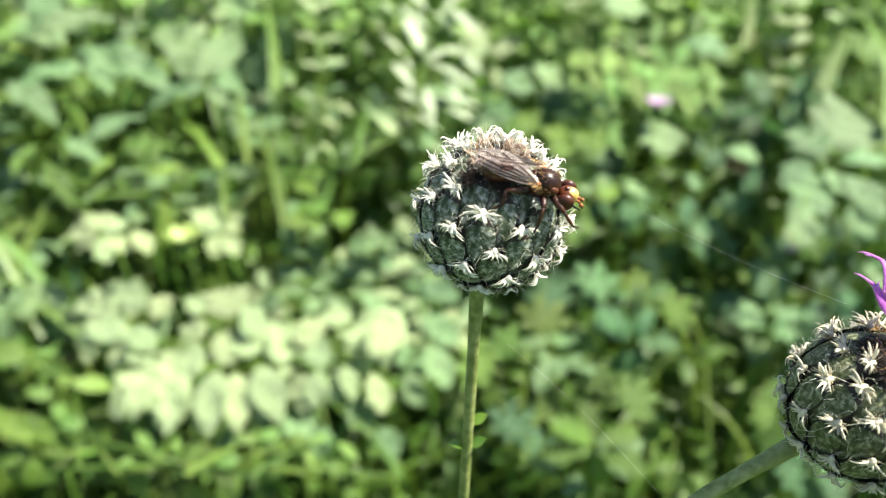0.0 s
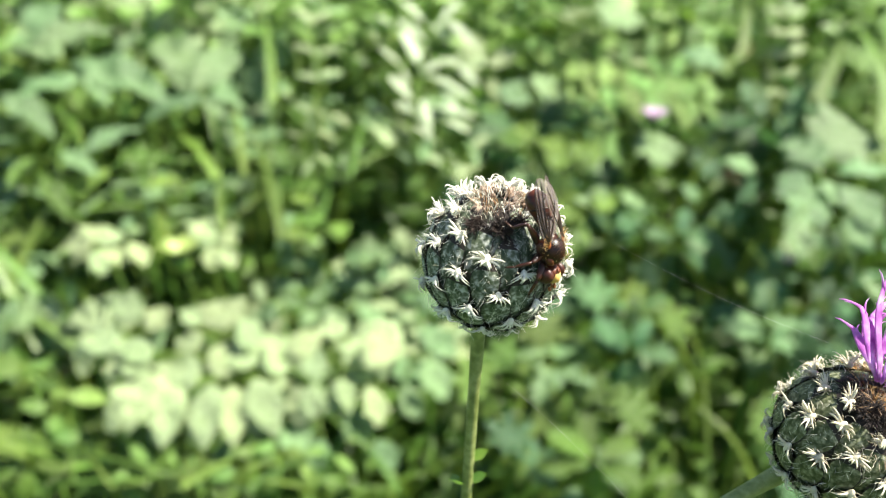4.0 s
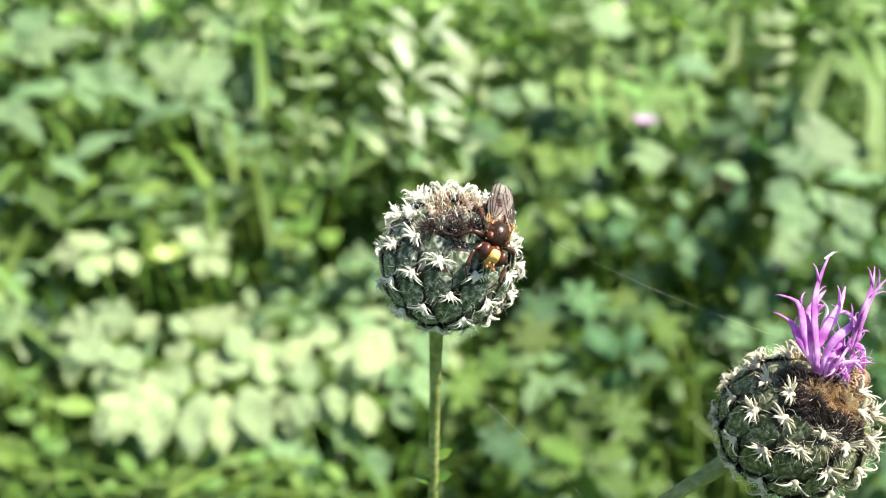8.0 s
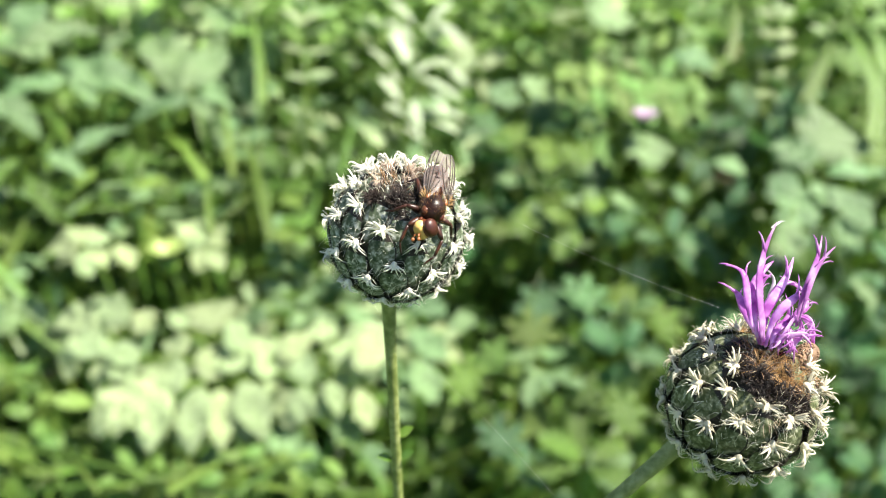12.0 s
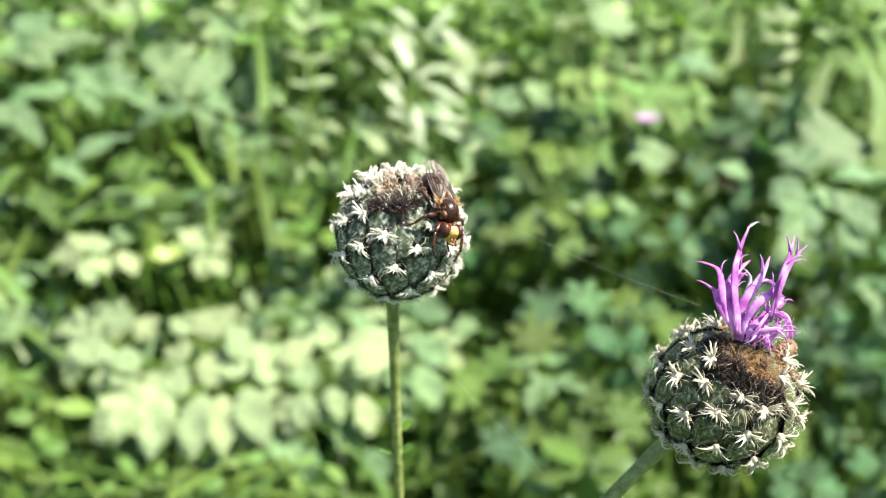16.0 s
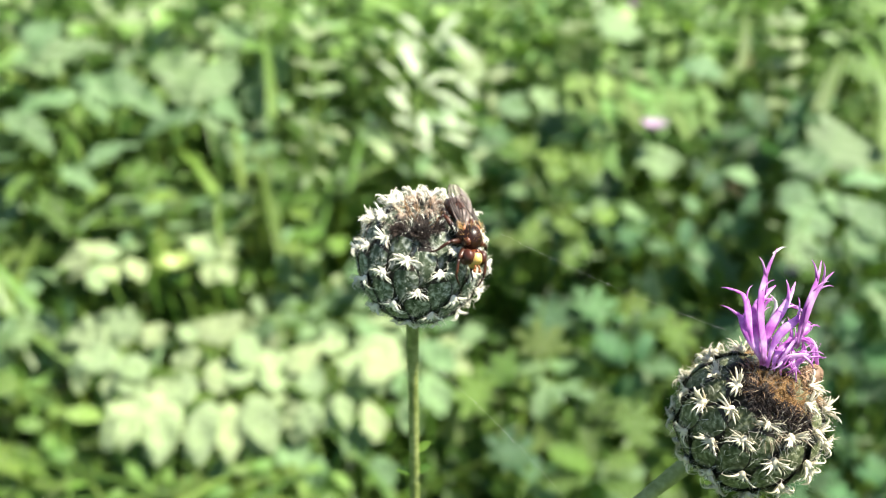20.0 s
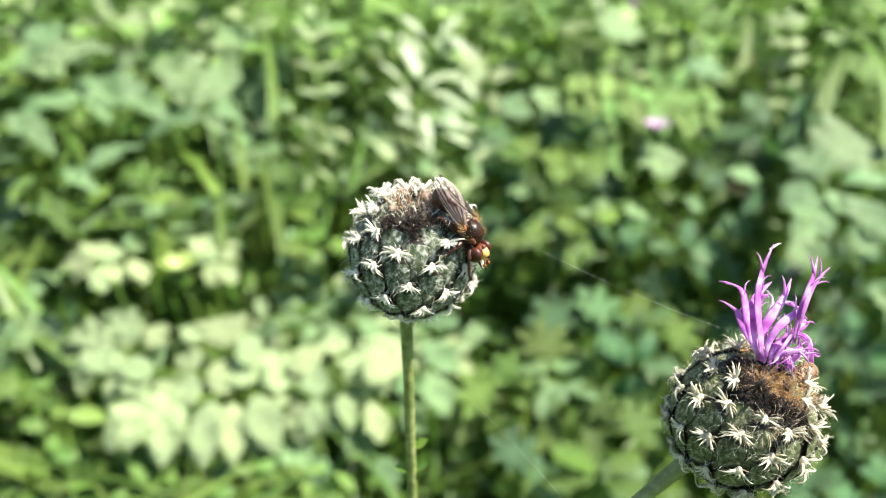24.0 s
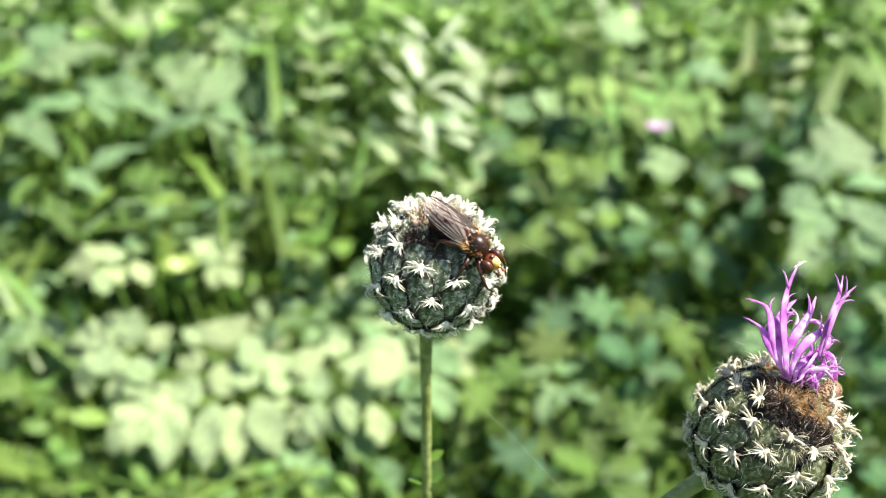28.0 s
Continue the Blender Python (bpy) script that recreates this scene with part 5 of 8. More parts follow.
leafy_plant("meadow_herb", 0.125, 0.715, "grey-green herb with lobed leaves in soft light", "grey", [
    ("hog", 0.074, 0.673, 0.295, 0.053, 0.687, 0.299, 0.85), ("hog", 0.213, 0.614, 0.267, 0.224, 0.599, 0.258, 0.85), ("hog", 0.138, 0.685, 0.303, 0.141, 0.714, 0.314, 0.85),
    ("hog", 0.059, 0.736, 0.324, 0.018, 0.733, 0.319, 0.85), ("hog", 0.144, 0.668, 0.295, 0.131, 0.650, 0.278, 0.85), ("hog", 0.091, 0.655, 0.285, 0.079, 0.634, 0.271, 0.85),
    ("hog", 0.089, 0.725, 0.317, 0.120, 0.703, 0.308, 0.85), ("hog", 0.114, 0.652, 0.288, 0.136, 0.655, 0.281, 0.85), ("hog", 0.060, 0.626, 0.271, 0.034, 0.636, 0.270, 0.85),
    ("hog", 0.176, 0.645, 0.281, 0.159, 0.679, 0.290, 0.85), ("hog", 0.119, 0.600, 0.261, 0.115, 0.628, 0.271, 0.85), ("hog", 0.219, 0.672, 0.294, 0.236, 0.664, 0.283, 0.85)])
leafy_plant("meadow_herb", -0.295, 0.516, "light green herb low in the sward", "fresh", [
    ("lance", -0.286, 0.495, 0.223, -0.284, 0.526, 0.228, 2.40), ("lance", -0.281, 0.461, 0.204, -0.302, 0.472, 0.205, 2.40), ("lobed", -0.318, 0.482, 0.215, -0.307, 0.475, 0.204, 0.90),
    ("lance", -0.327, 0.476, 0.213, -0.359, 0.501, 0.219, 2.40), ("lance", -0.281, 0.459, 0.207, -0.251, 0.463, 0.203, 2.40), ("lobed", -0.284, 0.432, 0.195, -0.288, 0.451, 0.198, 0.90),
    ("lance", -0.264, 0.426, 0.191, -0.289, 0.444, 0.194, 2.40), ("lance", -0.296, 0.450, 0.200, -0.319, 0.460, 0.204, 2.40), ("lobed", -0.302, 0.482, 0.217, -0.322, 0.485, 0.217, 0.90)])
leafy_plant("meadow_herb", -0.205, 0.463, "light green herb low in the sward", "fresh", [
    ("lance", -0.178, 0.401, 0.184, -0.180, 0.419, 0.189, 2.40), ("lance", -0.183, 0.405, 0.183, -0.190, 0.394, 0.178, 2.40), ("lobed", -0.200, 0.402, 0.183, -0.216, 0.417, 0.183, 0.90),
    ("lance", -0.232, 0.426, 0.192, -0.235, 0.445, 0.196, 2.40), ("lance", -0.221, 0.405, 0.183, -0.235, 0.399, 0.179, 2.40), ("lobed", -0.194, 0.419, 0.190, -0.193, 0.411, 0.179, 0.90),
    ("lance", -0.223, 0.420, 0.193, -0.205, 0.413, 0.184, 2.40)])
leafy_plant("meadow_herb", -0.124, 0.681, "mid-green herb with lobed leaves in soft light", "mid", [
    ("hog", -0.120, 0.672, 0.292, -0.154, 0.671, 0.286, 0.85), ("hog", -0.097, 0.611, 0.264, -0.099, 0.637, 0.273, 0.85), ("hog", -0.146, 0.608, 0.267, -0.121, 0.622, 0.271, 0.85),
    ("hog", -0.134, 0.615, 0.269, -0.116, 0.616, 0.262, 0.85), ("hog", -0.129, 0.647, 0.283, -0.147, 0.671, 0.289, 0.85), ("hog", -0.118, 0.628, 0.274, -0.129, 0.655, 0.278, 0.85),
    ("hog", -0.111, 0.630, 0.276, -0.146, 0.629, 0.273, 0.85), ("hog", -0.130, 0.614, 0.269, -0.133, 0.601, 0.254, 0.85)])
herb("mugwort_plant", -0.104, 0.679, "upright herb with deeply cut green leaves", "grey", [
    ("lobed", -0.130, 0.605, 0.201, 2, -28, 85, 0.033), ("lobed", -0.130, 0.606, 0.200, 25, 28, -63, 0.034),
    ("lobed", -0.134, 0.620, 0.211, 11, -29, 84, 0.030), ("lobed", -0.134, 0.618, 0.212, 44, 32, -37, 0.028),
    ("lobed", -0.135, 0.621, 0.229, 26, -22, 58, 0.026), ("lobed", -0.137, 0.627, 0.226, 36, 32, -52, 0.025),
    ("lobed", -0.136, 0.620, 0.247, 26, -24, 61, 0.022), ("lobed", -0.137, 0.627, 0.244, 29, 37, -42, 0.024),
    ("lobed", -0.138, 0.625, 0.256, 51, -2, 20, 0.029), ("lobed", -0.096, 0.612, 0.196, 45, -14, 34, 0.032),
    ("lobed", -0.093, 0.598, 0.204, 1, 27, -74, 0.029), ("lobed", -0.087, 0.607, 0.217, 43, -25, 48, 0.020),
    ("lobed", -0.087, 0.607, 0.216, 12, 38, -65, 0.026), ("lobed", -0.081, 0.623, 0.225, 64, -11, 26, 0.022),
    ("lobed", -0.082, 0.626, 0.223, -2, 27, -77, 0.019), ("lobed", -0.076, 0.621, 0.236, 40, 24, -26, 0.022)])
herb("mugwort_plant", -0.124, 0.649, "upright herb with deeply cut pale leaves", "pale", [
    ("lobed", -0.156, 0.569, 0.175, -1, -28, 76, 0.023), ("lobed", -0.157, 0.572, 0.173, 33, 28, -52, 0.024),
    ("lobed", -0.163, 0.591, 0.180, 2, -25, 74, 0.022), ("lobed", -0.162, 0.586, 0.183, 44, 29, -32, 0.023),
    ("lobed", -0.165, 0.596, 0.196, 26, -21, 72, 0.018), ("lobed", -0.163, 0.588, 0.200, 33, 29, -41, 0.019),
    ("lobed", -0.163, 0.586, 0.213, 58, -5, 28, 0.021), ("lobed", -0.074, 0.614, 0.207, 36, -5, 49, 0.045),
    ("lobed", -0.068, 0.608, 0.216, 31, 13, -68, 0.038), ("lobed", -0.072, 0.593, 0.207, -0, 10, -87, 0.029)])
herb("mint_plant", -0.132, 0.922, "hairy upright mint stem with paired leaves", "grey", [
    ("lance", -0.143, 0.893, 0.416, 9, 35, -68, 0.034), ("lance", -0.142, 0.885, 0.417, 36, -30, 49, 0.035),
    ("lance", -0.140, 0.866, 0.395, 40, 31, -55, 0.026), ("lance", -0.142, 0.877, 0.393, 21, -28, 61, 0.033),
    ("lance", -0.143, 0.872, 0.369, 36, 35, -58, 0.031), ("lance", -0.141, 0.862, 0.371, 32, -23, 55, 0.033),
    ("lance", -0.140, 0.843, 0.350, 17, 30, -61, 0.028), ("lance", -0.141, 0.848, 0.349, 18, -27, 79, 0.030),
    ("lance", -0.140, 0.832, 0.325, 31, 28, -66, 0.027), ("lance", -0.140, 0.832, 0.325, 24, -28, 65, 0.026),
    ("lance", -0.142, 0.829, 0.297, 26, 33, -74, 0.026), ("lance", -0.140, 0.821, 0.299, 39, -25, 58, 0.028),
    ("lance", -0.140, 0.879, 0.421, 56, 8, 6, 0.024)])
herb("nettle_plant", 0.408, 0.970, "upright nettle with whorled grey-green leaves", "pale", [
    ("ovate", 0.401, 0.934, 0.410, 23, 35, -61, 0.028), ("ovate", 0.397, 0.926, 0.411, 21, -30, 57, 0.025),
    ("ovate", 0.395, 0.910, 0.391, 13, 35, -69, 0.024), ("ovate", 0.398, 0.918, 0.390, 16, -28, 64, 0.025),
    ("ovate", 0.401, 0.915, 0.367, 33, 32, -65, 0.026), ("ovate", 0.400, 0.912, 0.368, 2, -45, 73, 0.029),
    ("ovate", 0.401, 0.904, 0.346, 16, 28, -74, 0.029), ("ovate", 0.403, 0.909, 0.345, 1, -27, 82, 0.025),
    ("ovate", 0.400, 0.892, 0.326, 29, 25, -73, 0.022), ("ovate", 0.399, 0.891, 0.326, 7, -24, 87, 0.027),
    ("ovate", 0.399, 0.932, 0.416, 52, 1, -18, 0.018)])
herb("cranesbill_plant", 0.123, 0.646, "cranesbill with cut palmate green leaves", "cool", [
    ("palm", 0.113, 0.586, 0.194, 66, 0, -6, 0.040), ("palm", 0.116, 0.583, 0.213, 27, 20, -42, 0.042),
    ("palm", 0.106, 0.581, 0.209, 25, -36, 65, 0.043), ("palm", 0.114, 0.584, 0.184, -80, -6, 165, 0.038)])
herb("cranesbill_plant", 0.185, 0.636, "cranesbill with cut palmate green leaves", "mid", [
    ("palm", 0.170, 0.573, 0.196, 47, 5, -18, 0.042), ("palm", 0.179, 0.570, 0.204, 5, 35, -78, 0.039),
    ("palm", 0.165, 0.579, 0.215, 65, -20, 16, 0.028), ("palm", 0.185, 0.568, 0.188, -63, 30, -149, 0.033)])
herb("cranesbill_plant", 0.061, 0.591, "cranesbill with cut palmate green leaves", "mid", [
    ("palm", 0.056, 0.543, 0.170, 56, -8, 19, 0.037), ("palm", 0.063, 0.522, 0.174, 32, 24, -43, 0.034),
    ("palm", 0.041, 0.531, 0.167, 17, -32, 65, 0.042), ("palm", 0.074, 0.549, 0.189, 55, 10, -17, 0.042),
    ("palm", 0.022, 0.532, 0.149, -15, -33, 102, 0.033)])
herb("cranesbill_plant", 0.112, 0.542, "cranesbill with cut palmate green leaves", "mid", [
    ("palm", 0.107, 0.480, 0.183, 61, 5, -15, 0.034), ("palm", 0.128, 0.475, 0.176, 29, 25, -62, 0.037),
    ("palm", 0.092, 0.487, 0.161, 28, -28, 61, 0.037), ("palm", 0.077, 0.472, 0.146, -28, -19, 115, 0.034)])
herb("cranesbill_plant", 0.059, 0.513, "cranesbill with cut palmate green leaves", "cool", [
    ("palm", 0.042, 0.465, 0.146, 42, 13, -23, 0.038), ("palm", 0.057, 0.447, 0.146, 19, 23, -65, 0.031)])
herb("yarrow_plant", 0.252, 0.940, "feathery fern-like yarrow leaves", "fresh", [
    ("lobed", 0.180, 0.874, 0.324, 59, 6, -12, 0.046), ("lobed", 0.177, 0.859, 0.327, -67, 26, -139, 0.035),
    ("lobed", 0.204, 0.866, 0.333, 49, 5, -12, 0.035), ("lobed", 0.203, 0.861, 0.334, -51, 22, -131, 0.042),
    ("lobed", 0.233, 0.880, 0.336, 53, 4, -14, 0.037), ("lobed", 0.232, 0.873, 0.338, -36, 28, -123, 0.034),
    ("lobed", 0.255, 0.866, 0.347, 55, 11, -25, 0.033), ("lobed", 0.261, 0.886, 0.342, -44, 28, -137, 0.034),
    ("lobed", 0.283, 0.875, 0.352, 52, 16, -33, 0.023), ("lobed", 0.287, 0.889, 0.349, -36, 26, -118, 0.030),
    ("lobed", 0.298, 0.874, 0.356, 26, 37, -69, 0.031), ("lobed", 0.202, 0.873, 0.363, 52, -4, 2, 0.032),
    ("lobed", 0.207, 0.890, 0.359, -52, 14, -138, 0.039), ("lobed", 0.228, 0.881, 0.370, 60, 10, -22, 0.027),
    ("lobed", 0.227, 0.880, 0.370, -47, 32, -145, 0.027), ("lobed", 0.257, 0.902, 0.374, 49, 10, -22, 0.025),
    ("lobed", 0.255, 0.897, 0.376, -28, 23, -116, 0.024), ("lobed", 0.274, 0.883, 0.387, 51, 12, -25, 0.026),
    ("lobed", 0.277, 0.891, 0.385, -38, 40, -130, 0.020), ("lobed", 0.289, 0.887, 0.391, 19, 21, -54, 0.029)])
herb("yarrow_plant", 0.211, 1.006, "feathery fern-like yarrow leaves", "fresh", [
    ("lobed", 0.066, 0.954, 0.393, 44, -15, 11, 0.031), ("lobed", 0.066, 0.954, 0.393, -44, 37, -122, 0.033),
    ("lobed", 0.088, 0.945, 0.408, 50, -6, 5, 0.026), ("lobed", 0.089, 0.950, 0.407, -45, 35, -128, 0.030),
    ("lobed", 0.112, 0.957, 0.419, 49, 6, -8, 0.024), ("lobed", 0.113, 0.963, 0.418, -23, 34, -111, 0.031),
    ("lobed", 0.137, 0.972, 0.430, 49, -2, 0, 0.019), ("lobed", 0.137, 0.969, 0.431, -33, 51, -104, 0.019),
    ("lobed", 0.151, 0.970, 0.439, 22, 30, -60, 0.032), ("lobed", 0.097, 0.908, 0.362, 57, 7, -8, 0.030),
    ("lobed", 0.096, 0.902, 0.363, -71, 28, -147, 0.032), ("lobed", 0.121, 0.916, 0.365, 40, 15, -22, 0.034),
    ("lobed", 0.120, 0.907, 0.366, -54, 32, -147, 0.026), ("lobed", 0.146, 0.920, 0.368, 53, 15, -22, 0.024),
    ("lobed", 0.146, 0.921, 0.368, -56, 29, -146, 0.030), ("lobed", 0.167, 0.909, 0.374, 44, 18, -22, 0.019),
    ("lobed", 0.167, 0.908, 0.374, -46, 45, -137, 0.025), ("lobed", 0.183, 0.921, 0.374, 10, 35, -62, 0.031),
    ("lobed", 0.310, 0.969, 0.391, 57, 8, -21, 0.034), ("lobed", 0.315, 0.983, 0.389, -56, 29, -158, 0.038),
    ("lobed", 0.341, 0.978, 0.394, 67, 3, -16, 0.030), ("lobed", 0.336, 0.964, 0.396, -69, 34, -149, 0.029),
    ("lobed", 0.370, 0.986, 0.398, 43, 7, -23, 0.030), ("lobed", 0.364, 0.968, 0.400, -62, 38, -159, 0.029),
    ("lobed", 0.393, 0.974, 0.404, 43, 8, -27, 0.026), ("lobed", 0.390, 0.968, 0.405, -46, 31, -148, 0.020),
    ("lobed", 0.409, 0.975, 0.407, -2, 38, -84, 0.029)])
herb("cranesbill_plant", 0.119, 0.820, "cranesbill with palmate leaves", "cool", [
    ("palm", 0.070, 0.793, 0.301, 33, -33, 61, 0.045), ("palm", 0.099, 0.787, 0.322, 30, 28, -44, 0.046),
    ("palm", 0.105, 0.768, 0.284, -48, 29, -134, 0.036), ("palm", 0.138, 0.749, 0.273, 16, 31, -64, 0.047),
    ("palm", 0.083, 0.722, 0.258, -64, -19, 144, 0.034), ("palm", 0.153, 0.718, 0.241, 4, 36, -90, 0.044)])
herb("cranesbill_plant", 0.268, 0.799, "cranesbill with palmate leaves", "cool", [
    ("palm", 0.269, 0.792, 0.263, 36, 26, -53, 0.038), ("palm", 0.307, 0.809, 0.296, 44, 19, -46, 0.040),
    ("palm", 0.316, 0.782, 0.260, -48, 35, -138, 0.033), ("palm", 0.218, 0.690, 0.210, -56, -14, 149, 0.043),
    ("palm", 0.189, 0.694, 0.227, 27, -23, 44, 0.034), ("palm", 0.259, 0.691, 0.209, 8, 22, -64, 0.039)])
herb("cranesbill_plant", 0.317, 0.677, "dull green cranesbill with palmate leaves", "cool", [
    ("palm", 0.288, 0.705, 0.234, 58, -5, -3, 0.032), ("palm", 0.310, 0.673, 0.200, 29, 18, -60, 0.042),
    ("palm", 0.234, 0.621, 0.191, -34, 28, -107, 0.029), ("palm", 0.350, 0.620, 0.192, 42, 11, -41, 0.033),
    ("palm", 0.345, 0.566, 0.172, 12, 24, -69, 0.038), ("palm", 0.303, 0.498, 0.158, -27, 28, -104, 0.035)])
herb("mugwort_plant", -0.293, 0.625, "pale herb with deeply cut leaves", "pale", [
    ("lobed", -0.264, 0.568, 0.195, 11, 26, -72, 0.024), ("lobed", -0.324, 0.559, 0.209, -79, -12, 178, 0.035),
    ("lobed", -0.276, 0.554, 0.203, 53, 12, -4, 0.027), ("lobed", -0.298, 0.570, 0.185, 41, -1, 46, 0.018),
    ("lobed", -0.307, 0.574, 0.202, 60, 23, -32, 0.028), ("lobed", -0.336, 0.578, 0.200, -44, 7, -111, 0.022),
    ("lobed", -0.282, 0.556, 0.182, 47, 0, 39, 0.036), ("lobed", -0.300, 0.572, 0.197, -38, -27, 127, 0.026),
    ("lobed", -0.314, 0.578, 0.204, -68, -14, 178, 0.028), ("lobed", -0.335, 0.564, 0.206, 39, -1, 46, 0.026)])
herb("cranesbill_plant", 0.375, 0.629, "cranesbill with cut palmate green leaves", "cool", [
    ("palm", 0.364, 0.562, 0.208, -78, 19, -177, 0.025), ("palm", 0.365, 0.575, 0.202, -37, -17, 122, 0.033),
    ("palm", 0.360, 0.571, 0.211, 6, -20, 65, 0.029), ("palm", 0.373, 0.579, 0.209, 33, 15, -49, 0.024),
    ("palm", 0.368, 0.566, 0.212, 7, 26, -85, 0.026)])
herb("cranesbill_plant", -0.208, 0.486, "cranesbill with cut palmate green leaves", "mid", [
    ("palm", -0.224, 0.432, 0.157, 44, -3, 48, 0.022), ("palm", -0.214, 0.426, 0.164, 57, 23, -29, 0.022),
    ("palm", -0.209, 0.417, 0.170, 24, 23, -70, 0.019), ("palm", -0.214, 0.423, 0.157, -52, 10, -115, 0.020),
    ("palm", -0.216, 0.415, 0.164, -46, -24, 126, 0.025), ("palm", -0.221, 0.423, 0.161, -23, -24, 98, 0.021)])
herb("cranesbill_plant", -0.244, 0.509, "cranesbill with cut palmate green leaves", "mid", [
    ("palm", -0.256, 0.453, 0.163, 64, 10, 17, 0.031), ("palm", -0.251, 0.451, 0.161, 33, 28, -54, 0.029),
    ("palm", -0.249, 0.447, 0.161, -3, 17, -75, 0.033), ("palm", -0.256, 0.450, 0.153, -61, -6, -155, 0.031),
    ("palm", -0.261, 0.453, 0.151, -50, -23, 139, 0.034), ("palm", -0.263, 0.455, 0.156, -3, -26, 95, 0.035)])
herb("meadow_herb", 0.379, 0.917, "low green herb with lobed leaves in the sward", "cool", [
    ("lobed", 0.369, 0.839, 0.304, -24, 46, -98, 0.046), ("lobed", 0.368, 0.857, 0.293, -59, -12, 150, 0.053),
    ("lobed", 0.359, 0.852, 0.301, -16, -40, 109, 0.040), ("lobed", 0.371, 0.874, 0.303, 53, -22, 6, 0.049),
    ("lobed", 0.373, 0.851, 0.305, 9, 28, -76, 0.043)])
herb("yarrow_plant", 0.161, 0.593, "low green herb with lobed leaves in the sward", "cool", [
    ("lobed", 0.147, 0.538, 0.197, 28, -33, 47, 0.032), ("lobed", 0.147, 0.533, 0.202, 46, -25, 36, 0.036),
    ("lobed", 0.153, 0.532, 0.203, 62, 13, -33, 0.027), ("lobed", 0.156, 0.533, 0.197, -1, 23, -84, 0.036),
    ("lobed", 0.156, 0.538, 0.188, -74, 20, -154, 0.029), ("lobed", 0.151, 0.533, 0.190, -79, 9, -179, 0.033),
    ("lobed", 0.149, 0.535, 0.189, -63, -14, 133, 0.024)])
herb("cranesbill_plant", 0.263, 0.518, "cranesbill with cut palmate green leaves", "mid", [
    ("palm", 0.256, 0.465, 0.181, 47, -2, -12, 0.028), ("palm", 0.257, 0.459, 0.182, 20, 16, -62, 0.020),
    ("palm", 0.260, 0.461, 0.175, -35, 29, -107, 0.023), ("palm", 0.254, 0.455, 0.176, -72, 15, -163, 0.019),
    ("palm", 0.249, 0.455, 0.178, -47, -15, 118, 0.028), ("palm", 0.250, 0.461, 0.179, 19, -36, 75, 0.026),
    ("palm", 0.256, 0.470, 0.175, 40, -20, 27, 0.028)])
herb("yarrow_plant", -0.007, 0.633, "low green herb with lobed leaves in the sward", "pale", [
    ("lobed", -0.019, 0.571, 0.184, 49, -12, 42, 0.034), ("lobed", -0.013, 0.581, 0.177, 33, 16, -37, 0.027),
    ("lobed", -0.012, 0.585, 0.173, 24, 22, -60, 0.036), ("lobed", -0.011, 0.574, 0.174, -5, 30, -98, 0.032),
    ("lobed", -0.017, 0.569, 0.172, -61, -6, 179, 0.025), ("lobed", -0.021, 0.575, 0.170, -53, -21, 121, 0.044),
    ("lobed", -0.023, 0.569, 0.180, -5, -23, 74, 0.045)])
herb("meadow_herb", -0.546, 0.997, "low green herb with lobed leaves in the sward", "grey", [
    ("lobed", -0.553, 0.943, 0.363, -5, 32, -86, 0.042), ("lobed", -0.552, 0.928, 0.360, -80, -2, -147, 0.040),
    ("lobed", -0.555, 0.921, 0.364, -63, -36, 137, 0.054), ("lobed", -0.559, 0.933, 0.372, 38, -4, 41, 0.042),
    ("lobed", -0.562, 0.951, 0.372, 48, 14, 16, 0.050), ("lobed", -0.557, 0.951, 0.366, 16, 33, -58, 0.061)])
herb("cranesbill_plant", 0.260, 0.457, "cranesbill with cut palmate green leaves", "cool", [
    ("palm", 0.243, 0.388, 0.186, -67, -5, 143, 0.020), ("palm", 0.244, 0.396, 0.184, -9, -23, 102, 0.024),
    ("palm", 0.251, 0.401, 0.185, 65, -3, -5, 0.018), ("palm", 0.258, 0.405, 0.177, 5, 11, -69, 0.022),
    ("palm", 0.246, 0.385, 0.191, -40, 17, -128, 0.025)])
herb("cranesbill_plant", -0.354, 0.619, "cranesbill with cut palmate green leaves", "grey", [
    ("palm", -0.362, 0.548, 0.196, -30, -33, 100, 0.032), ("palm", -0.371, 0.563, 0.191, 24, -11, 58, 0.046),
    ("palm", -0.361, 0.557, 0.199, 65, 7, 26, 0.034), ("palm", -0.361, 0.564, 0.190, 13, 34, -63, 0.035),
    ("palm", -0.365, 0.569, 0.182, -27, 20, -111, 0.029), ("palm", -0.370, 0.563, 0.182, -74, -15, -163, 0.041)])
herb("yarrow_plant", 0.298, 0.661, "low green herb with lobed leaves in the sward", "cool", [
    ("lobed", 0.291, 0.597, 0.189, -51, 20, -120, 0.033), ("lobed", 0.281, 0.586, 0.193, -67, 11, 171, 0.034),
    ("lobed", 0.284, 0.607, 0.188, 6, -27, 71, 0.043), ("lobed", 0.286, 0.600, 0.199, 56, -9, -7, 0.040),
    ("lobed", 0.289, 0.598, 0.198, 51, 10, -42, 0.034)])
herb("yarrow_plant", -0.224, 0.931, "low green herb with lobed leaves in the sward", "grey", [
    ("lobed", -0.229, 0.876, 0.311, -13, 50, -92, 0.029), ("lobed", -0.235, 0.872, 0.307, -66, -6, -166, 0.048),
    ("lobed", -0.237, 0.855, 0.314, -56, -37, 152, 0.046), ("lobed", -0.243, 0.881, 0.317, 37, -22, 54, 0.042),
    ("lobed", -0.233, 0.874, 0.322, 62, 19, -1, 0.037), ("lobed", -0.232, 0.885, 0.317, 28, 39, -45, 0.049)])
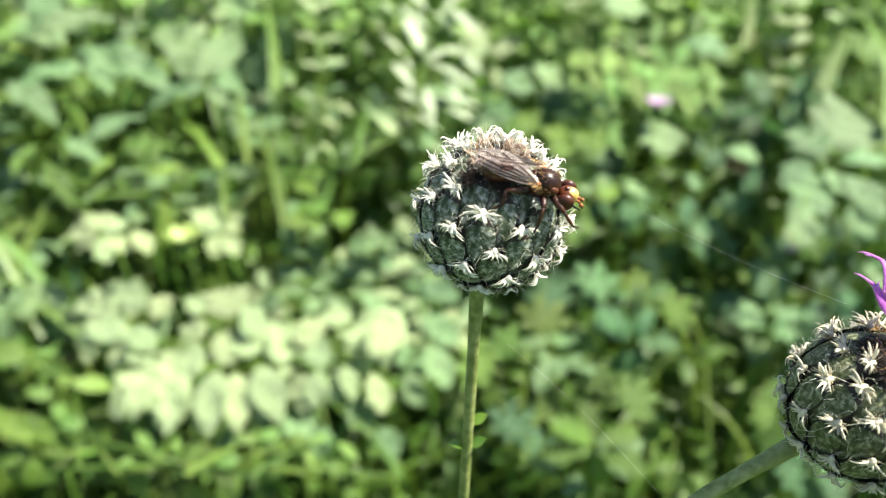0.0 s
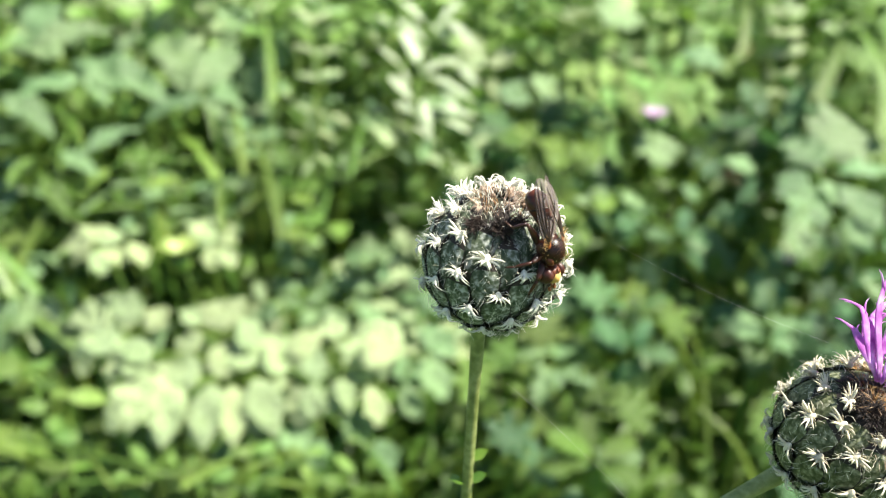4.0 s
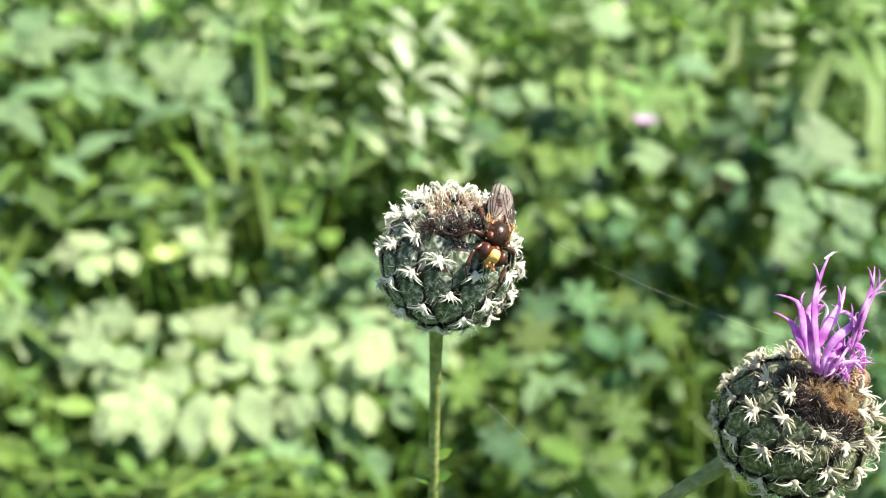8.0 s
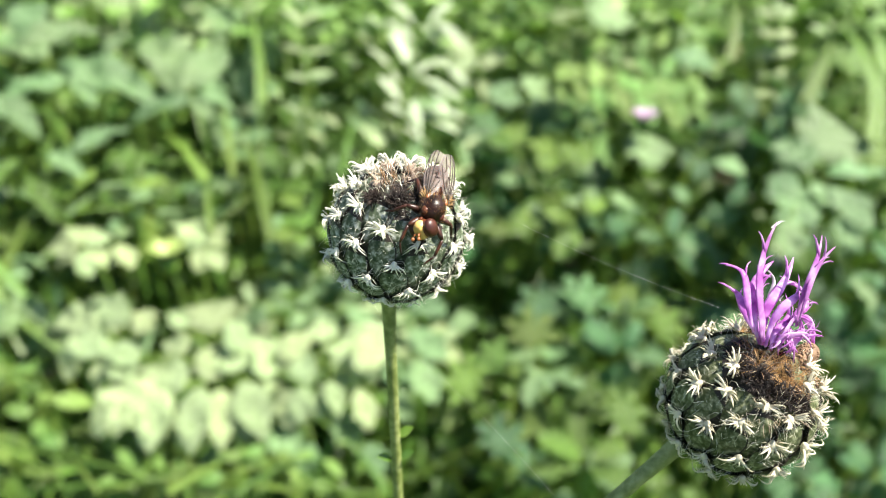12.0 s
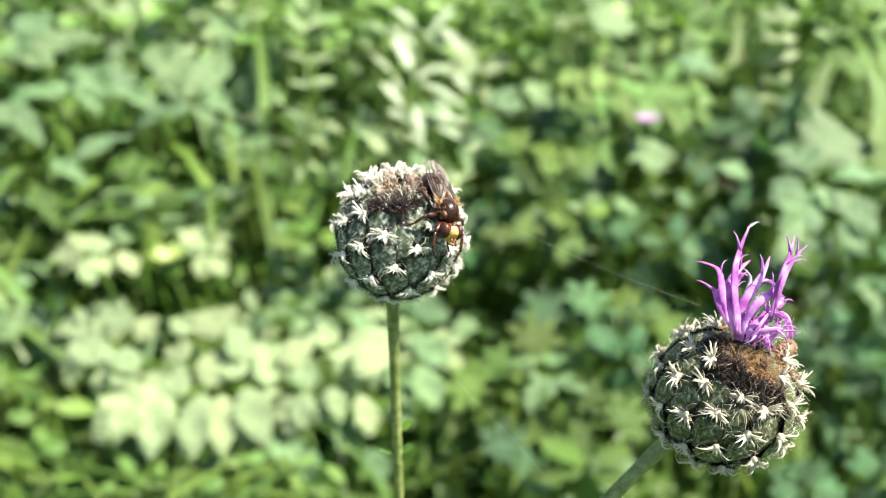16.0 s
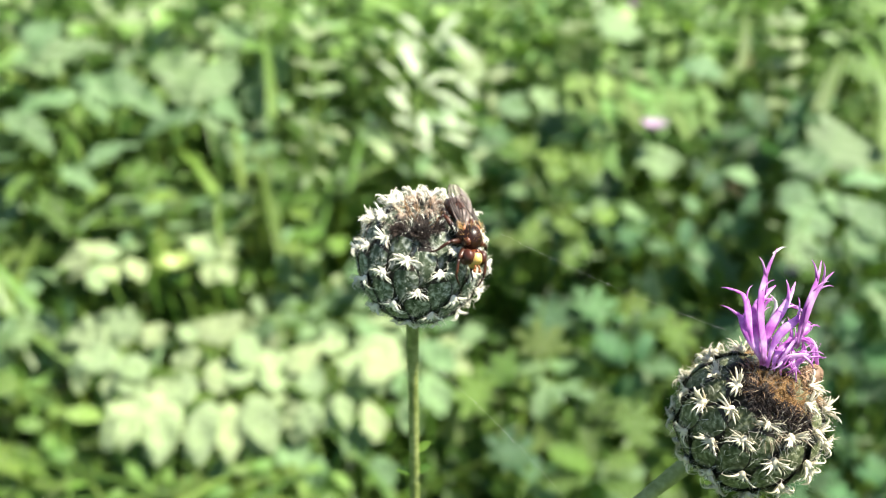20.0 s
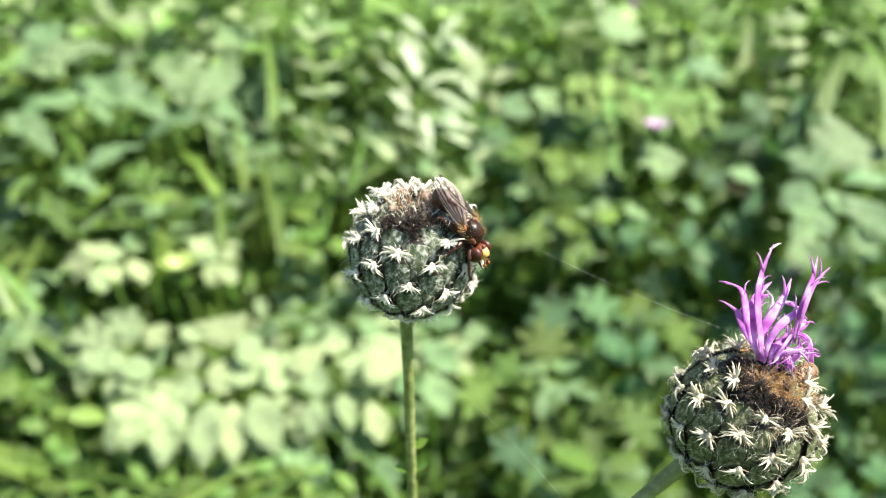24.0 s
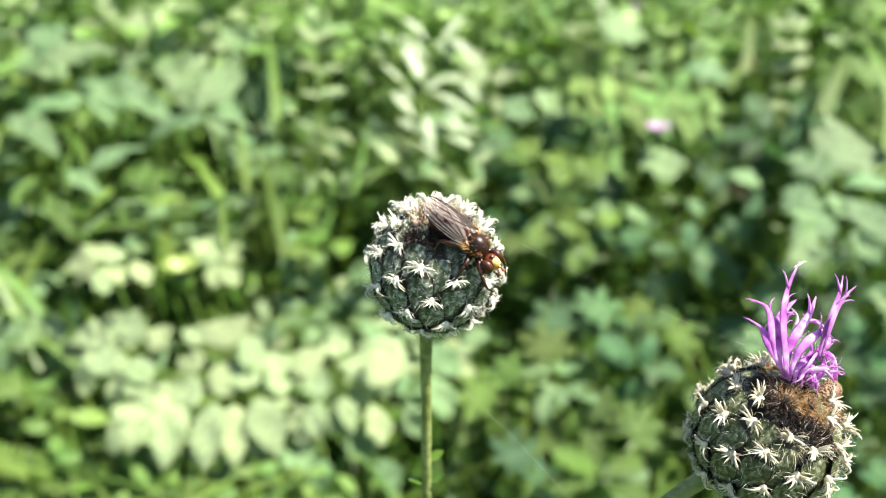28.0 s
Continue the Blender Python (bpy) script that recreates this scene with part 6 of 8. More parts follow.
herb("meadow_herb", 0.568, 0.985, "low green herb with lobed leaves in the sward", "fresh", [
    ("lobed", 0.569, 0.930, 0.348, 11, 30, -73, 0.037), ("lobed", 0.571, 0.933, 0.339, -57, 38, -161, 0.040),
    ("lobed", 0.558, 0.933, 0.341, -25, -14, 111, 0.054), ("lobed", 0.550, 0.925, 0.350, 36, -35, 47, 0.045),
    ("lobed", 0.563, 0.938, 0.352, 52, -17, -5, 0.045)])
herb("cranesbill_plant", -0.518, 0.880, "cranesbill with cut palmate green leaves", "mid", [
    ("palm", -0.533, 0.826, 0.290, -79, 1, -141, 0.051), ("palm", -0.531, 0.816, 0.295, -62, -24, 154, 0.048),
    ("palm", -0.543, 0.833, 0.292, -47, -38, 120, 0.036), ("palm", -0.535, 0.822, 0.302, 10, -15, 69, 0.042),
    ("palm", -0.530, 0.825, 0.305, 47, 5, 32, 0.040), ("palm", -0.514, 0.811, 0.304, 24, 27, -61, 0.046),
    ("palm", -0.514, 0.809, 0.301, -22, 39, -97, 0.041)])
herb("cranesbill_plant", 0.574, 1.043, "cranesbill with cut palmate green leaves", "fresh", [
    ("palm", 0.562, 0.991, 0.411, -34, -22, 124, 0.033), ("palm", 0.553, 0.976, 0.422, 24, -30, 53, 0.050),
    ("palm", 0.578, 1.009, 0.421, 56, -12, -17, 0.055), ("palm", 0.573, 0.984, 0.417, 4, 41, -75, 0.038),
    ("palm", 0.565, 0.970, 0.412, -60, 33, -131, 0.037), ("palm", 0.567, 0.990, 0.408, -77, -4, 151, 0.046)])
herb("cranesbill_plant", -0.447, 0.736, "cranesbill with cut palmate green leaves", "mid", [
    ("palm", -0.463, 0.676, 0.226, -1, -13, 74, 0.026), ("palm", -0.466, 0.696, 0.224, 64, 16, 14, 0.037),
    ("palm", -0.446, 0.670, 0.228, 6, 22, -88, 0.038), ("palm", -0.452, 0.671, 0.221, -71, -2, -143, 0.028),
    ("palm", -0.453, 0.662, 0.227, -63, -28, 139, 0.034)])
herb("meadow_herb", -0.127, 0.507, "low green herb with lobed leaves in the sward", "mid", [
    ("lobed", -0.136, 0.460, 0.148, -2, 24, -74, 0.033), ("lobed", -0.136, 0.444, 0.155, -81, -2, -155, 0.032),
    ("lobed", -0.138, 0.435, 0.165, -52, -26, 121, 0.033), ("lobed", -0.139, 0.443, 0.166, 18, -17, 68, 0.029),
    ("lobed", -0.141, 0.462, 0.153, 56, 5, 13, 0.030)])
herb("cranesbill_plant", -0.318, 1.047, "cranesbill with cut palmate green leaves", "pale", [
    ("palm", -0.331, 0.976, 0.393, -64, -33, 153, 0.055), ("palm", -0.333, 0.978, 0.399, 19, -51, 71, 0.047),
    ("palm", -0.332, 0.987, 0.403, 48, -23, 47, 0.048), ("palm", -0.317, 0.970, 0.406, 43, 35, -17, 0.042),
    ("palm", -0.324, 1.001, 0.396, 19, 27, -70, 0.054), ("palm", -0.328, 1.005, 0.389, -54, 27, -125, 0.057),
    ("palm", -0.334, 0.995, 0.387, -73, -19, 178, 0.048)])
herb("meadow_herb", 0.322, 0.482, "low green herb with lobed leaves in the sward", "cool", [
    ("lobed", 0.303, 0.415, 0.184, 53, -28, 23, 0.021), ("lobed", 0.313, 0.420, 0.179, 46, 8, -47, 0.026),
    ("lobed", 0.322, 0.429, 0.167, 2, 13, -69, 0.025), ("lobed", 0.311, 0.415, 0.176, -27, 17, -115, 0.030),
    ("lobed", 0.312, 0.419, 0.169, -65, 9, -178, 0.021), ("lobed", 0.313, 0.427, 0.164, -48, -12, 123, 0.019),
    ("lobed", 0.309, 0.424, 0.173, 29, -26, 67, 0.023)])
herb("yarrow_plant", -0.557, 1.083, "low green herb with lobed leaves in the sward", "pale", [
    ("lobed", -0.578, 1.030, 0.418, 15, -45, 73, 0.056), ("lobed", -0.564, 1.016, 0.425, 47, 0, 35, 0.068),
    ("lobed", -0.554, 1.015, 0.419, 18, 39, -53, 0.050), ("lobed", -0.563, 1.029, 0.411, -21, 23, -113, 0.048),
    ("lobed", -0.560, 1.012, 0.409, -65, 7, -132, 0.052), ("lobed", -0.570, 1.013, 0.415, -22, -25, 114, 0.073)])
herb("meadow_herb", -0.289, 0.767, "low green herb with lobed leaves in the sward", "mid", [
    ("lobed", -0.311, 0.721, 0.246, -66, -27, 163, 0.038), ("lobed", -0.309, 0.715, 0.256, 19, -19, 72, 0.041),
    ("lobed", -0.299, 0.707, 0.265, 63, 2, 26, 0.037), ("lobed", -0.292, 0.702, 0.265, 35, 33, -41, 0.043),
    ("lobed", -0.296, 0.711, 0.252, -40, 20, -122, 0.030), ("lobed", -0.294, 0.698, 0.255, -67, 0, -147, 0.049)])
herb("meadow_herb", 0.116, 0.493, "low green herb with lobed leaves in the sward", "mid", [
    ("lobed", 0.109, 0.423, 0.179, -25, 20, -110, 0.036), ("lobed", 0.107, 0.428, 0.171, -71, 5, -179, 0.026),
    ("lobed", 0.105, 0.431, 0.169, -78, -8, 155, 0.028), ("lobed", 0.099, 0.422, 0.181, -3, -18, 92, 0.037),
    ("lobed", 0.100, 0.423, 0.185, 27, -20, 60, 0.033), ("lobed", 0.104, 0.433, 0.179, 60, -8, 20, 0.029),
    ("lobed", 0.108, 0.424, 0.183, 20, 23, -64, 0.029)])
herb("meadow_herb", -0.422, 1.050, "low green herb with lobed leaves in the sward", "pale", [
    ("lobed", -0.436, 1.005, 0.409, 67, 8, 19, 0.049), ("lobed", -0.423, 0.989, 0.405, 25, 36, -62, 0.048),
    ("lobed", -0.431, 0.994, 0.395, -54, 15, -127, 0.051), ("lobed", -0.439, 0.989, 0.397, -62, -33, 145, 0.060),
    ("lobed", -0.445, 1.001, 0.403, 3, -45, 71, 0.044)])
herb("cranesbill_plant", 0.473, 0.953, "cranesbill with cut palmate green leaves", "fresh", [
    ("palm", 0.464, 0.896, 0.341, -68, -11, 147, 0.041), ("palm", 0.454, 0.892, 0.351, 17, -34, 64, 0.042),
    ("palm", 0.466, 0.901, 0.355, 53, -5, -16, 0.031), ("palm", 0.465, 0.887, 0.355, 36, 30, -58, 0.043),
    ("palm", 0.463, 0.882, 0.346, -68, 24, -159, 0.043)])
herb("cranesbill_plant", -0.230, 0.998, "cranesbill with cut palmate green leaves", "grey", [
    ("palm", -0.228, 0.917, 0.378, -31, 38, -115, 0.050), ("palm", -0.242, 0.936, 0.369, -68, -9, -170, 0.056),
    ("palm", -0.249, 0.940, 0.376, -6, -44, 99, 0.037), ("palm", -0.245, 0.945, 0.383, 42, -13, 39, 0.049),
    ("palm", -0.234, 0.941, 0.380, 13, 33, -59, 0.047)])
herb("yarrow_plant", -0.288, 0.479, "low green herb with lobed leaves in the sward", "mid", [
    ("lobed", -0.296, 0.414, 0.177, -72, -12, -160, 0.024), ("lobed", -0.301, 0.417, 0.178, -22, -31, 111, 0.028),
    ("lobed", -0.300, 0.418, 0.183, 23, -4, 54, 0.037), ("lobed", -0.303, 0.427, 0.177, 65, 8, 28, 0.022),
    ("lobed", -0.300, 0.427, 0.176, 46, 30, -32, 0.025), ("lobed", -0.299, 0.427, 0.171, 6, 20, -90, 0.027),
    ("lobed", -0.302, 0.426, 0.167, -58, 12, -115, 0.026)])
herb("meadow_herb", 0.397, 0.734, "low green herb with lobed leaves in the sward", "cool", [
    ("lobed", 0.383, 0.672, 0.215, -52, -26, 121, 0.021), ("lobed", 0.384, 0.678, 0.222, 37, -29, 27, 0.027),
    ("lobed", 0.387, 0.678, 0.225, 64, -12, 3, 0.022), ("lobed", 0.390, 0.670, 0.225, 18, 17, -72, 0.031),
    ("lobed", 0.392, 0.674, 0.213, -58, 10, -147, 0.028)])
herb("yarrow_plant", 0.240, 0.742, "low green herb with lobed leaves in the sward", "cool", [
    ("lobed", 0.235, 0.680, 0.229, 10, 29, -64, 0.043), ("lobed", 0.233, 0.679, 0.224, -35, 26, -117, 0.035),
    ("lobed", 0.225, 0.676, 0.224, -60, -15, 129, 0.025), ("lobed", 0.222, 0.682, 0.231, 23, -30, 64, 0.029),
    ("lobed", 0.232, 0.690, 0.231, 61, 3, -18, 0.031)])
herb("yarrow_plant", 0.324, 0.615, "low green herb with lobed leaves in the sward", "cool", [
    ("lobed", 0.318, 0.554, 0.187, 2, 19, -93, 0.035), ("lobed", 0.317, 0.554, 0.181, -60, 24, -146, 0.029),
    ("lobed", 0.320, 0.562, 0.174, -68, 11, -150, 0.025), ("lobed", 0.306, 0.546, 0.185, -50, -13, 114, 0.028),
    ("lobed", 0.311, 0.562, 0.182, 14, -29, 60, 0.037), ("lobed", 0.309, 0.552, 0.194, 67, -9, 22, 0.025),
    ("lobed", 0.312, 0.555, 0.192, 61, 1, -19, 0.031)])
herb("yarrow_plant", 0.051, 0.962, "low green herb with lobed leaves in the sward", "pale", [
    ("lobed", 0.039, 0.890, 0.357, 51, -14, 21, 0.045), ("lobed", 0.049, 0.905, 0.351, 33, 24, -44, 0.045),
    ("lobed", 0.047, 0.907, 0.339, -62, 28, -150, 0.032), ("lobed", 0.037, 0.898, 0.341, -53, -19, 130, 0.036),
    ("lobed", 0.035, 0.917, 0.344, 12, -35, 56, 0.027)])
herb("yarrow_plant", 0.023, 0.749, "low green herb with lobed leaves in the sward", "cool", [
    ("lobed", 0.017, 0.675, 0.244, -64, 25, -134, 0.034), ("lobed", 0.012, 0.694, 0.234, -78, -13, 166, 0.034),
    ("lobed", 0.007, 0.701, 0.234, -28, -33, 107, 0.031), ("lobed", 0.007, 0.696, 0.244, 9, -25, 63, 0.028),
    ("lobed", 0.011, 0.679, 0.254, 51, -6, 14, 0.042), ("lobed", 0.017, 0.676, 0.254, 20, 24, -50, 0.045),
    ("lobed", 0.019, 0.686, 0.244, 7, 35, -80, 0.027)])
herb("cranesbill_plant", -0.189, 0.842, "cranesbill with cut palmate green leaves", "mid", [
    ("palm", -0.195, 0.787, 0.268, 30, 28, -46, 0.035), ("palm", -0.195, 0.784, 0.260, -51, 26, -129, 0.034),
    ("palm", -0.195, 0.765, 0.264, -84, -5, -166, 0.041), ("palm", -0.210, 0.796, 0.256, -47, -37, 123, 0.036),
    ("palm", -0.201, 0.781, 0.273, 61, -6, 31, 0.044)])
herb("cranesbill_plant", 0.380, 0.560, "cranesbill with cut palmate green leaves", "cool", [
    ("palm", 0.361, 0.491, 0.198, 69, -9, -9, 0.028), ("palm", 0.379, 0.510, 0.183, 34, 5, -40, 0.017),
    ("palm", 0.377, 0.503, 0.180, -38, 19, -103, 0.030), ("palm", 0.370, 0.494, 0.184, -62, 28, -144, 0.021),
    ("palm", 0.367, 0.499, 0.181, -56, -8, 135, 0.023), ("palm", 0.371, 0.509, 0.179, -10, -23, 80, 0.025),
    ("palm", 0.369, 0.504, 0.188, 46, -20, 31, 0.026)])
herb("yarrow_plant", 0.104, 0.843, "low green herb with lobed leaves in the sward", "cool", [
    ("lobed", 0.101, 0.780, 0.289, -30, 28, -96, 0.038), ("lobed", 0.095, 0.774, 0.285, -69, 9, -164, 0.036),
    ("lobed", 0.090, 0.788, 0.283, -31, -31, 121, 0.036), ("lobed", 0.088, 0.780, 0.295, 24, -36, 43, 0.049),
    ("lobed", 0.096, 0.791, 0.295, 64, 15, -18, 0.043)])
herb("meadow_herb", -0.021, 0.714, "low green herb with lobed leaves in the sward", "pale", [
    ("lobed", -0.036, 0.661, 0.210, -53, -25, 139, 0.034), ("lobed", -0.038, 0.665, 0.215, -3, -28, 73, 0.042),
    ("lobed", -0.034, 0.655, 0.224, 57, -9, 38, 0.033), ("lobed", -0.028, 0.644, 0.230, 47, 13, -13, 0.029),
    ("lobed", -0.024, 0.655, 0.217, -18, 28, -90, 0.026), ("lobed", -0.025, 0.651, 0.217, -16, 33, -102, 0.031),
    ("lobed", -0.033, 0.660, 0.208, -76, -4, -175, 0.028)])
herb("cranesbill_plant", 0.534, 0.878, "cranesbill with cut palmate green leaves", "fresh", [
    ("palm", 0.532, 0.827, 0.281, 52, 5, -32, 0.045), ("palm", 0.536, 0.824, 0.276, -4, 46, -92, 0.044),
    ("palm", 0.520, 0.805, 0.274, -76, 13, 173, 0.053), ("palm", 0.516, 0.812, 0.274, -43, -23, 114, 0.055),
    ("palm", 0.514, 0.814, 0.280, 7, -37, 74, 0.050), ("palm", 0.528, 0.830, 0.281, 57, -12, 4, 0.043)])
herb("meadow_herb", 0.131, 0.751, "low green herb with lobed leaves in the sward", "cool", [
    ("lobed", 0.118, 0.697, 0.230, -37, -34, 128, 0.027), ("lobed", 0.116, 0.690, 0.241, 29, -21, 43, 0.034),
    ("lobed", 0.121, 0.689, 0.245, 60, -5, 21, 0.032), ("lobed", 0.129, 0.694, 0.238, 14, 32, -57, 0.036),
    ("lobed", 0.124, 0.690, 0.231, -78, 2, 179, 0.023)])
herb("cranesbill_plant", -0.156, 0.450, "cranesbill with cut palmate green leaves", "mid", [
    ("palm", -0.162, 0.391, 0.180, 20, 22, -69, 0.022), ("palm", -0.161, 0.389, 0.179, -28, 27, -94, 0.021),
    ("palm", -0.167, 0.392, 0.171, -63, 6, -130, 0.025), ("palm", -0.165, 0.381, 0.183, -72, -17, 150, 0.027),
    ("palm", -0.175, 0.401, 0.167, -15, -14, 83, 0.034), ("palm", -0.170, 0.396, 0.179, 56, 1, 29, 0.023),
    ("palm", -0.166, 0.395, 0.179, 63, 19, -9, 0.020)])
herb("cranesbill_plant", 0.163, 0.878, "cranesbill with cut palmate green leaves", "fresh", [
    ("palm", 0.147, 0.825, 0.295, -32, -35, 109, 0.051), ("palm", 0.148, 0.815, 0.307, 52, -9, 10, 0.042),
    ("palm", 0.158, 0.828, 0.302, 43, 16, -28, 0.039), ("palm", 0.156, 0.803, 0.299, -32, 28, -113, 0.047),
    ("palm", 0.150, 0.802, 0.296, -63, -3, 171, 0.049)])
herb("meadow_herb", -0.401, 0.686, "low green herb with lobed leaves in the sward", "grey", [
    ("lobed", -0.413, 0.621, 0.200, -30, -25, 120, 0.051), ("lobed", -0.423, 0.637, 0.199, 34, -18, 57, 0.047),
    ("lobed", -0.413, 0.627, 0.208, 49, 4, 33, 0.034), ("lobed", -0.403, 0.622, 0.209, 43, 35, -34, 0.033),
    ("lobed", -0.404, 0.623, 0.200, -23, 16, -111, 0.047)])
grass("broad green grass blades leaning over the herbs", [
    (-0.323, 0.562, 0.192, 40, -10, 51, 0.126),
    (-0.352, 0.558, 0.183, 48, -4, 43, 0.126),
    (-0.313, 0.549, 0.189, 29, -15, 59, 0.105),
    (-0.398, 0.592, 0.208, 62, 24, 1, 0.100)], 0.011)
grass("green grass blades among tall herbs", [
    (-0.153, 0.646, 0.232, 58, 1, 17, 0.122),
    (-0.194, 0.791, 0.257, 59, 5, 14, 0.204),
    (-0.250, 0.809, 0.250, 56, -2, 25, 0.165),
    (-0.377, 0.950, 0.339, 58, 3, 24, 0.140)])
grass("fresh green grass blades at the meadow edge", [
    (0.483, 0.847, 0.284, 56, 1, -26, 0.149),
    (0.481, 0.869, 0.284, 58, -3, -20, 0.159),
    (0.503, 0.847, 0.284, 60, -8, -15, 0.143),
    (0.465, 0.894, 0.291, 58, -1, -21, 0.115)])
grass("long grass blades lying low in the sward", [
    (-0.039, 0.433, 0.153, 41, -15, 46, 0.078),
    (-0.095, 0.591, 0.161, 49, -11, 35, 0.077),
    (-0.148, 0.424, 0.156, 45, 24, -35, 0.069),
    (-0.091, 0.424, 0.156, 56, 15, -14, 0.065),
    (-0.313, 0.453, 0.172, 13, 29, -72, 0.105),
    (-0.293, 0.427, 0.163, 7, 27, -77, 0.105),
    (-0.258, 0.461, 0.166, 58, 5, 27, 0.090),
    (-0.196, 0.424, 0.156, 58, 4, 25, 0.077)])
grass("arching grass blades in the shade", [
    (-0.374, 0.738, 0.239, 37, 37, -44, 0.088),
    (0.019, 0.678, 0.299, 44, -22, 37, 0.064),
    (-0.013, 0.715, 0.308, -60, 18, -148, 0.083),
    (-0.122, 0.676, 0.247, 60, 10, 2, 0.076),
    (-0.137, 0.699, 0.249, 59, 2, 14, 0.084)])


def dead_leaf(x, y, z, rx, ry, rz, length):
    s = Shape()
    s.v, s.f = blade_shape("ovate")
    s.v = [Vector((p.x, p.y, p.z + 0.25 * p.x * p.x + 0.1 * math.sin(7 * p.y))) * length for p in s.v]
    s.m = [0] * len(s.f)
    ob = tagged(new("dead_leaf", s.mesh("dead_leaf", DEAD)), "withered curled brown leaf caught low among the herbs", "leaf", "dead leaves")
    ob.matrix_world = pose(x, y, z, rx, ry, rz)


dead_leaf(-0.341, 0.516, 0.141, -15, 20, -89, 0.014)
dead_leaf(-0.335, 0.547, 0.161, 53, 20, -6, 0.014)
dead_leaf(0.215, 0.606, 0.170, -64, 18, -142, 0.021)
dead_leaf(0.318, 0.828, 0.243, 5, 25, -74, 0.029)
dead_leaf(0.210, 0.619, 0.174, 49, 6, -23, 0.019)
dead_leaf(-0.092, 0.517, 0.143, -43, 17, -112, 0.019)
dead_leaf(-0.279, 0.922, 0.279, 25, 31, -52, 0.028)
dead_leaf(0.380, 1.006, 0.342, 44, 11, -31, 0.037)
dead_leaf(0.124, 0.698, 0.200, 5, 25, -74, 0.017)


def canopy(y):
    """Height of the herb layer at that distance."""
    return 0.17 + 0.47 * min(max(y - 0.38, 0.0), 0.62) + 0.05 * min(max(0.0, y - 1.0), 0.8)


def scatter_herbs(count, seed):
    """Small herbs of a few kinds spread through the herb layer."""
    rnd = random.Random(seed)
    kinds = (("clover_plant", "ovate", "low clover with small green leaflets in the sward"), ("yarrow_plant", "lobed", "small feathery yarrow in the sward"),
             ("cranesbill_plant", "palm", "young cranesbill with cut green leaves"), ("vetch_plant", "lance", "thin vetch with narrow green leaflets"))
    for _ in range(count):
        y = rnd.uniform(0.40, 1.15)
        x = rnd.uniform(-0.72, 0.72) * (0.4 + 0.6 * y)
        z = canopy(y) + rnd.uniform(-0.075, -0.012)
        name, kind, label = rnd.choice(kinds)
        if -0.29 < x < -0.07 and 0.44 < y < 0.66 or y < 0.54 and (-0.07 < x < 0.06 or 0.12 < x < 0.26) or 0.03 < x < 0.14 and 0.56 < y < 0.70:
            continue
        # light: noise patches of sun and shade, painted by choice of leaf tone
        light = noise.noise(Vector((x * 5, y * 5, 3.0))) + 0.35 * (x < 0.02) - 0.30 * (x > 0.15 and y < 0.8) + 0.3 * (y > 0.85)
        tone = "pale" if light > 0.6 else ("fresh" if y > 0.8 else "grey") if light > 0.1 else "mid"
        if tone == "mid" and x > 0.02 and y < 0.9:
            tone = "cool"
        leaves = []
        n, turn = rnd.choice((6, 7, 8)), rnd.uniform(0, 360)
        for i in range(n):
            a = turn + 360 * i / n + rnd.uniform(-20, 20)
            q = radians(a)
            up = rnd.uniform(-0.012, 0.015)
            leaves.append((kind, x - 0.006 * math.sin(q), y + 0.006 * math.cos(q), z + up, rnd.gauss(12, 22), rnd.gauss(0, 18), a, rnd.uniform(0.018, 0.034)))
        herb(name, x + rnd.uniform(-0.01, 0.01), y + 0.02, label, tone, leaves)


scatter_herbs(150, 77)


# ---- undergrowth ----
def undergrowth(name, count, x0, x1, y0, y1, depth, size, seed, label, lift=0.0, dark=1.0):
    """Many small leaves in one mesh; dark is the share of leaves in the darker green painted as shade, the rest have
    the sunlit green. Towards the meadow's outer edge they thin out.
    """
    rnd = random.Random(seed)
    verts, faces, slots = [], [], []
    outline = ((0, 0), (0.17, 0.22), (0.26, 0.48), (0.17, 0.76), (0, 1.0), (-0.17, 0.76), (-0.26, 0.48), (-0.17, 0.22))
    for _ in range(count):
        y = y0 + (y1 - y0) * rnd.random()
        x = x0 + (x1 - x0) * rnd.random()
        if max(abs(x), abs(y - 0.75) * 0.84) > 4.0 - 1.6 * rnd.random() ** 2:
            continue
        z = max(0.01, canopy(y) + lift + 0.035 * noise.noise(Vector((x * 9, y * 9, seed))) - depth * rnd.random() ** 1.3)
        m = pose(x, y, z, rnd.gauss(20, 28), rnd.gauss(0, 26), rnd.uniform(0, 360))
        ln = size * rnd.uniform(0.5, 1.3)
        wide = rnd.choice((0.55, 0.9, 1.2))
        first = len(verts)
        for a, b in outline:
            verts.append(m @ Vector((a * ln * wide, b * ln, -0.25 * ln * b * b + 0.2 * ln * abs(a))))
        verts.append(m @ Vector((0, 0.5 * ln, -0.06 * ln)))
        for k in range(8):
            faces.append((first + k, first + (k + 1) % 8, first + 8))
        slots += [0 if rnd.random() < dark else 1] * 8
    me = bpy.data.meshes.new(name)
    me.from_pydata([tuple(v) for v in verts], [], faces)
    me.materials.append(UNDER)
    me.materials.append(FAR)
    me.polygons.foreach_set("material_index", slots)
    me.update()
    return tagged(new(name, me), label, "undergrowth", kind="stuff")


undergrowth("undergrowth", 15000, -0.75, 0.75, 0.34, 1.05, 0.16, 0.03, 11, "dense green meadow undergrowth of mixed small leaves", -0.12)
undergrowth("far_undergrowth", 26000, -1.9, 1.9, 0.92, 1.9, 0.30, 0.04, 12, "meadow plants standing behind, sunlight put into their lighter green", 0.0, 0.22)
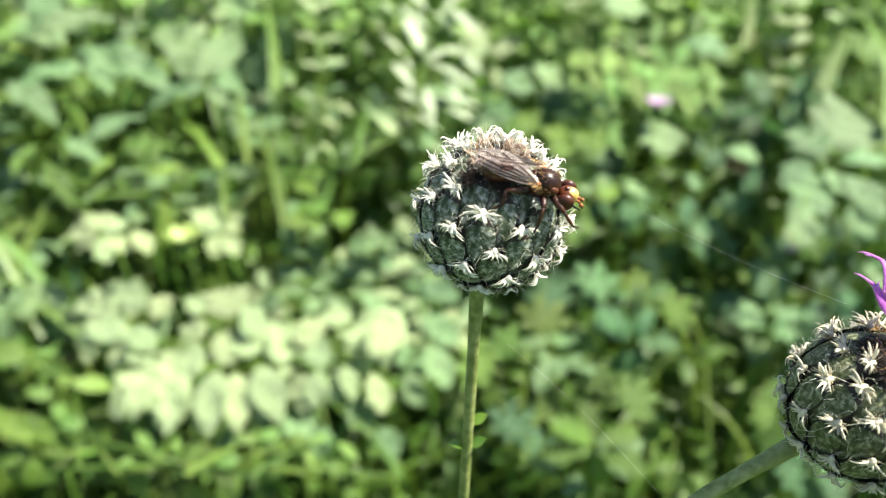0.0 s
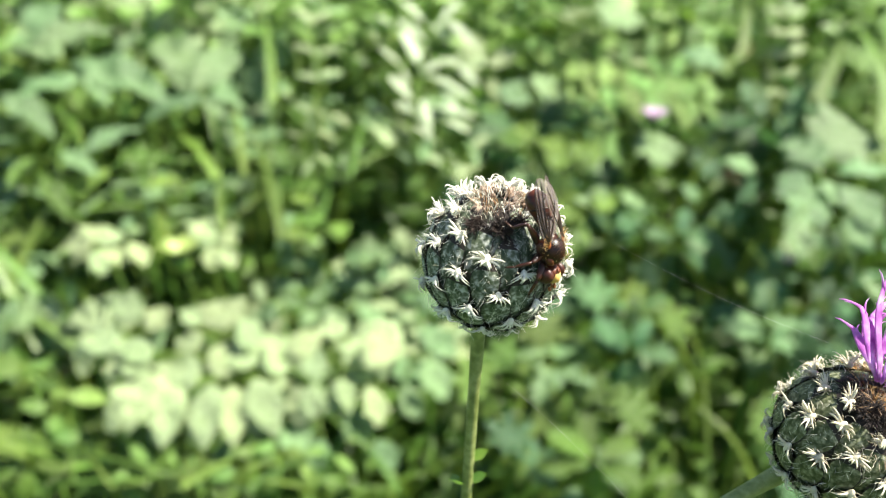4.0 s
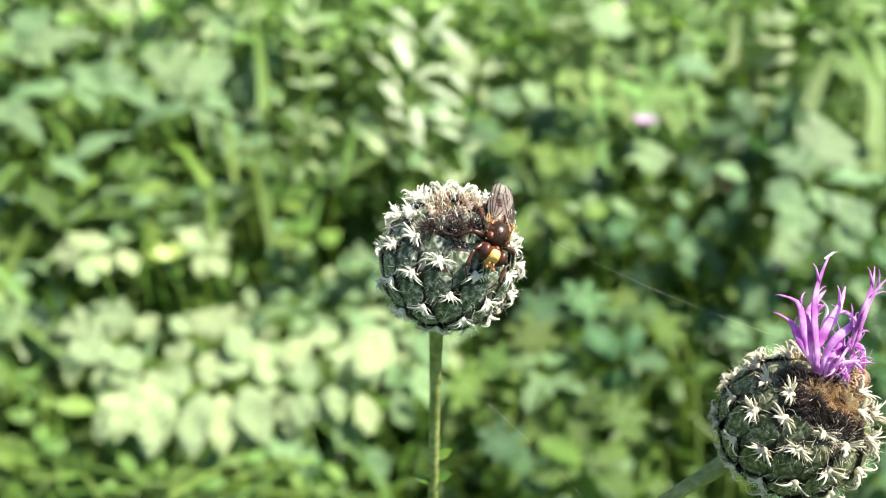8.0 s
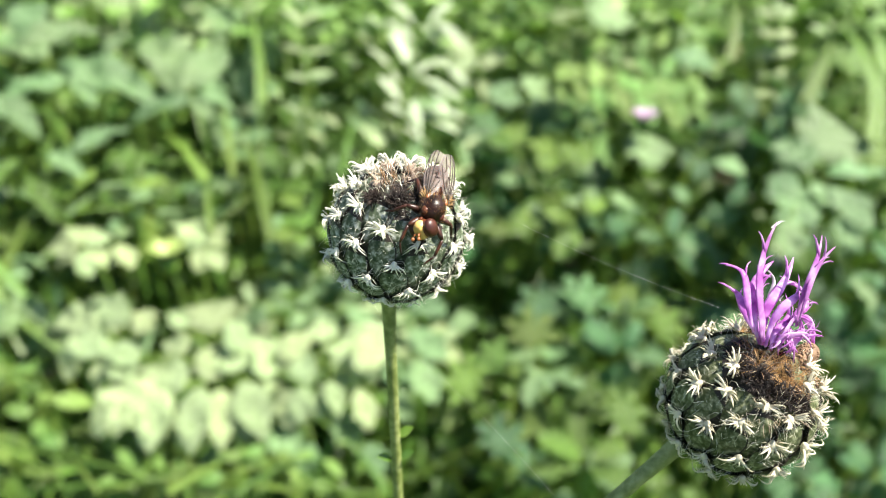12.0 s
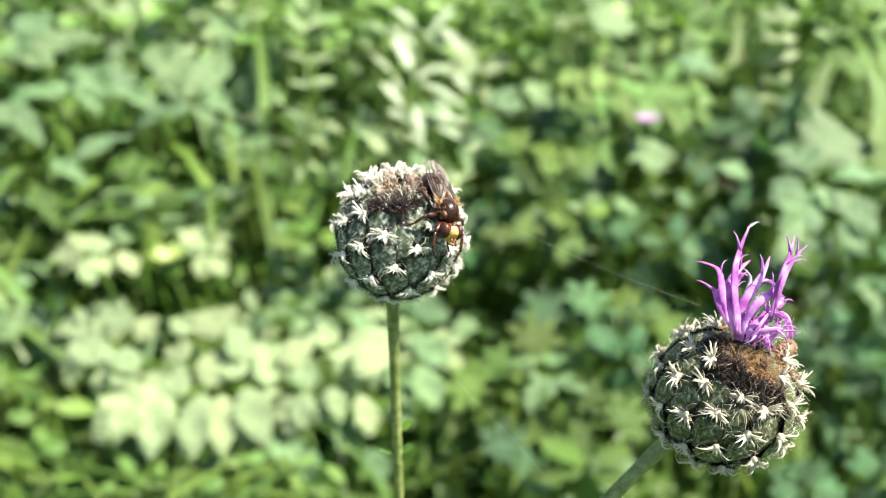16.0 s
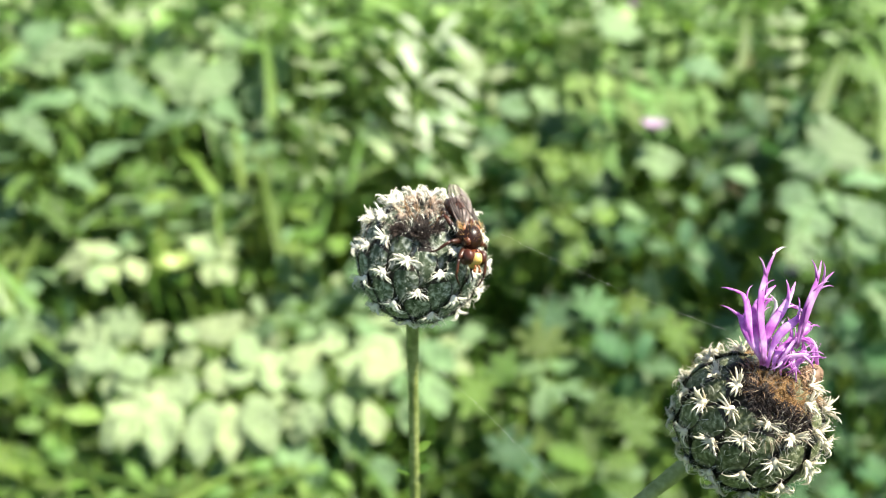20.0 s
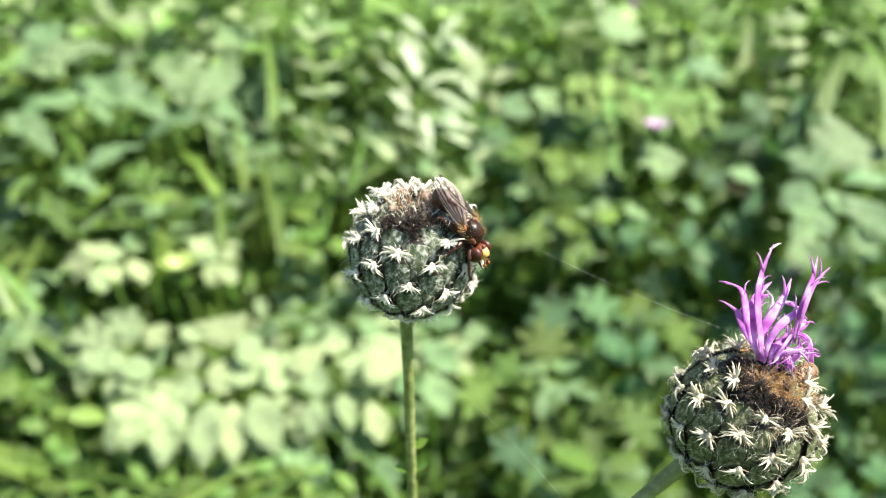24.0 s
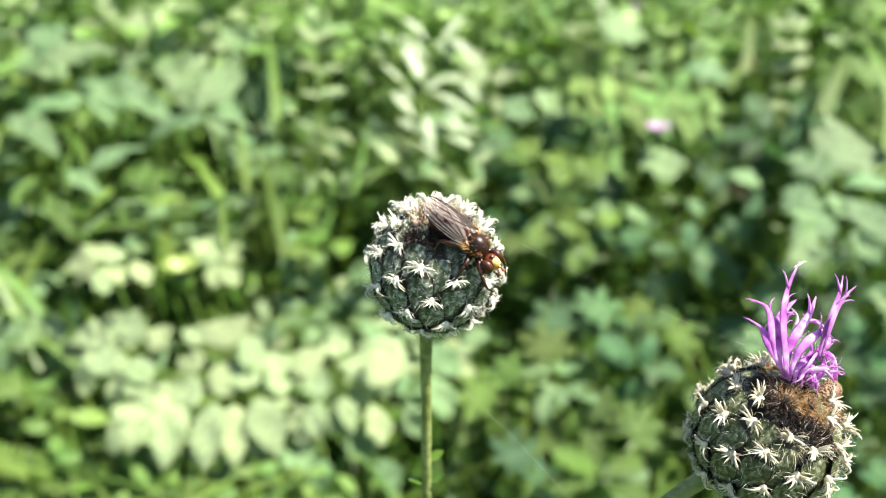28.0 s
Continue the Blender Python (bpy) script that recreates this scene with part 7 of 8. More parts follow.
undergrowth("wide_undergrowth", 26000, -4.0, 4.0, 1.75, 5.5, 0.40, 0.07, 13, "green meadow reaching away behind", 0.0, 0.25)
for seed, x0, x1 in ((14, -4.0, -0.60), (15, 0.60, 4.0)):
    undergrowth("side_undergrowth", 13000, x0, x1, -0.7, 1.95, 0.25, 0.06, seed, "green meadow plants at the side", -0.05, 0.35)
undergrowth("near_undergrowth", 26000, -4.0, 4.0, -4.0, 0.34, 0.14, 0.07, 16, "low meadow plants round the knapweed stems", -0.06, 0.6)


def meadow_grass(count, seed):
    """Thin grass blades scattered through the herbs."""
    rnd = random.Random(seed)
    verts, faces = [], []
    for _ in range(count):
        y = rnd.uniform(0.42, 1.25)
        x = rnd.uniform(-0.85, 0.85) * (0.45 + 0.55 * y)
        top = canopy(y) + rnd.uniform(-0.10, 0.03)
        lean = Vector((rnd.gauss(0, 0.05), rnd.gauss(0, 0.03), 0))
        w = rnd.uniform(0.0012, 0.0038)
        a = rnd.uniform(-0.6, 0.6)
        side = Vector((math.cos(a), math.sin(a), 0)) * w
        n = 7
        for i in range(n + 1):
            t = i / n
            p = Vector((x, y, top * (1 - (1 - t) ** 1.4) - 0.02 * t ** 4)) + lean * t * t * 1.6
            verts += [p - side * (1 - t ** 2), p + side * (1 - t ** 2)]
        q = len(verts) - 2 * (n + 1)
        faces += [(q + 2 * i, q + 2 * i + 1, q + 2 * i + 3, q + 2 * i + 2) for i in range(n)]
    me = bpy.data.meshes.new("meadow_grass")
    me.from_pydata([tuple(v) for v in verts], [], faces)
    me.materials.append(GRASS)
    me.update()
    return tagged(new("meadow_grass", me), "thin green grass blades scattered through the herbs", "grass", kind="stuff")


meadow_grass(650, 21)


# ---- paths of what moves ----
BUD_ROWS = [
    (0, pose(-0.00170, 0.07648, 0.51755, 10.76, 3.99, 0.28)), (0.5, pose(-0.00258, 0.07980, 0.51800, 10.34, 4.08, 0.31)),
    (1, pose(-0.00231, 0.08137, 0.51734, 11.06, 3.92, 0.32)), (1.5, pose(-0.00355, 0.08322, 0.51679, 9.51, 4.57, 1.44)),
    (2, pose(-0.00310, 0.08100, 0.51545, 10.40, 4.27, 0.94)), (2.5, pose(-0.00032, 0.07907, 0.51446, 10.57, 4.41, 1.33)),
    (3, pose(-0.00097, 0.07695, 0.51286, 10.82, 4.58, 1.72)), (3.5, pose(0.00067, 0.07805, 0.51193, 9.82, 4.64, 1.16)),
    (5.5, pose(-0.00605, 0.08365, 0.51258, 8.82, 5.21, 1.64)), (6, pose(-0.00523, 0.08607, 0.51343, 9.23, 5.29, 2.12)),
    (6.5, pose(-0.00658, 0.08621, 0.51282, 8.48, 5.09, 1.50)), (7, pose(-0.00415, 0.08535, 0.51173, 8.11, 5.41, 1.22)),
    (7.5, pose(-0.00578, 0.08607, 0.51141, 8.65, 5.25, 1.51)), (8, pose(-0.00451, 0.08389, 0.51064, 8.57, 5.09, 1.52)),
    (8.5, pose(-0.00518, 0.08121, 0.51320, 8.46, 5.18, 1.19)), (9, pose(-0.00729, 0.07205, 0.51207, 9.65, 5.02, 1.25)),
    (9.5, pose(-0.00395, 0.07107, 0.51217, 9.26, 5.11, 1.61)), (10, pose(-0.00788, 0.07590, 0.51185, 8.63, 5.22, 1.66)),
    (10.5, pose(-0.00680, 0.07729, 0.51127, 8.96, 5.07, 1.36)), (11, pose(-0.01038, 0.08293, 0.51366, 7.87, 5.24, 1.90)),
    (11.5, pose(-0.01032, 0.08422, 0.51276, 8.07, 4.68, 0.77)), (12, pose(-0.01010, 0.08717, 0.51238, 8.12, 4.86, 1.06)),
    (12.5, pose(-0.00999, 0.08776, 0.51116, 7.84, 4.81, 1.12)), (14.5, pose(-0.00784, 0.09059, 0.50821, 10.01, 3.78, 0.03)),
    (15, pose(-0.00692, 0.09084, 0.50753, 10.75, 4.03, 0.40)), (15.5, pose(-0.00718, 0.09201, 0.50755, 10.11, 3.98, 0.26)),
    (16, pose(-0.00717, 0.09485, 0.50692, 10.10, 4.28, 0.50)), (16.5, pose(-0.00633, 0.09514, 0.50571, 10.58, 4.03, 0.25)),
    (17, pose(-0.00663, 0.09752, 0.50635, 10.47, 4.20, 0.66)), (17.5, pose(-0.00675, 0.09747, 0.50537, 10.45, 4.30, 0.62)),
    (18, pose(-0.00698, 0.09740, 0.50672, 10.28, 4.17, 0.48)), (18.5, pose(-0.00607, 0.09696, 0.50616, 10.52, 4.30, 0.44)),
    (19, pose(-0.00560, 0.09408, 0.50675, 9.97, 4.46, 0.41)), (19.5, pose(-0.00518, 0.09449, 0.50691, 10.31, 4.52, 0.77)),
    (20, pose(-0.00459, 0.09376, 0.50602, 10.50, 4.49, 0.76)), (20.5, pose(-0.00663, 0.09398, 0.50682, 10.25, 4.19, 0.49)),
    (21, pose(-0.00639, 0.09537, 0.50579, 9.74, 4.10, 0.32)), (21.5, pose(-0.00728, 0.09595, 0.50500, 10.91, 3.92, 0.17)),
    (23.5, pose(-0.00690, 0.09247, 0.50629, 9.68, 4.31, -0.39)), (24, pose(-0.00712, 0.09249, 0.50654, 10.06, 4.29, 0.13)),
    (24.5, pose(-0.00640, 0.09223, 0.50602, 10.03, 4.26, 0.01)), (25, pose(-0.00528, 0.09172, 0.50548, 9.66, 4.29, -0.02)),
    (25.5, pose(-0.00442, 0.09185, 0.50560, 9.75, 4.52, 0.14)), (26, pose(-0.00540, 0.09154, 0.50540, 9.59, 4.33, -0.14)),
    (26.5, pose(-0.00563, 0.09135, 0.50620, 9.34, 4.24, -0.36)), (27, pose(-0.00468, 0.09222, 0.50570, 10.06, 4.34, -0.11)),
    (27.5, pose(-0.00431, 0.09214, 0.50731, 9.65, 4.43, 0.06)), (28, pose(-0.00413, 0.09133, 0.50803, 9.68, 4.46, -0.04)),
]
BLOOM_ROWS = [
    (0, pose(0.04139, 0.06615, 0.49901, 28.85, 13.46, 5.44)), (0.5, pose(0.03994, 0.06879, 0.49990, 28.99, 13.67, 6.18)),
    (1, pose(0.04031, 0.07049, 0.49922, 29.27, 13.61, 6.22)), (1.5, pose(0.03883, 0.07242, 0.49869, 28.99, 14.11, 6.84)),
    (2, pose(0.03943, 0.07049, 0.49697, 28.95, 14.14, 6.76)), (2.5, pose(0.04272, 0.06931, 0.49532, 28.99, 14.95, 6.38)),
    (3, pose(0.04262, 0.06806, 0.49297, 29.49, 15.31, 6.53)), (3.5, pose(0.04481, 0.07018, 0.49129, 29.20, 15.06, 5.69)),
    (5.5, pose(0.03675, 0.07413, 0.49469, 31.96, 10.25, 9.06)), (6, pose(0.03757, 0.07648, 0.49566, 30.93, 10.31, 9.17)),
    (6.5, pose(0.03616, 0.07633, 0.49523, 31.06, 9.78, 8.35)), (7, pose(0.03855, 0.07554, 0.49400, 32.07, 10.97, 9.40)),
    (7.5, pose(0.03691, 0.07623, 0.49361, 31.80, 10.89, 9.17)), (8, pose(0.03866, 0.07500, 0.49253, 32.71, 10.95, 10.09)),
    (8.5, pose(0.03742, 0.07125, 0.49546, 31.82, 11.80, 9.63)), (9, pose(0.03623, 0.06281, 0.49394, 33.04, 6.79, 8.96)),
    (9.5, pose(0.04196, 0.06540, 0.49152, 34.33, 3.01, 10.09)), (10, pose(0.03594, 0.06824, 0.49250, 35.52, 9.63, 11.50)),
    (10.5, pose(0.03642, 0.06836, 0.49279, 33.65, 9.88, 9.83)), (11, pose(0.03193, 0.07223, 0.49629, 31.90, 11.48, 9.24)),
    (11.5, pose(0.03171, 0.07340, 0.49549, 32.06, 11.73, 9.60)), (12, pose(0.03191, 0.07590, 0.49546, 31.78, 11.58, 9.35)),
    (12.5, pose(0.03219, 0.07658, 0.49428, 31.97, 11.31, 9.36)), (14.5, pose(0.03357, 0.07656, 0.49250, 30.64, 10.79, 6.33)),
    (15, pose(0.03447, 0.07714, 0.49167, 31.28, 10.96, 7.13)), (15.5, pose(0.03423, 0.07894, 0.49135, 31.05, 11.12, 7.11)),
    (16, pose(0.03426, 0.08047, 0.49141, 30.44, 11.00, 6.66)), (16.5, pose(0.03508, 0.08104, 0.49004, 30.99, 11.16, 7.30)),
    (17, pose(0.03463, 0.08301, 0.49095, 30.57, 11.09, 7.05)), (17.5, pose(0.03435, 0.08248, 0.49022, 30.76, 11.10, 6.97)),
    (18, pose(0.03444, 0.08353, 0.49095, 31.07, 10.89, 7.19)), (18.5, pose(0.03529, 0.08268, 0.49054, 30.67, 10.86, 6.71)),
    (19, pose(0.03579, 0.07992, 0.49109, 30.76, 11.14, 6.54)), (19.5, pose(0.03617, 0.08030, 0.49120, 30.65, 11.31, 7.04)),
    (20, pose(0.03695, 0.07974, 0.49027, 30.87, 11.06, 6.84)), (20.5, pose(0.03487, 0.08021, 0.49095, 30.61, 11.06, 6.80)),
    (21, pose(0.03499, 0.08160, 0.48995, 30.49, 11.15, 6.62)), (21.5, pose(0.03406, 0.08203, 0.48922, 31.03, 11.00, 7.16)),
    (23.5, pose(0.03457, 0.07915, 0.48962, 28.92, 13.47, 7.48)), (24, pose(0.03445, 0.07936, 0.48967, 28.47, 13.53, 7.38)),
    (24.5, pose(0.03506, 0.07858, 0.48935, 28.55, 14.05, 7.60)), (25, pose(0.03629, 0.07862, 0.48854, 28.35, 14.03, 7.24)),
    (25.5, pose(0.03713, 0.07834, 0.48892, 28.49, 13.95, 6.98)), (26, pose(0.03640, 0.07902, 0.48812, 28.67, 14.09, 7.65)),
    (26.5, pose(0.03596, 0.07828, 0.48933, 28.54, 13.60, 7.45)), (27, pose(0.03686, 0.07861, 0.48907, 28.49, 13.69, 7.28)),
    (27.5, pose(0.03736, 0.07864, 0.49059, 28.22, 14.06, 7.14)), (28, pose(0.03751, 0.07823, 0.49093, 27.92, 14.15, 7.22)),
]
BUD_STEM_ROWS = [
    (0, pose(-0.00060, 0.00000, -0.00820, -5.09, -2.63, 0.35)), (0.5, pose(-0.00060, 0.00000, -0.00820, -5.55, -2.98, 0.32)),
    (1, pose(-0.00060, 0.00000, -0.00820, -6.70, -2.74, 0.30)), (1.5, pose(-0.00060, 0.00000, -0.00820, -5.49, -3.93, -0.74)),
    (2, pose(-0.00060, 0.00000, -0.00820, -5.84, -3.41, -0.25)), (2.5, pose(-0.00060, 0.00000, -0.00820, -5.42, -2.87, -0.66)),
    (3, pose(-0.00060, 0.00000, -0.00820, -5.03, -3.29, -0.97)), (3.5, pose(-0.00060, 0.00000, -0.00820, -4.31, -2.77, -0.50)),
    (5.5, pose(-0.00060, 0.00000, -0.00820, -4.79, -5.28, -0.84)), (6, pose(-0.00060, 0.00000, -0.00820, -5.84, -5.23, -1.28)),
    (6.5, pose(-0.00060, 0.00000, -0.00820, -5.16, -5.28, -0.74)), (7, pose(-0.00060, 0.00000, -0.00820, -4.54, -4.89, -0.50)),
    (7.5, pose(-0.00060, 0.00000, -0.00820, -5.27, -5.23, -0.73)), (8, pose(-0.00060, 0.00000, -0.00820, -4.56, -4.71, -0.80)),
    (8.5, pose(-0.00060, 0.00000, -0.00820, -3.79, -4.94, -0.45)), (9, pose(-0.00060, 0.00000, -0.00820, -2.48, -5.37, -0.38)),
    (9.5, pose(-0.00060, 0.00000, -0.00820, -1.78, -4.60, -0.79)), (10, pose(-0.00060, 0.00000, -0.00820, -2.43, -5.80, -0.85)),
    (10.5, pose(-0.00060, 0.00000, -0.00820, -3.17, -5.30, -0.56)), (11, pose(-0.00060, 0.00000, -0.00820, -3.60, -6.53, -1.10)),
    (11.5, pose(-0.00060, 0.00000, -0.00820, -4.26, -5.78, -0.03)), (12, pose(-0.00060, 0.00000, -0.00820, -5.10, -5.95, -0.27)),
    (12.5, pose(-0.00060, 0.00000, -0.00820, -4.95, -5.88, -0.38)), (14.5, pose(-0.00060, 0.00000, -0.00820, -8.05, -4.05, 0.67)),
    (15, pose(-0.00060, 0.00000, -0.00820, -8.86, -4.11, 0.37)), (15.5, pose(-0.00060, 0.00000, -0.00820, -8.54, -4.11, 0.46)),
    (16, pose(-0.00060, 0.00000, -0.00820, -9.31, -4.46, 0.28)), (16.5, pose(-0.00060, 0.00000, -0.00820, -9.92, -3.91, 0.48)),
    (17, pose(-0.00060, 0.00000, -0.00820, -10.45, -4.25, 0.12)), (17.5, pose(-0.00060, 0.00000, -0.00820, -10.42, -4.37, 0.17)),
    (18, pose(-0.00060, 0.00000, -0.00820, -10.23, -4.28, 0.29)), (18.5, pose(-0.00060, 0.00000, -0.00820, -10.36, -4.15, 0.32)),
    (19, pose(-0.00060, 0.00000, -0.00820, -8.96, -4.18, 0.32)), (19.5, pose(-0.00060, 0.00000, -0.00820, -9.41, -4.20, -0.01)),
    (20, pose(-0.00060, 0.00000, -0.00820, -9.39, -3.99, -0.03)), (20.5, pose(-0.00060, 0.00000, -0.00820, -9.22, -4.21, 0.26)),
    (21, pose(-0.00060, 0.00000, -0.00820, -9.09, -4.03, 0.37)), (21.5, pose(-0.00060, 0.00000, -0.00820, -10.50, -4.05, 0.61)),
    (23.5, pose(-0.00060, 0.00000, -0.00820, -8.27, -4.25, 1.12)), (24, pose(-0.00060, 0.00000, -0.00820, -8.63, -4.39, 0.64)),
    (24.5, pose(-0.00060, 0.00000, -0.00820, -8.52, -4.13, 0.72)), (25, pose(-0.00060, 0.00000, -0.00820, -7.98, -3.85, 0.69)),
    (25.5, pose(-0.00060, 0.00000, -0.00820, -8.11, -3.86, 0.54)), (26, pose(-0.00060, 0.00000, -0.00820, -7.87, -3.89, 0.82)),
    (26.5, pose(-0.00060, 0.00000, -0.00820, -7.58, -3.83, 1.01)), (27, pose(-0.00060, 0.00000, -0.00820, -8.56, -3.71, 0.78)),
    (27.5, pose(-0.00060, 0.00000, -0.00820, -8.10, -3.73, 0.59)), (28, pose(-0.00060, 0.00000, -0.00820, -7.92, -3.69, 0.69)),
]
BLOOM_STEM_ROWS = [
    (0, pose(0.00000, 0.00000, -0.00900, 1.82, 8.29, -11.01)), (0.5, pose(0.00000, 0.00000, -0.00900, 2.01, 8.31, -10.95)),
    (1, pose(0.00000, 0.00000, -0.00900, 2.01, 8.28, -10.97)), (1.5, pose(0.00000, 0.00000, -0.00900, 2.20, 8.40, -10.84)),
    (2, pose(0.00000, 0.00000, -0.00900, 2.18, 8.43, -10.82)), (2.5, pose(0.00000, 0.00000, -0.00900, 2.17, 8.46, -10.79)),
    (3, pose(0.00000, 0.00000, -0.00900, 2.24, 8.40, -10.82)), (3.5, pose(0.00000, 0.00000, -0.00900, 2.02, 8.44, -10.85)),
    (5.5, pose(0.00000, 0.00000, -0.00900, 2.39, 7.86, -11.18)), (6, pose(0.00000, 0.00000, -0.00900, 2.42, 8.07, -11.02)),
    (6.5, pose(0.00000, 0.00000, -0.00900, 2.18, 7.90, -10.93)), (7, pose(0.00000, 0.00000, -0.00900, 2.57, 7.91, -11.10)),
    (7.5, pose(0.00000, 0.00000, -0.00900, 2.49, 7.84, -10.89)), (8, pose(0.00000, 0.00000, -0.00900, 2.75, 7.82, -11.11)),
    (8.5, pose(0.00000, 0.00000, -0.00900, 2.74, 8.03, -10.96)), (9, pose(0.00000, 0.00000, -0.00900, 2.13, 7.60, -11.43)),
    (9.5, pose(0.00000, 0.00000, -0.00900, 2.03, 7.17, -11.74)), (10, pose(0.00000, 0.00000, -0.00900, 3.02, 7.15, -11.48)),
    (10.5, pose(0.00000, 0.00000, -0.00900, 2.66, 7.49, -11.36)), (11, pose(0.00000, 0.00000, -0.00900, 2.05, 5.58, -7.93)),
    (11.5, pose(0.00000, 0.00000, -0.00900, 1.64, 4.10, -5.89)), (12, pose(0.00000, 0.00000, -0.00900, 1.27, 3.18, -4.55)),
    (12.5, pose(0.00000, 0.00000, -0.00900, 1.25, 3.14, -4.53)), (14.5, pose(0.00000, 0.00000, -0.00900, 0.79, 2.69, -3.74)),
    (15, pose(0.00000, 0.00000, -0.00900, 0.89, 2.81, -3.97)), (15.5, pose(0.00000, 0.00000, -0.00900, 0.47, 1.41, -1.99)),
    (16, pose(0.00000, 0.00000, -0.00900, 0.30, 0.94, -1.30)), (16.5, pose(0.00000, 0.00000, -0.00900, 0.37, 1.11, -1.55)),
    (17, pose(0.00000, 0.00000, -0.00900, -0.06, -0.17, 0.24)), (17.5, pose(0.00000, 0.00000, -0.00900, -0.01, -0.03, 0.04)),
    (18, pose(0.00000, 0.00000, -0.00900, 0.09, 0.28, -0.39)), (18.5, pose(0.00000, 0.00000, -0.00900, 0.47, 1.60, -2.19)),
    (19, pose(0.00000, 0.00000, -0.00900, 0.86, 3.21, -4.38)), (19.5, pose(0.00000, 0.00000, -0.00900, 0.94, 3.36, -4.55)),
    (20, pose(0.00000, 0.00000, -0.00900, 1.11, 4.23, -5.77)), (20.5, pose(0.00000, 0.00000, -0.00900, 0.67, 2.39, -3.25)),
    (21, pose(0.00000, 0.00000, -0.00900, 0.65, 2.33, -3.15)), (21.5, pose(0.00000, 0.00000, -0.00900, 0.34, 1.11, -1.54)),
    (23.5, pose(0.00000, 0.00000, -0.00900, 1.05, 3.51, -4.36)), (24, pose(0.00000, 0.00000, -0.00900, 1.11, 3.81, -4.66)),
    (24.5, pose(0.00000, 0.00000, -0.00900, 1.41, 4.86, -5.90)), (25, pose(0.00000, 0.00000, -0.00900, 1.49, 5.47, -6.60)),
    (25.5, pose(0.00000, 0.00000, -0.00900, 1.56, 6.08, -7.37)), (26, pose(0.00000, 0.00000, -0.00900, 1.40, 4.85, -5.91)),
    (26.5, pose(0.00000, 0.00000, -0.00900, 1.32, 4.75, -5.78)), (27, pose(0.00000, 0.00000, -0.00900, 1.45, 5.45, -6.62)),
    (27.5, pose(0.00000, 0.00000, -0.00900, 1.68, 6.62, -7.93)), (28, pose(0.00000, 0.00000, -0.00900, 1.80, 7.23, -8.55)),
]
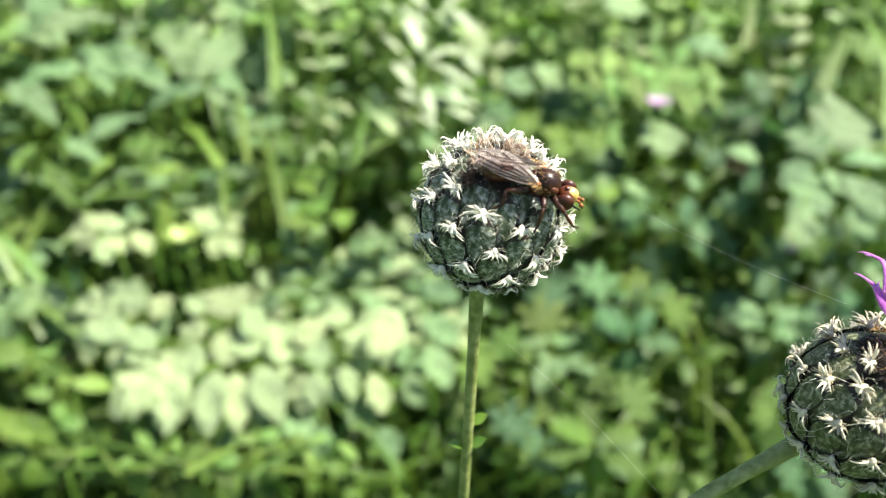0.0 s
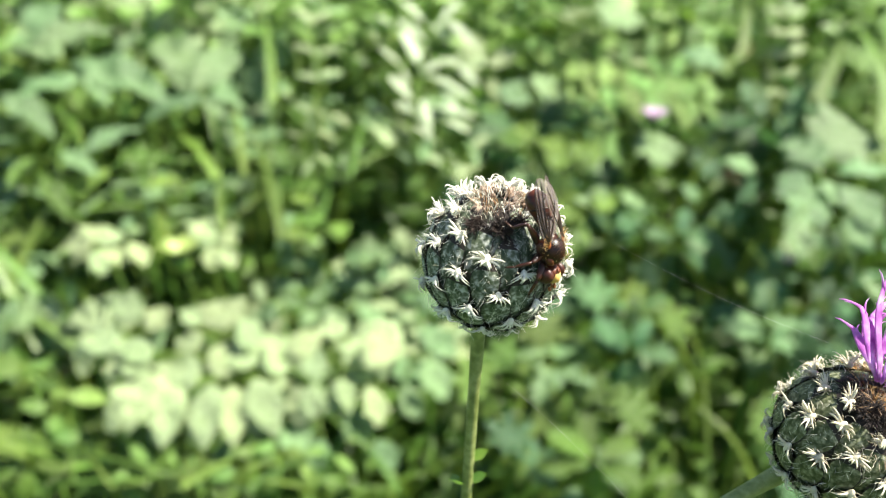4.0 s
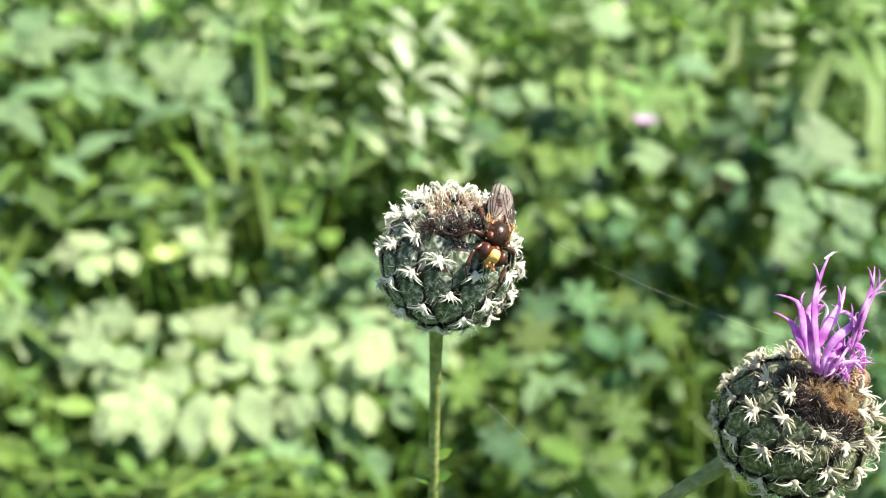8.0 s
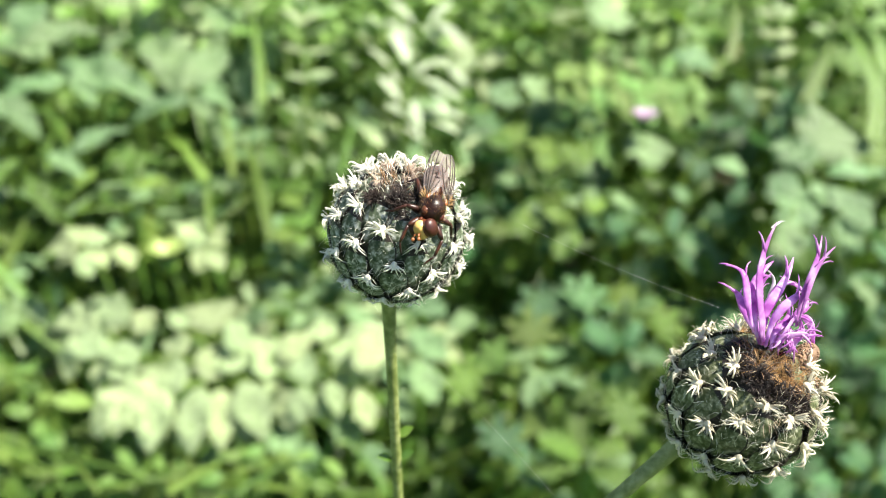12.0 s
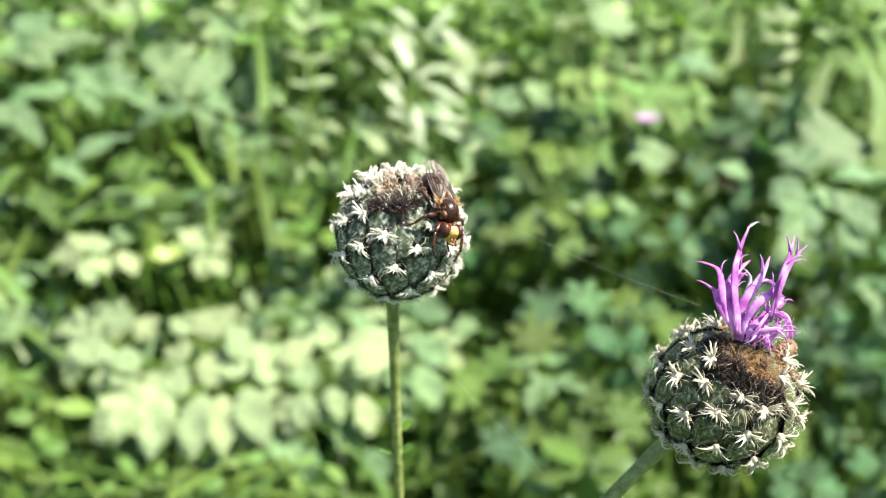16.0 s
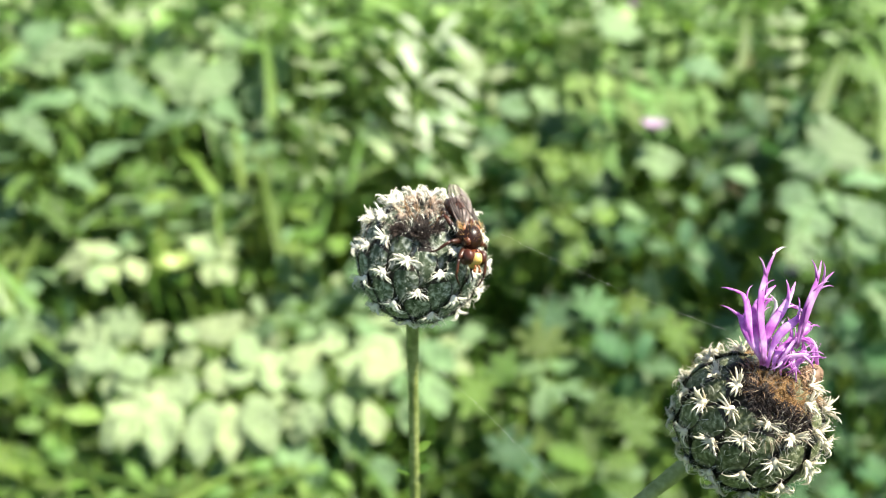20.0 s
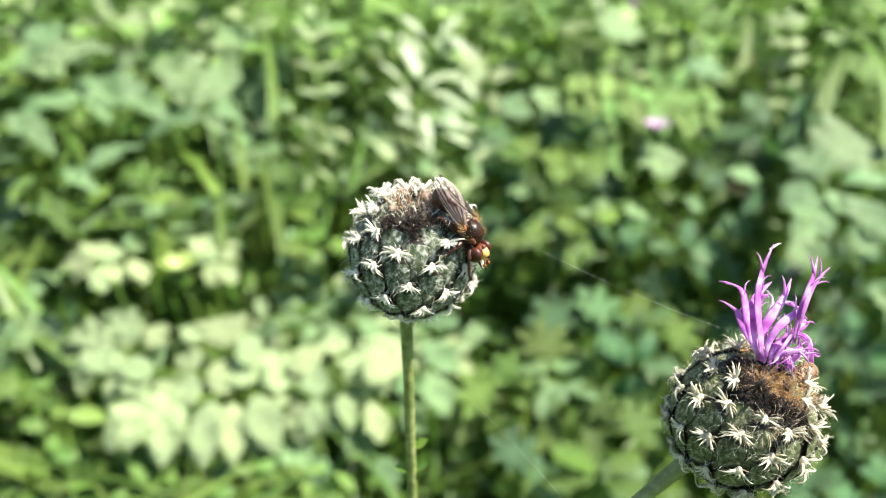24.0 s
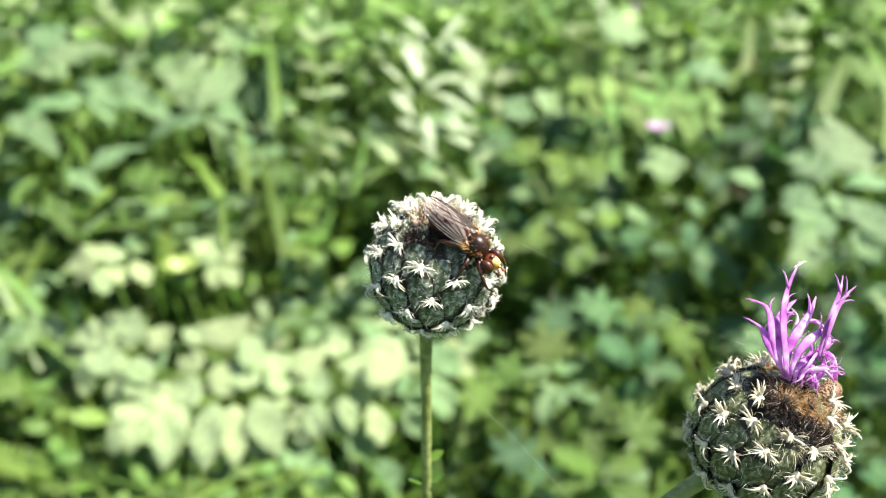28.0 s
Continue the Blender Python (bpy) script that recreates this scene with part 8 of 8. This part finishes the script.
FLY_ROWS = [
    (0, pose(0.00339, 0.07022, 0.52416, 24.14, 18.22, -6.01)), (0.5, pose(0.00237, 0.07385, 0.52491, 20.77, 13.23, -13.24)),
    (1, pose(0.00266, 0.07514, 0.52395, 33.08, 20.58, -2.82)), (1.1, pose(0.00282, 0.07555, 0.52368, 28.70, 24.48, -13.75)),
    (1.2, pose(0.00259, 0.07560, 0.52322, 37.60, 18.46, -1.77)), (1.3, pose(0.00216, 0.07582, 0.52314, 18.80, 32.79, -29.73)),
    (1.335, pose(0.00106, 0.07535, 0.52298, -8.58, 44.72, -72.49)), (1.368, pose(0.00003, 0.07490, 0.52284, -38.35, 38.70, -116.46)),
    (1.4, pose(-0.00097, 0.07446, 0.52270, -53.88, 21.00, -147.48)), (1.5, pose(-0.00142, 0.07526, 0.52322, -45.87, 17.87, -147.75)),
    (1.7, pose(-0.00265, 0.07575, 0.52430, -41.71, 6.66, -154.83)), (1.8, pose(-0.00272, 0.07491, 0.52370, -40.71, 8.26, -154.10)),
    (2, pose(-0.00124, 0.07400, 0.52297, -45.79, 7.55, -154.53)), (2.2, pose(0.00096, 0.07275, 0.52173, -53.43, 7.00, -150.50)),
    (2.5, pose(0.00268, 0.07205, 0.52151, -44.28, 9.51, -134.06)), (2.7, pose(0.00130, 0.07081, 0.52084, -35.18, 11.90, -134.78)),
    (3, pose(0.00259, 0.06925, 0.51882, -39.55, 23.27, -114.82)), (3.2, pose(0.00694, 0.07178, 0.51741, -38.93, 36.27, -82.56)),
    (3.3, pose(0.00705, 0.07169, 0.51720, -35.66, 36.27, -82.08)), (3.5, pose(0.00693, 0.07151, 0.51688, 25.92, 74.55, -14.16)),
    (5.5, pose(-0.00065, 0.07726, 0.51873, -35.80, 27.25, -92.89)), (6, pose(0.00023, 0.07999, 0.51986, -30.37, 23.18, -93.28)),
    (6.5, pose(-0.00149, 0.07989, 0.51930, -29.77, 22.76, -93.54)), (7, pose(0.00135, 0.07942, 0.51829, -29.77, 21.87, -94.46)),
    (7.5, pose(-0.00050, 0.07998, 0.51800, -30.03, 23.29, -95.14)), (8, pose(0.00092, 0.07783, 0.51711, -33.58, 21.01, -97.02)),
    (8.5, pose(0.00028, 0.07499, 0.51954, -30.56, 25.07, -98.05)), (9, pose(-0.00208, 0.06529, 0.51802, -33.73, 25.03, -98.62)),
    (9.5, pose(0.00191, 0.06468, 0.51788, -37.58, 24.68, -92.58)), (10, pose(-0.00245, 0.06950, 0.51801, -32.76, 23.92, -94.96)),
    (10.5, pose(-0.00144, 0.07068, 0.51724, -33.01, 26.21, -96.16)), (11, pose(-0.00533, 0.07669, 0.52026, -31.45, 23.93, -96.06)),
    (11.5, pose(-0.00567, 0.07738, 0.51902, -32.74, 27.79, -95.02)), (12, pose(-0.00561, 0.08028, 0.51874, -32.60, 28.93, -98.89)),
    (12.5, pose(-0.00511, 0.08133, 0.51771, -29.19, 26.89, -93.57)), (14.5, pose(-0.00332, 0.08374, 0.51460, -25.65, 27.07, -95.11)),
    (15, pose(-0.00070, 0.08496, 0.51343, -21.13, 34.75, -72.91)), (15.5, pose(-0.00064, 0.08646, 0.51337, -24.69, 33.58, -67.35)),
    (16, pose(-0.00075, 0.08937, 0.51297, -24.01, 30.82, -70.20)), (16.5, pose(0.00003, 0.08950, 0.51166, -22.98, 32.94, -68.69)),
    (17, pose(-0.00020, 0.09197, 0.51231, -21.53, 33.67, -65.92)), (17.5, pose(-0.00025, 0.09191, 0.51128, -23.35, 32.75, -71.28)),
    (18, pose(-0.00070, 0.09172, 0.51273, -23.28, 34.01, -68.94)), (18.5, pose(0.00027, 0.09130, 0.51214, -24.31, 31.98, -71.80)),
    (19, pose(0.00078, 0.08842, 0.51269, -22.07, 34.59, -68.85)), (19.5, pose(0.00120, 0.08886, 0.51287, -23.72, 33.39, -71.08)),
    (20, pose(0.00196, 0.08823, 0.51188, -23.22, 32.32, -69.72)), (20.5, pose(-0.00034, 0.08811, 0.51267, -19.86, 35.35, -70.83)),
    (21, pose(-0.00015, 0.08958, 0.51178, -18.59, 34.51, -69.14)), (21.5, pose(-0.00104, 0.09004, 0.51085, -20.45, 30.88, -71.57)),
    (23.5, pose(-0.00046, 0.08671, 0.51206, -21.46, 37.62, -67.67)), (24, pose(0.00040, 0.08760, 0.51188, 10.67, 50.15, -27.29)),
    (24.1, pose(0.00042, 0.08814, 0.51246, 7.85, 43.94, -23.24)), (24.2, pose(0.00096, 0.08877, 0.51259, 10.94, 36.58, -18.23)),
    (24.3, pose(0.00190, 0.08956, 0.51188, 22.82, 31.74, -8.37)), (24.5, pose(0.00131, 0.08808, 0.51254, 30.09, 13.15, -7.59)),
    (25, pose(0.00183, 0.08704, 0.51191, 25.19, 19.09, -12.03)), (25.5, pose(0.00231, 0.08693, 0.51217, 14.97, 24.46, -13.34)),
    (26, pose(0.00078, 0.08597, 0.51175, 22.11, 29.77, -16.16)), (26.5, pose(0.00091, 0.08594, 0.51237, 20.69, 32.06, -15.84)),
    (27, pose(0.00147, 0.08651, 0.51223, 20.79, 28.58, -16.67)), (27.5, pose(0.00117, 0.08572, 0.51359, 26.82, 34.75, -18.82)),
    (28, pose(0.00114, 0.08481, 0.51434, 24.12, 33.88, -22.01)),
]
THREAD_ROWS = [
    (0, pose(0.04003, 0.07320, 0.50806, -66.67, 2.29, 84.72)), (0.5, pose(0.03852, 0.07580, 0.50897, -67.06, 2.81, 83.39)),
    (1, pose(0.03890, 0.07746, 0.50831, -67.08, 2.70, 83.63)), (1.5, pose(0.03740, 0.07942, 0.50776, -67.09, 2.87, 83.23)),
    (2, pose(0.03801, 0.07750, 0.50604, -66.48, 2.60, 84.04)), (2.5, pose(0.04148, 0.07633, 0.50440, -65.94, 2.11, 85.29)),
    (3, pose(0.04144, 0.07502, 0.50211, -65.33, 1.60, 86.52)), (3.5, pose(0.04369, 0.07720, 0.50040, -64.57, 0.85, 88.22)),
    (5.5, pose(0.03458, 0.08054, 0.50405, -67.80, 2.45, 84.02)), (6, pose(0.03535, 0.08303, 0.50490, -67.80, 2.44, 84.05)),
    (6.5, pose(0.03396, 0.08288, 0.50448, -68.04, 2.58, 83.64)), (7, pose(0.03647, 0.08194, 0.50339, -68.17, 2.60, 83.54)),
    (7.5, pose(0.03483, 0.08267, 0.50296, -67.96, 2.62, 83.56)), (8, pose(0.03653, 0.08127, 0.50199, -67.81, 2.09, 84.89)),
    (8.5, pose(0.03544, 0.07769, 0.50483, -68.09, 2.66, 83.43)), (9, pose(0.03356, 0.06896, 0.50334, -67.57, 2.34, 84.35)),
    (9.5, pose(0.03861, 0.07119, 0.50093, -64.78, 0.28, 89.41)), (10, pose(0.03359, 0.07398, 0.50224, -66.58, 1.69, 86.10)),
    (10.5, pose(0.03419, 0.07446, 0.50233, -67.33, 2.23, 84.69)), (11, pose(0.02994, 0.07867, 0.50567, -68.61, 3.23, 81.82)),
    (11.5, pose(0.02973, 0.07981, 0.50489, -68.48, 3.22, 81.88)), (12, pose(0.02992, 0.08235, 0.50483, -69.07, 3.44, 81.07)),
    (12.5, pose(0.03017, 0.08300, 0.50366, -69.25, 3.40, 81.11)), (14.5, pose(0.03175, 0.08327, 0.50172, -70.55, 4.60, 77.20)),
    (15, pose(0.03262, 0.08373, 0.50097, -70.44, 4.51, 77.53)), (15.5, pose(0.03239, 0.08557, 0.50063, -69.76, 4.23, 78.69)),
    (16, pose(0.03243, 0.08721, 0.50060, -71.05, 4.75, 76.45)), (16.5, pose(0.03322, 0.08767, 0.49931, -70.77, 4.65, 76.91)),
    (17, pose(0.03277, 0.08971, 0.50017, -71.17, 4.85, 76.07)), (17.5, pose(0.03251, 0.08916, 0.49946, -71.65, 5.05, 75.12)),
    (18, pose(0.03255, 0.09015, 0.50022, -70.61, 4.60, 77.16)), (18.5, pose(0.03344, 0.08938, 0.49976, -70.85, 4.74, 76.62)),
    (19, pose(0.03400, 0.08661, 0.50032, -70.88, 4.67, 76.78)), (19.5, pose(0.03435, 0.08700, 0.50043, -70.79, 4.74, 76.66)),
    (20, pose(0.03512, 0.08640, 0.49952, -70.82, 4.62, 76.97)), (20.5, pose(0.03304, 0.08691, 0.50017, -70.41, 4.51, 77.55)),
    (21, pose(0.03319, 0.08833, 0.49916, -70.37, 4.52, 77.55)), (21.5, pose(0.03219, 0.08866, 0.49849, -70.47, 4.59, 77.30)),
    (23.5, pose(0.03296, 0.08613, 0.49867, -68.81, 4.23, 79.23)), (24, pose(0.03284, 0.08641, 0.49867, -68.43, 4.15, 79.63)),
    (24.5, pose(0.03352, 0.08562, 0.49837, -68.84, 4.42, 78.74)), (25, pose(0.03478, 0.08570, 0.49753, -68.37, 4.10, 79.77)),
    (25.5, pose(0.03564, 0.08541, 0.49792, -68.94, 4.30, 78.97)), (26, pose(0.03486, 0.08605, 0.49715, -67.94, 3.78, 80.76)),
    (26.5, pose(0.03436, 0.08532, 0.49834, -68.44, 4.08, 79.78)), (27, pose(0.03529, 0.08567, 0.49808, -68.93, 4.34, 78.89)),
    (27.5, pose(0.03585, 0.08575, 0.49956, -68.84, 4.27, 79.11)), (28, pose(0.03599, 0.08538, 0.49987, -68.10, 4.09, 79.94)),
]
LOW_THREAD_ROWS = [
    (0, pose(0.00097, 0.07727, 0.49956, 117.37, 14.50, 57.42)), (0.5, pose(0.00006, 0.08046, 0.49999, 117.21, 14.91, 57.44)),
    (1, pose(0.00039, 0.08226, 0.49935, 117.48, 14.22, 57.47)), (1.5, pose(-0.00107, 0.08367, 0.49875, 117.17, 15.87, 58.62)),
    (2, pose(-0.00052, 0.08171, 0.49743, 117.41, 14.96, 58.12)), (2.5, pose(0.00220, 0.07984, 0.49644, 117.63, 14.90, 58.56)),
    (3, pose(0.00149, 0.07782, 0.49484, 117.91, 14.78, 59.00)), (3.5, pose(0.00313, 0.07858, 0.49389, 117.41, 15.65, 58.38)),
    (5.5, pose(-0.00376, 0.08389, 0.49452, 117.35, 16.79, 58.93)), (6, pose(-0.00298, 0.08645, 0.49536, 117.65, 16.50, 59.46)),
    (6.5, pose(-0.00425, 0.08634, 0.49476, 117.05, 17.01, 58.74)), (7, pose(-0.00192, 0.08535, 0.49366, 117.12, 17.50, 58.51)),
    (7.5, pose(-0.00350, 0.08625, 0.49334, 117.29, 16.96, 58.81)), (8, pose(-0.00219, 0.08404, 0.49258, 117.10, 16.94, 58.77)),
    (8.5, pose(-0.00288, 0.08132, 0.49513, 117.12, 17.08, 58.45)), (9, pose(-0.00495, 0.07253, 0.49401, 117.64, 16.00, 58.55)),
    (9.5, pose(-0.00163, 0.07145, 0.49411, 117.51, 16.37, 58.91)), (10, pose(-0.00560, 0.07608, 0.49378, 117.25, 16.96, 58.94)),
    (10.5, pose(-0.00447, 0.07756, 0.49321, 117.30, 16.60, 58.63)), (11, pose(-0.00809, 0.08288, 0.49559, 116.84, 17.61, 59.13)),
    (11.5, pose(-0.00786, 0.08420, 0.49471, 116.46, 17.13, 57.87)), (12, pose(-0.00770, 0.08717, 0.49433, 116.65, 17.19, 58.21)),
    (12.5, pose(-0.00757, 0.08768, 0.49311, 116.45, 17.40, 58.24)), (14.5, pose(-0.00510, 0.09114, 0.49021, 116.77, 15.02, 57.08)),
    (15, pose(-0.00426, 0.09163, 0.48953, 117.40, 14.54, 57.55)), (15.5, pose(-0.00451, 0.09260, 0.48954, 117.00, 15.05, 57.36)),
    (16, pose(-0.00459, 0.09544, 0.48890, 117.25, 15.22, 57.66)), (16.5, pose(-0.00367, 0.09588, 0.48771, 117.31, 14.68, 57.39)),
    (17, pose(-0.00403, 0.09824, 0.48834, 117.39, 14.87, 57.83)), (17.5, pose(-0.00417, 0.09817, 0.48735, 117.46, 14.93, 57.81)),
    (18, pose(-0.00436, 0.09805, 0.48871, 117.25, 15.01, 57.63)), (18.5, pose(-0.00350, 0.09768, 0.48814, 117.51, 14.88, 57.64)),
    (19, pose(-0.00307, 0.09463, 0.48872, 117.33, 15.43, 57.61)), (19.5, pose(-0.00269, 0.09516, 0.48889, 117.58, 15.17, 58.00)),
    (20, pose(-0.00208, 0.09449, 0.48800, 117.66, 15.00, 58.00)), (20.5, pose(-0.00403, 0.09462, 0.48881, 117.26, 15.05, 57.64)),
    (21, pose(-0.00375, 0.09584, 0.48778, 116.89, 15.43, 57.41)), (21.5, pose(-0.00459, 0.09678, 0.48701, 117.39, 14.34, 57.31)),
    (23.5, pose(-0.00432, 0.09289, 0.48827, 117.04, 15.58, 56.75)), (24, pose(-0.00454, 0.09306, 0.48852, 117.24, 15.26, 57.30)),
    (24.5, pose(-0.00381, 0.09278, 0.48800, 117.19, 15.27, 57.17)), (25, pose(-0.00270, 0.09215, 0.48746, 117.02, 15.60, 57.11)),
    (25.5, pose(-0.00192, 0.09231, 0.48756, 117.27, 15.64, 57.33)), (26, pose(-0.00283, 0.09195, 0.48738, 117.01, 15.67, 56.99)),
    (26.5, pose(-0.00303, 0.09167, 0.48818, 116.79, 15.83, 56.73)), (27, pose(-0.00212, 0.09277, 0.48768, 117.29, 15.28, 57.07)),
    (27.5, pose(-0.00177, 0.09257, 0.48928, 117.13, 15.68, 57.23)), (28, pose(-0.00161, 0.09177, 0.49001, 117.17, 15.67, 57.14)),
]


# ---- movement ----
def head_turn(roll, yaw):
    """The fly's head rolled and turned about its neck, in the fly's space."""
    neck = Vector((0.0016, 0, -0.0007))
    m = pose(0, 0, 0, roll, 0, yaw)
    m.translation = neck - m @ neck
    return m


HEAD_ROWS = [(t, head_turn(r, y)) for t, r, y in ((0, 0, 0), (11.0, 0, 0), (11.25, 0, 0), (11.4, 35, 0), (11.6, 75, 5), (11.8, 66, -18), (12.0, 58, -25), (12.2, 28, -15), (12.4, 0, 0), (12.7, 0, 0), (28, 0, 0))]


WING_FOLDS = ((0, 6), (1.3, 6), (1.45, 0), (2.2, -1), (3.0, 1), (3.25, 4), (5.5, 5), (12.0, 2), (12.5, 5), (24.0, 6), (24.4, 3), (28, 3))


def leg_rows(hip, side, order):
    """Steps of one leg while the fly walks: a swing about its hip, every second leg in turn; it stands still between."""
    rows = []
    for start, end, steps in ((0.0, 1.0, 0), (1.0, 3.4, 9), (3.5, 14.4, 0), (14.5, 15.1, 2), (15.2, 23.4, 0), (23.5, 24.5, 4), (24.6, 28.0, 0)):
        n = max(1, 4 * steps)
        for i in range(n + (steps == 0)):
            swing = side * 13 * math.sin(2 * math.pi * i / 4) * (1 if order % 2 else -1) if steps else 0.0
            m = pose(0, 0, 0, 0, 0, swing)
            m.translation = hip - m @ hip
            rows.append((start + (end - start) * i / n, m))
    return rows


def motions():
    walk(bud, BUD_ROWS)
    walk(bud_stem, BUD_STEM_ROWS)
    walk(bloom, BLOOM_ROWS)
    walk(bloom_stem, BLOOM_STEM_ROWS)
    walk(fly, FLY_ROWS)
    walk(fly_head, HEAD_ROWS)
    for wing, side in FLY_WINGS:
        walk(wing, [(t, wing_pose(side, fold)) for t, fold in WING_FOLDS])
    for i, (leg, hip, side) in enumerate(FLY_LEGS):
        walk(leg, leg_rows(hip, side, i + (side > 0)))
    walk(long_thread, THREAD_ROWS)
    walk(low_thread, LOW_THREAD_ROWS)


motions()
